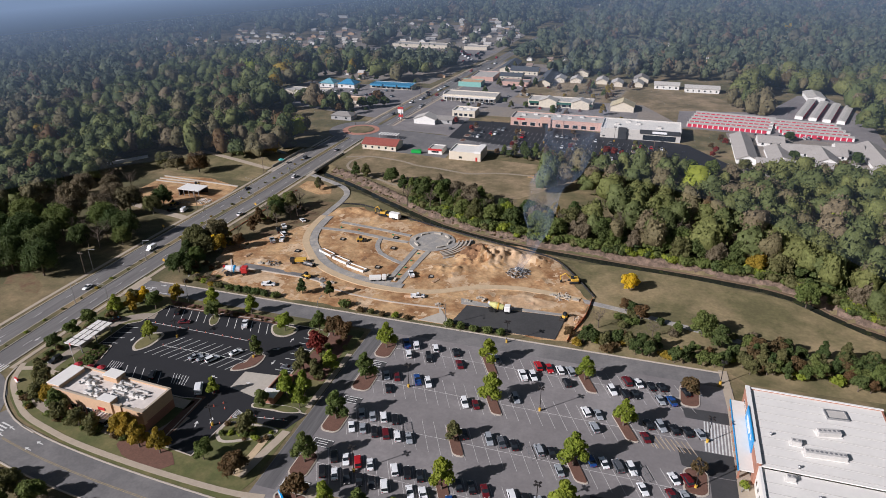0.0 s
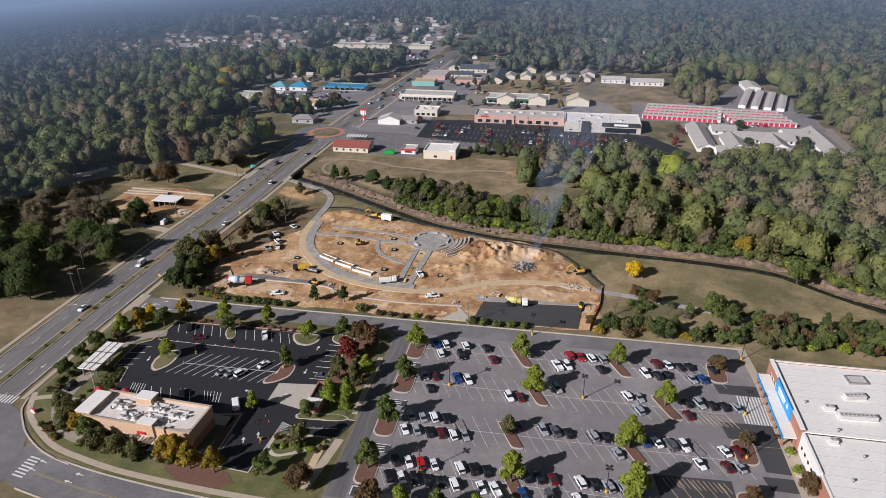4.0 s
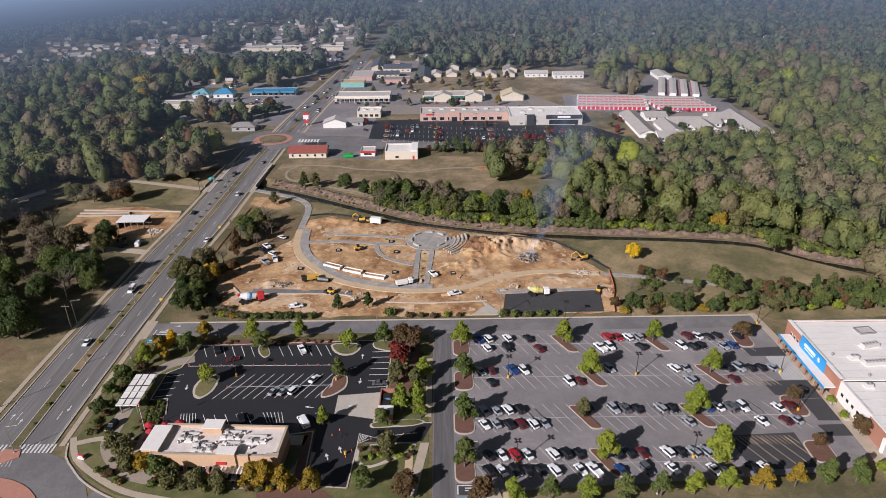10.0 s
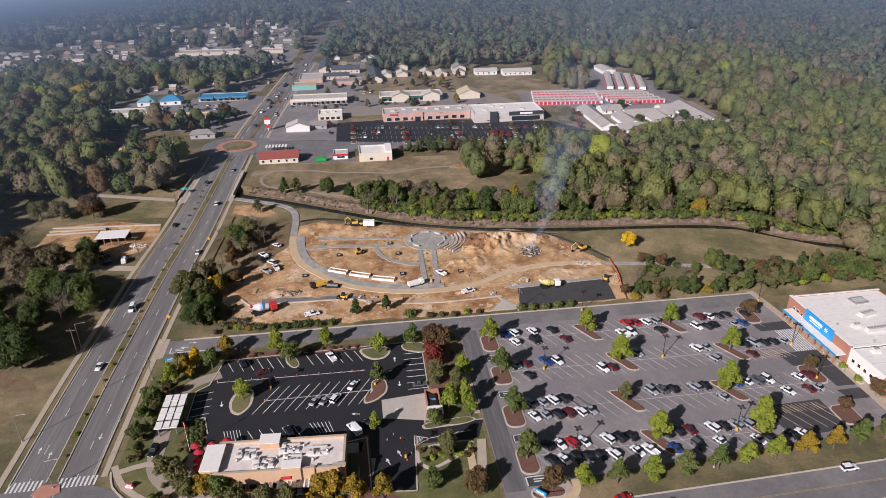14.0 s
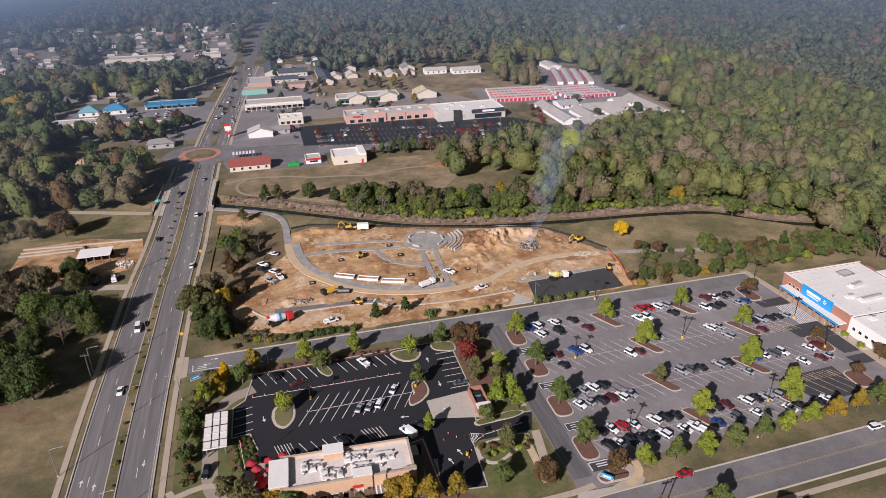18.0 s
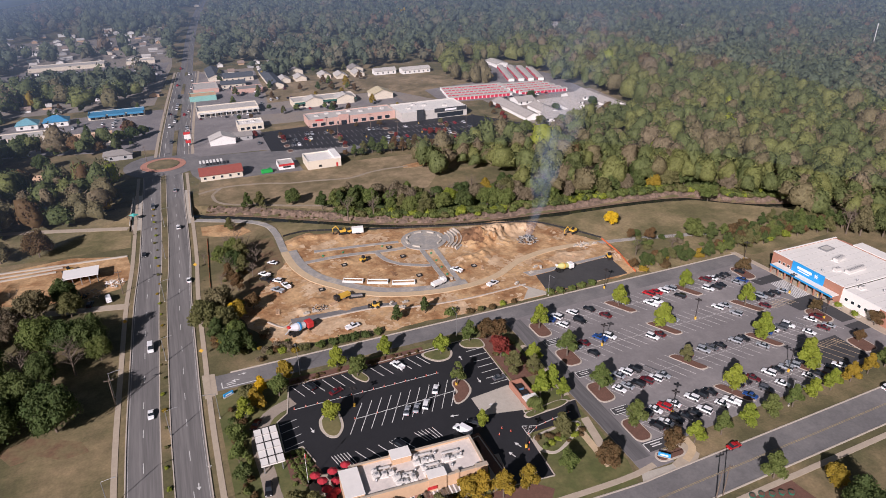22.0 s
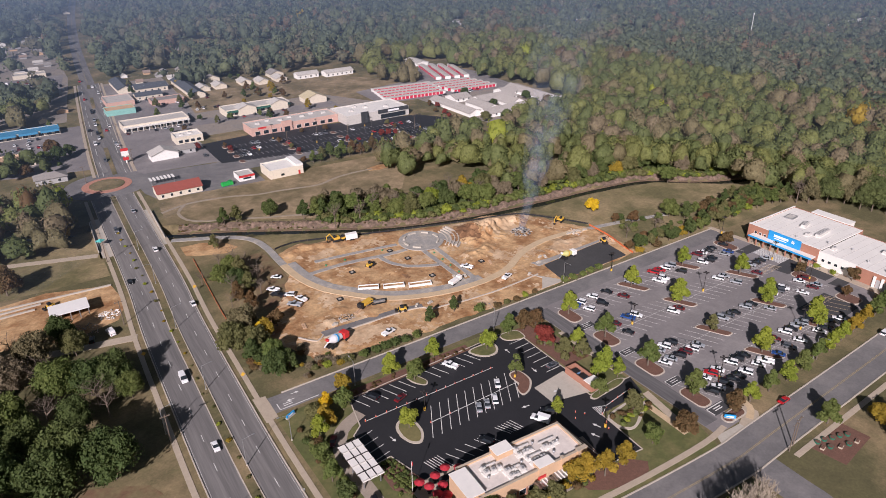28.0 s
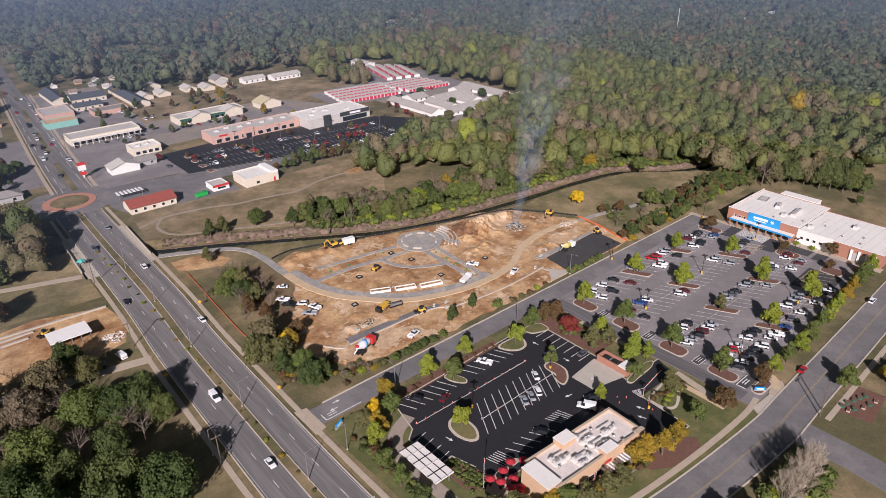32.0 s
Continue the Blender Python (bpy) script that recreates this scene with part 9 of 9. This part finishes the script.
# Smoke over the smouldering pile: a leaning column of thin grey veil.
def smoke_material(name, strength, grain):
    m = bpy.data.materials.new(name)
    m.use_nodes = True
    n, li = m.node_tree.nodes, m.node_tree.links
    n.remove(n["Principled BSDF"])
    geo, split, tex = n.new("ShaderNodeNewGeometry"), n.new("ShaderNodeSeparateXYZ"), n.new("ShaderNodeTexNoise")
    tex.inputs["Scale"].default_value, tex.inputs["Detail"].default_value = grain, 6
    li.new(geo.outputs["Position"], split.inputs[0])
    li.new(geo.outputs["Position"], tex.inputs["Vector"])
    fade, cloud = n.new("ShaderNodeMapRange"), n.new("ShaderNodeMapRange")
    fade.inputs["From Min"].default_value, fade.inputs["From Max"].default_value = 8, 98
    fade.inputs["To Min"].default_value, fade.inputs["To Max"].default_value = strength, 0
    li.new(split.outputs["Z"], fade.inputs["Value"])
    cloud.inputs["From Min"].default_value, cloud.inputs["From Max"].default_value = 0.34, 0.72
    li.new(tex.outputs["Fac"], cloud.inputs["Value"])
    mul = n.new("ShaderNodeMath")
    mul.operation = "MULTIPLY"
    li.new(fade.outputs[0], mul.inputs[0])
    li.new(cloud.outputs[0], mul.inputs[1])
    clear, grey, mix = n.new("ShaderNodeBsdfTransparent"), n.new("ShaderNodeBsdfTranslucent"), n.new("ShaderNodeMixShader")
    grey.inputs["Color"].default_value = (0.46, 0.6, 0.84, 1)
    white = n.new("ShaderNodeBsdfDiffuse")
    white.inputs["Color"].default_value = (0.46, 0.6, 0.84, 1)
    body = n.new("ShaderNodeMixShader")
    li.new(grey.outputs[0], body.inputs[1])
    li.new(white.outputs[0], body.inputs[2])
    li.new(mul.outputs[0], mix.inputs[0])
    li.new(clear.outputs[0], mix.inputs[1])
    li.new(body.outputs[0], mix.inputs[2])
    li.new(mix.outputs[0], n["Material Output"].inputs["Surface"])
    return m


smoke = thing("smoke_plume", (40.5, -7, 1.0), "thin blue-grey smoke rising from the debris pile", "smoke")
SMOKE = smoke_material("smoke_veil", 0.17, 0.17)


def smoke_ring(bm, i):
    z = i * 2.0
    r = 1.0 + 0.15 * z + 0.9 * noise.noise((z * 0.15, 3.1, 0))
    cx, cy = 0.29 * z + 2.6 * noise.noise((z * 0.05, 1.0, 0)), 0.06 * z + 2.2 * noise.noise((z * 0.05, 5.0, 0))
    ring = []
    for j in range(20):
        a = j * math.pi / 10
        rag = 1 + 0.42 * noise.noise((math.cos(a) * 1.3, math.sin(a) * 1.3, z * 0.11)) + 0.25 * noise.noise((math.cos(a) * 2.7, math.sin(a) * 2.7, z * 0.3))
        ring.append(bm.verts.new((cx + r * rag * math.cos(a), cy + r * rag * math.sin(a), z)))
    return ring


for name, low, high in (("column", 0, 20), ("upper_veil", 20, 52)):
    bm = bmesh.new()
    rings = [smoke_ring(bm, i) for i in range(low, high + 1)]
    for u, v in zip(rings, rings[1:]):
        for j in range(20):
            bm.faces.new((u[j], u[(j + 1) % 20], v[(j + 1) % 20], v[j])).smooth = True
    part(name, bm, SMOKE, smoke)
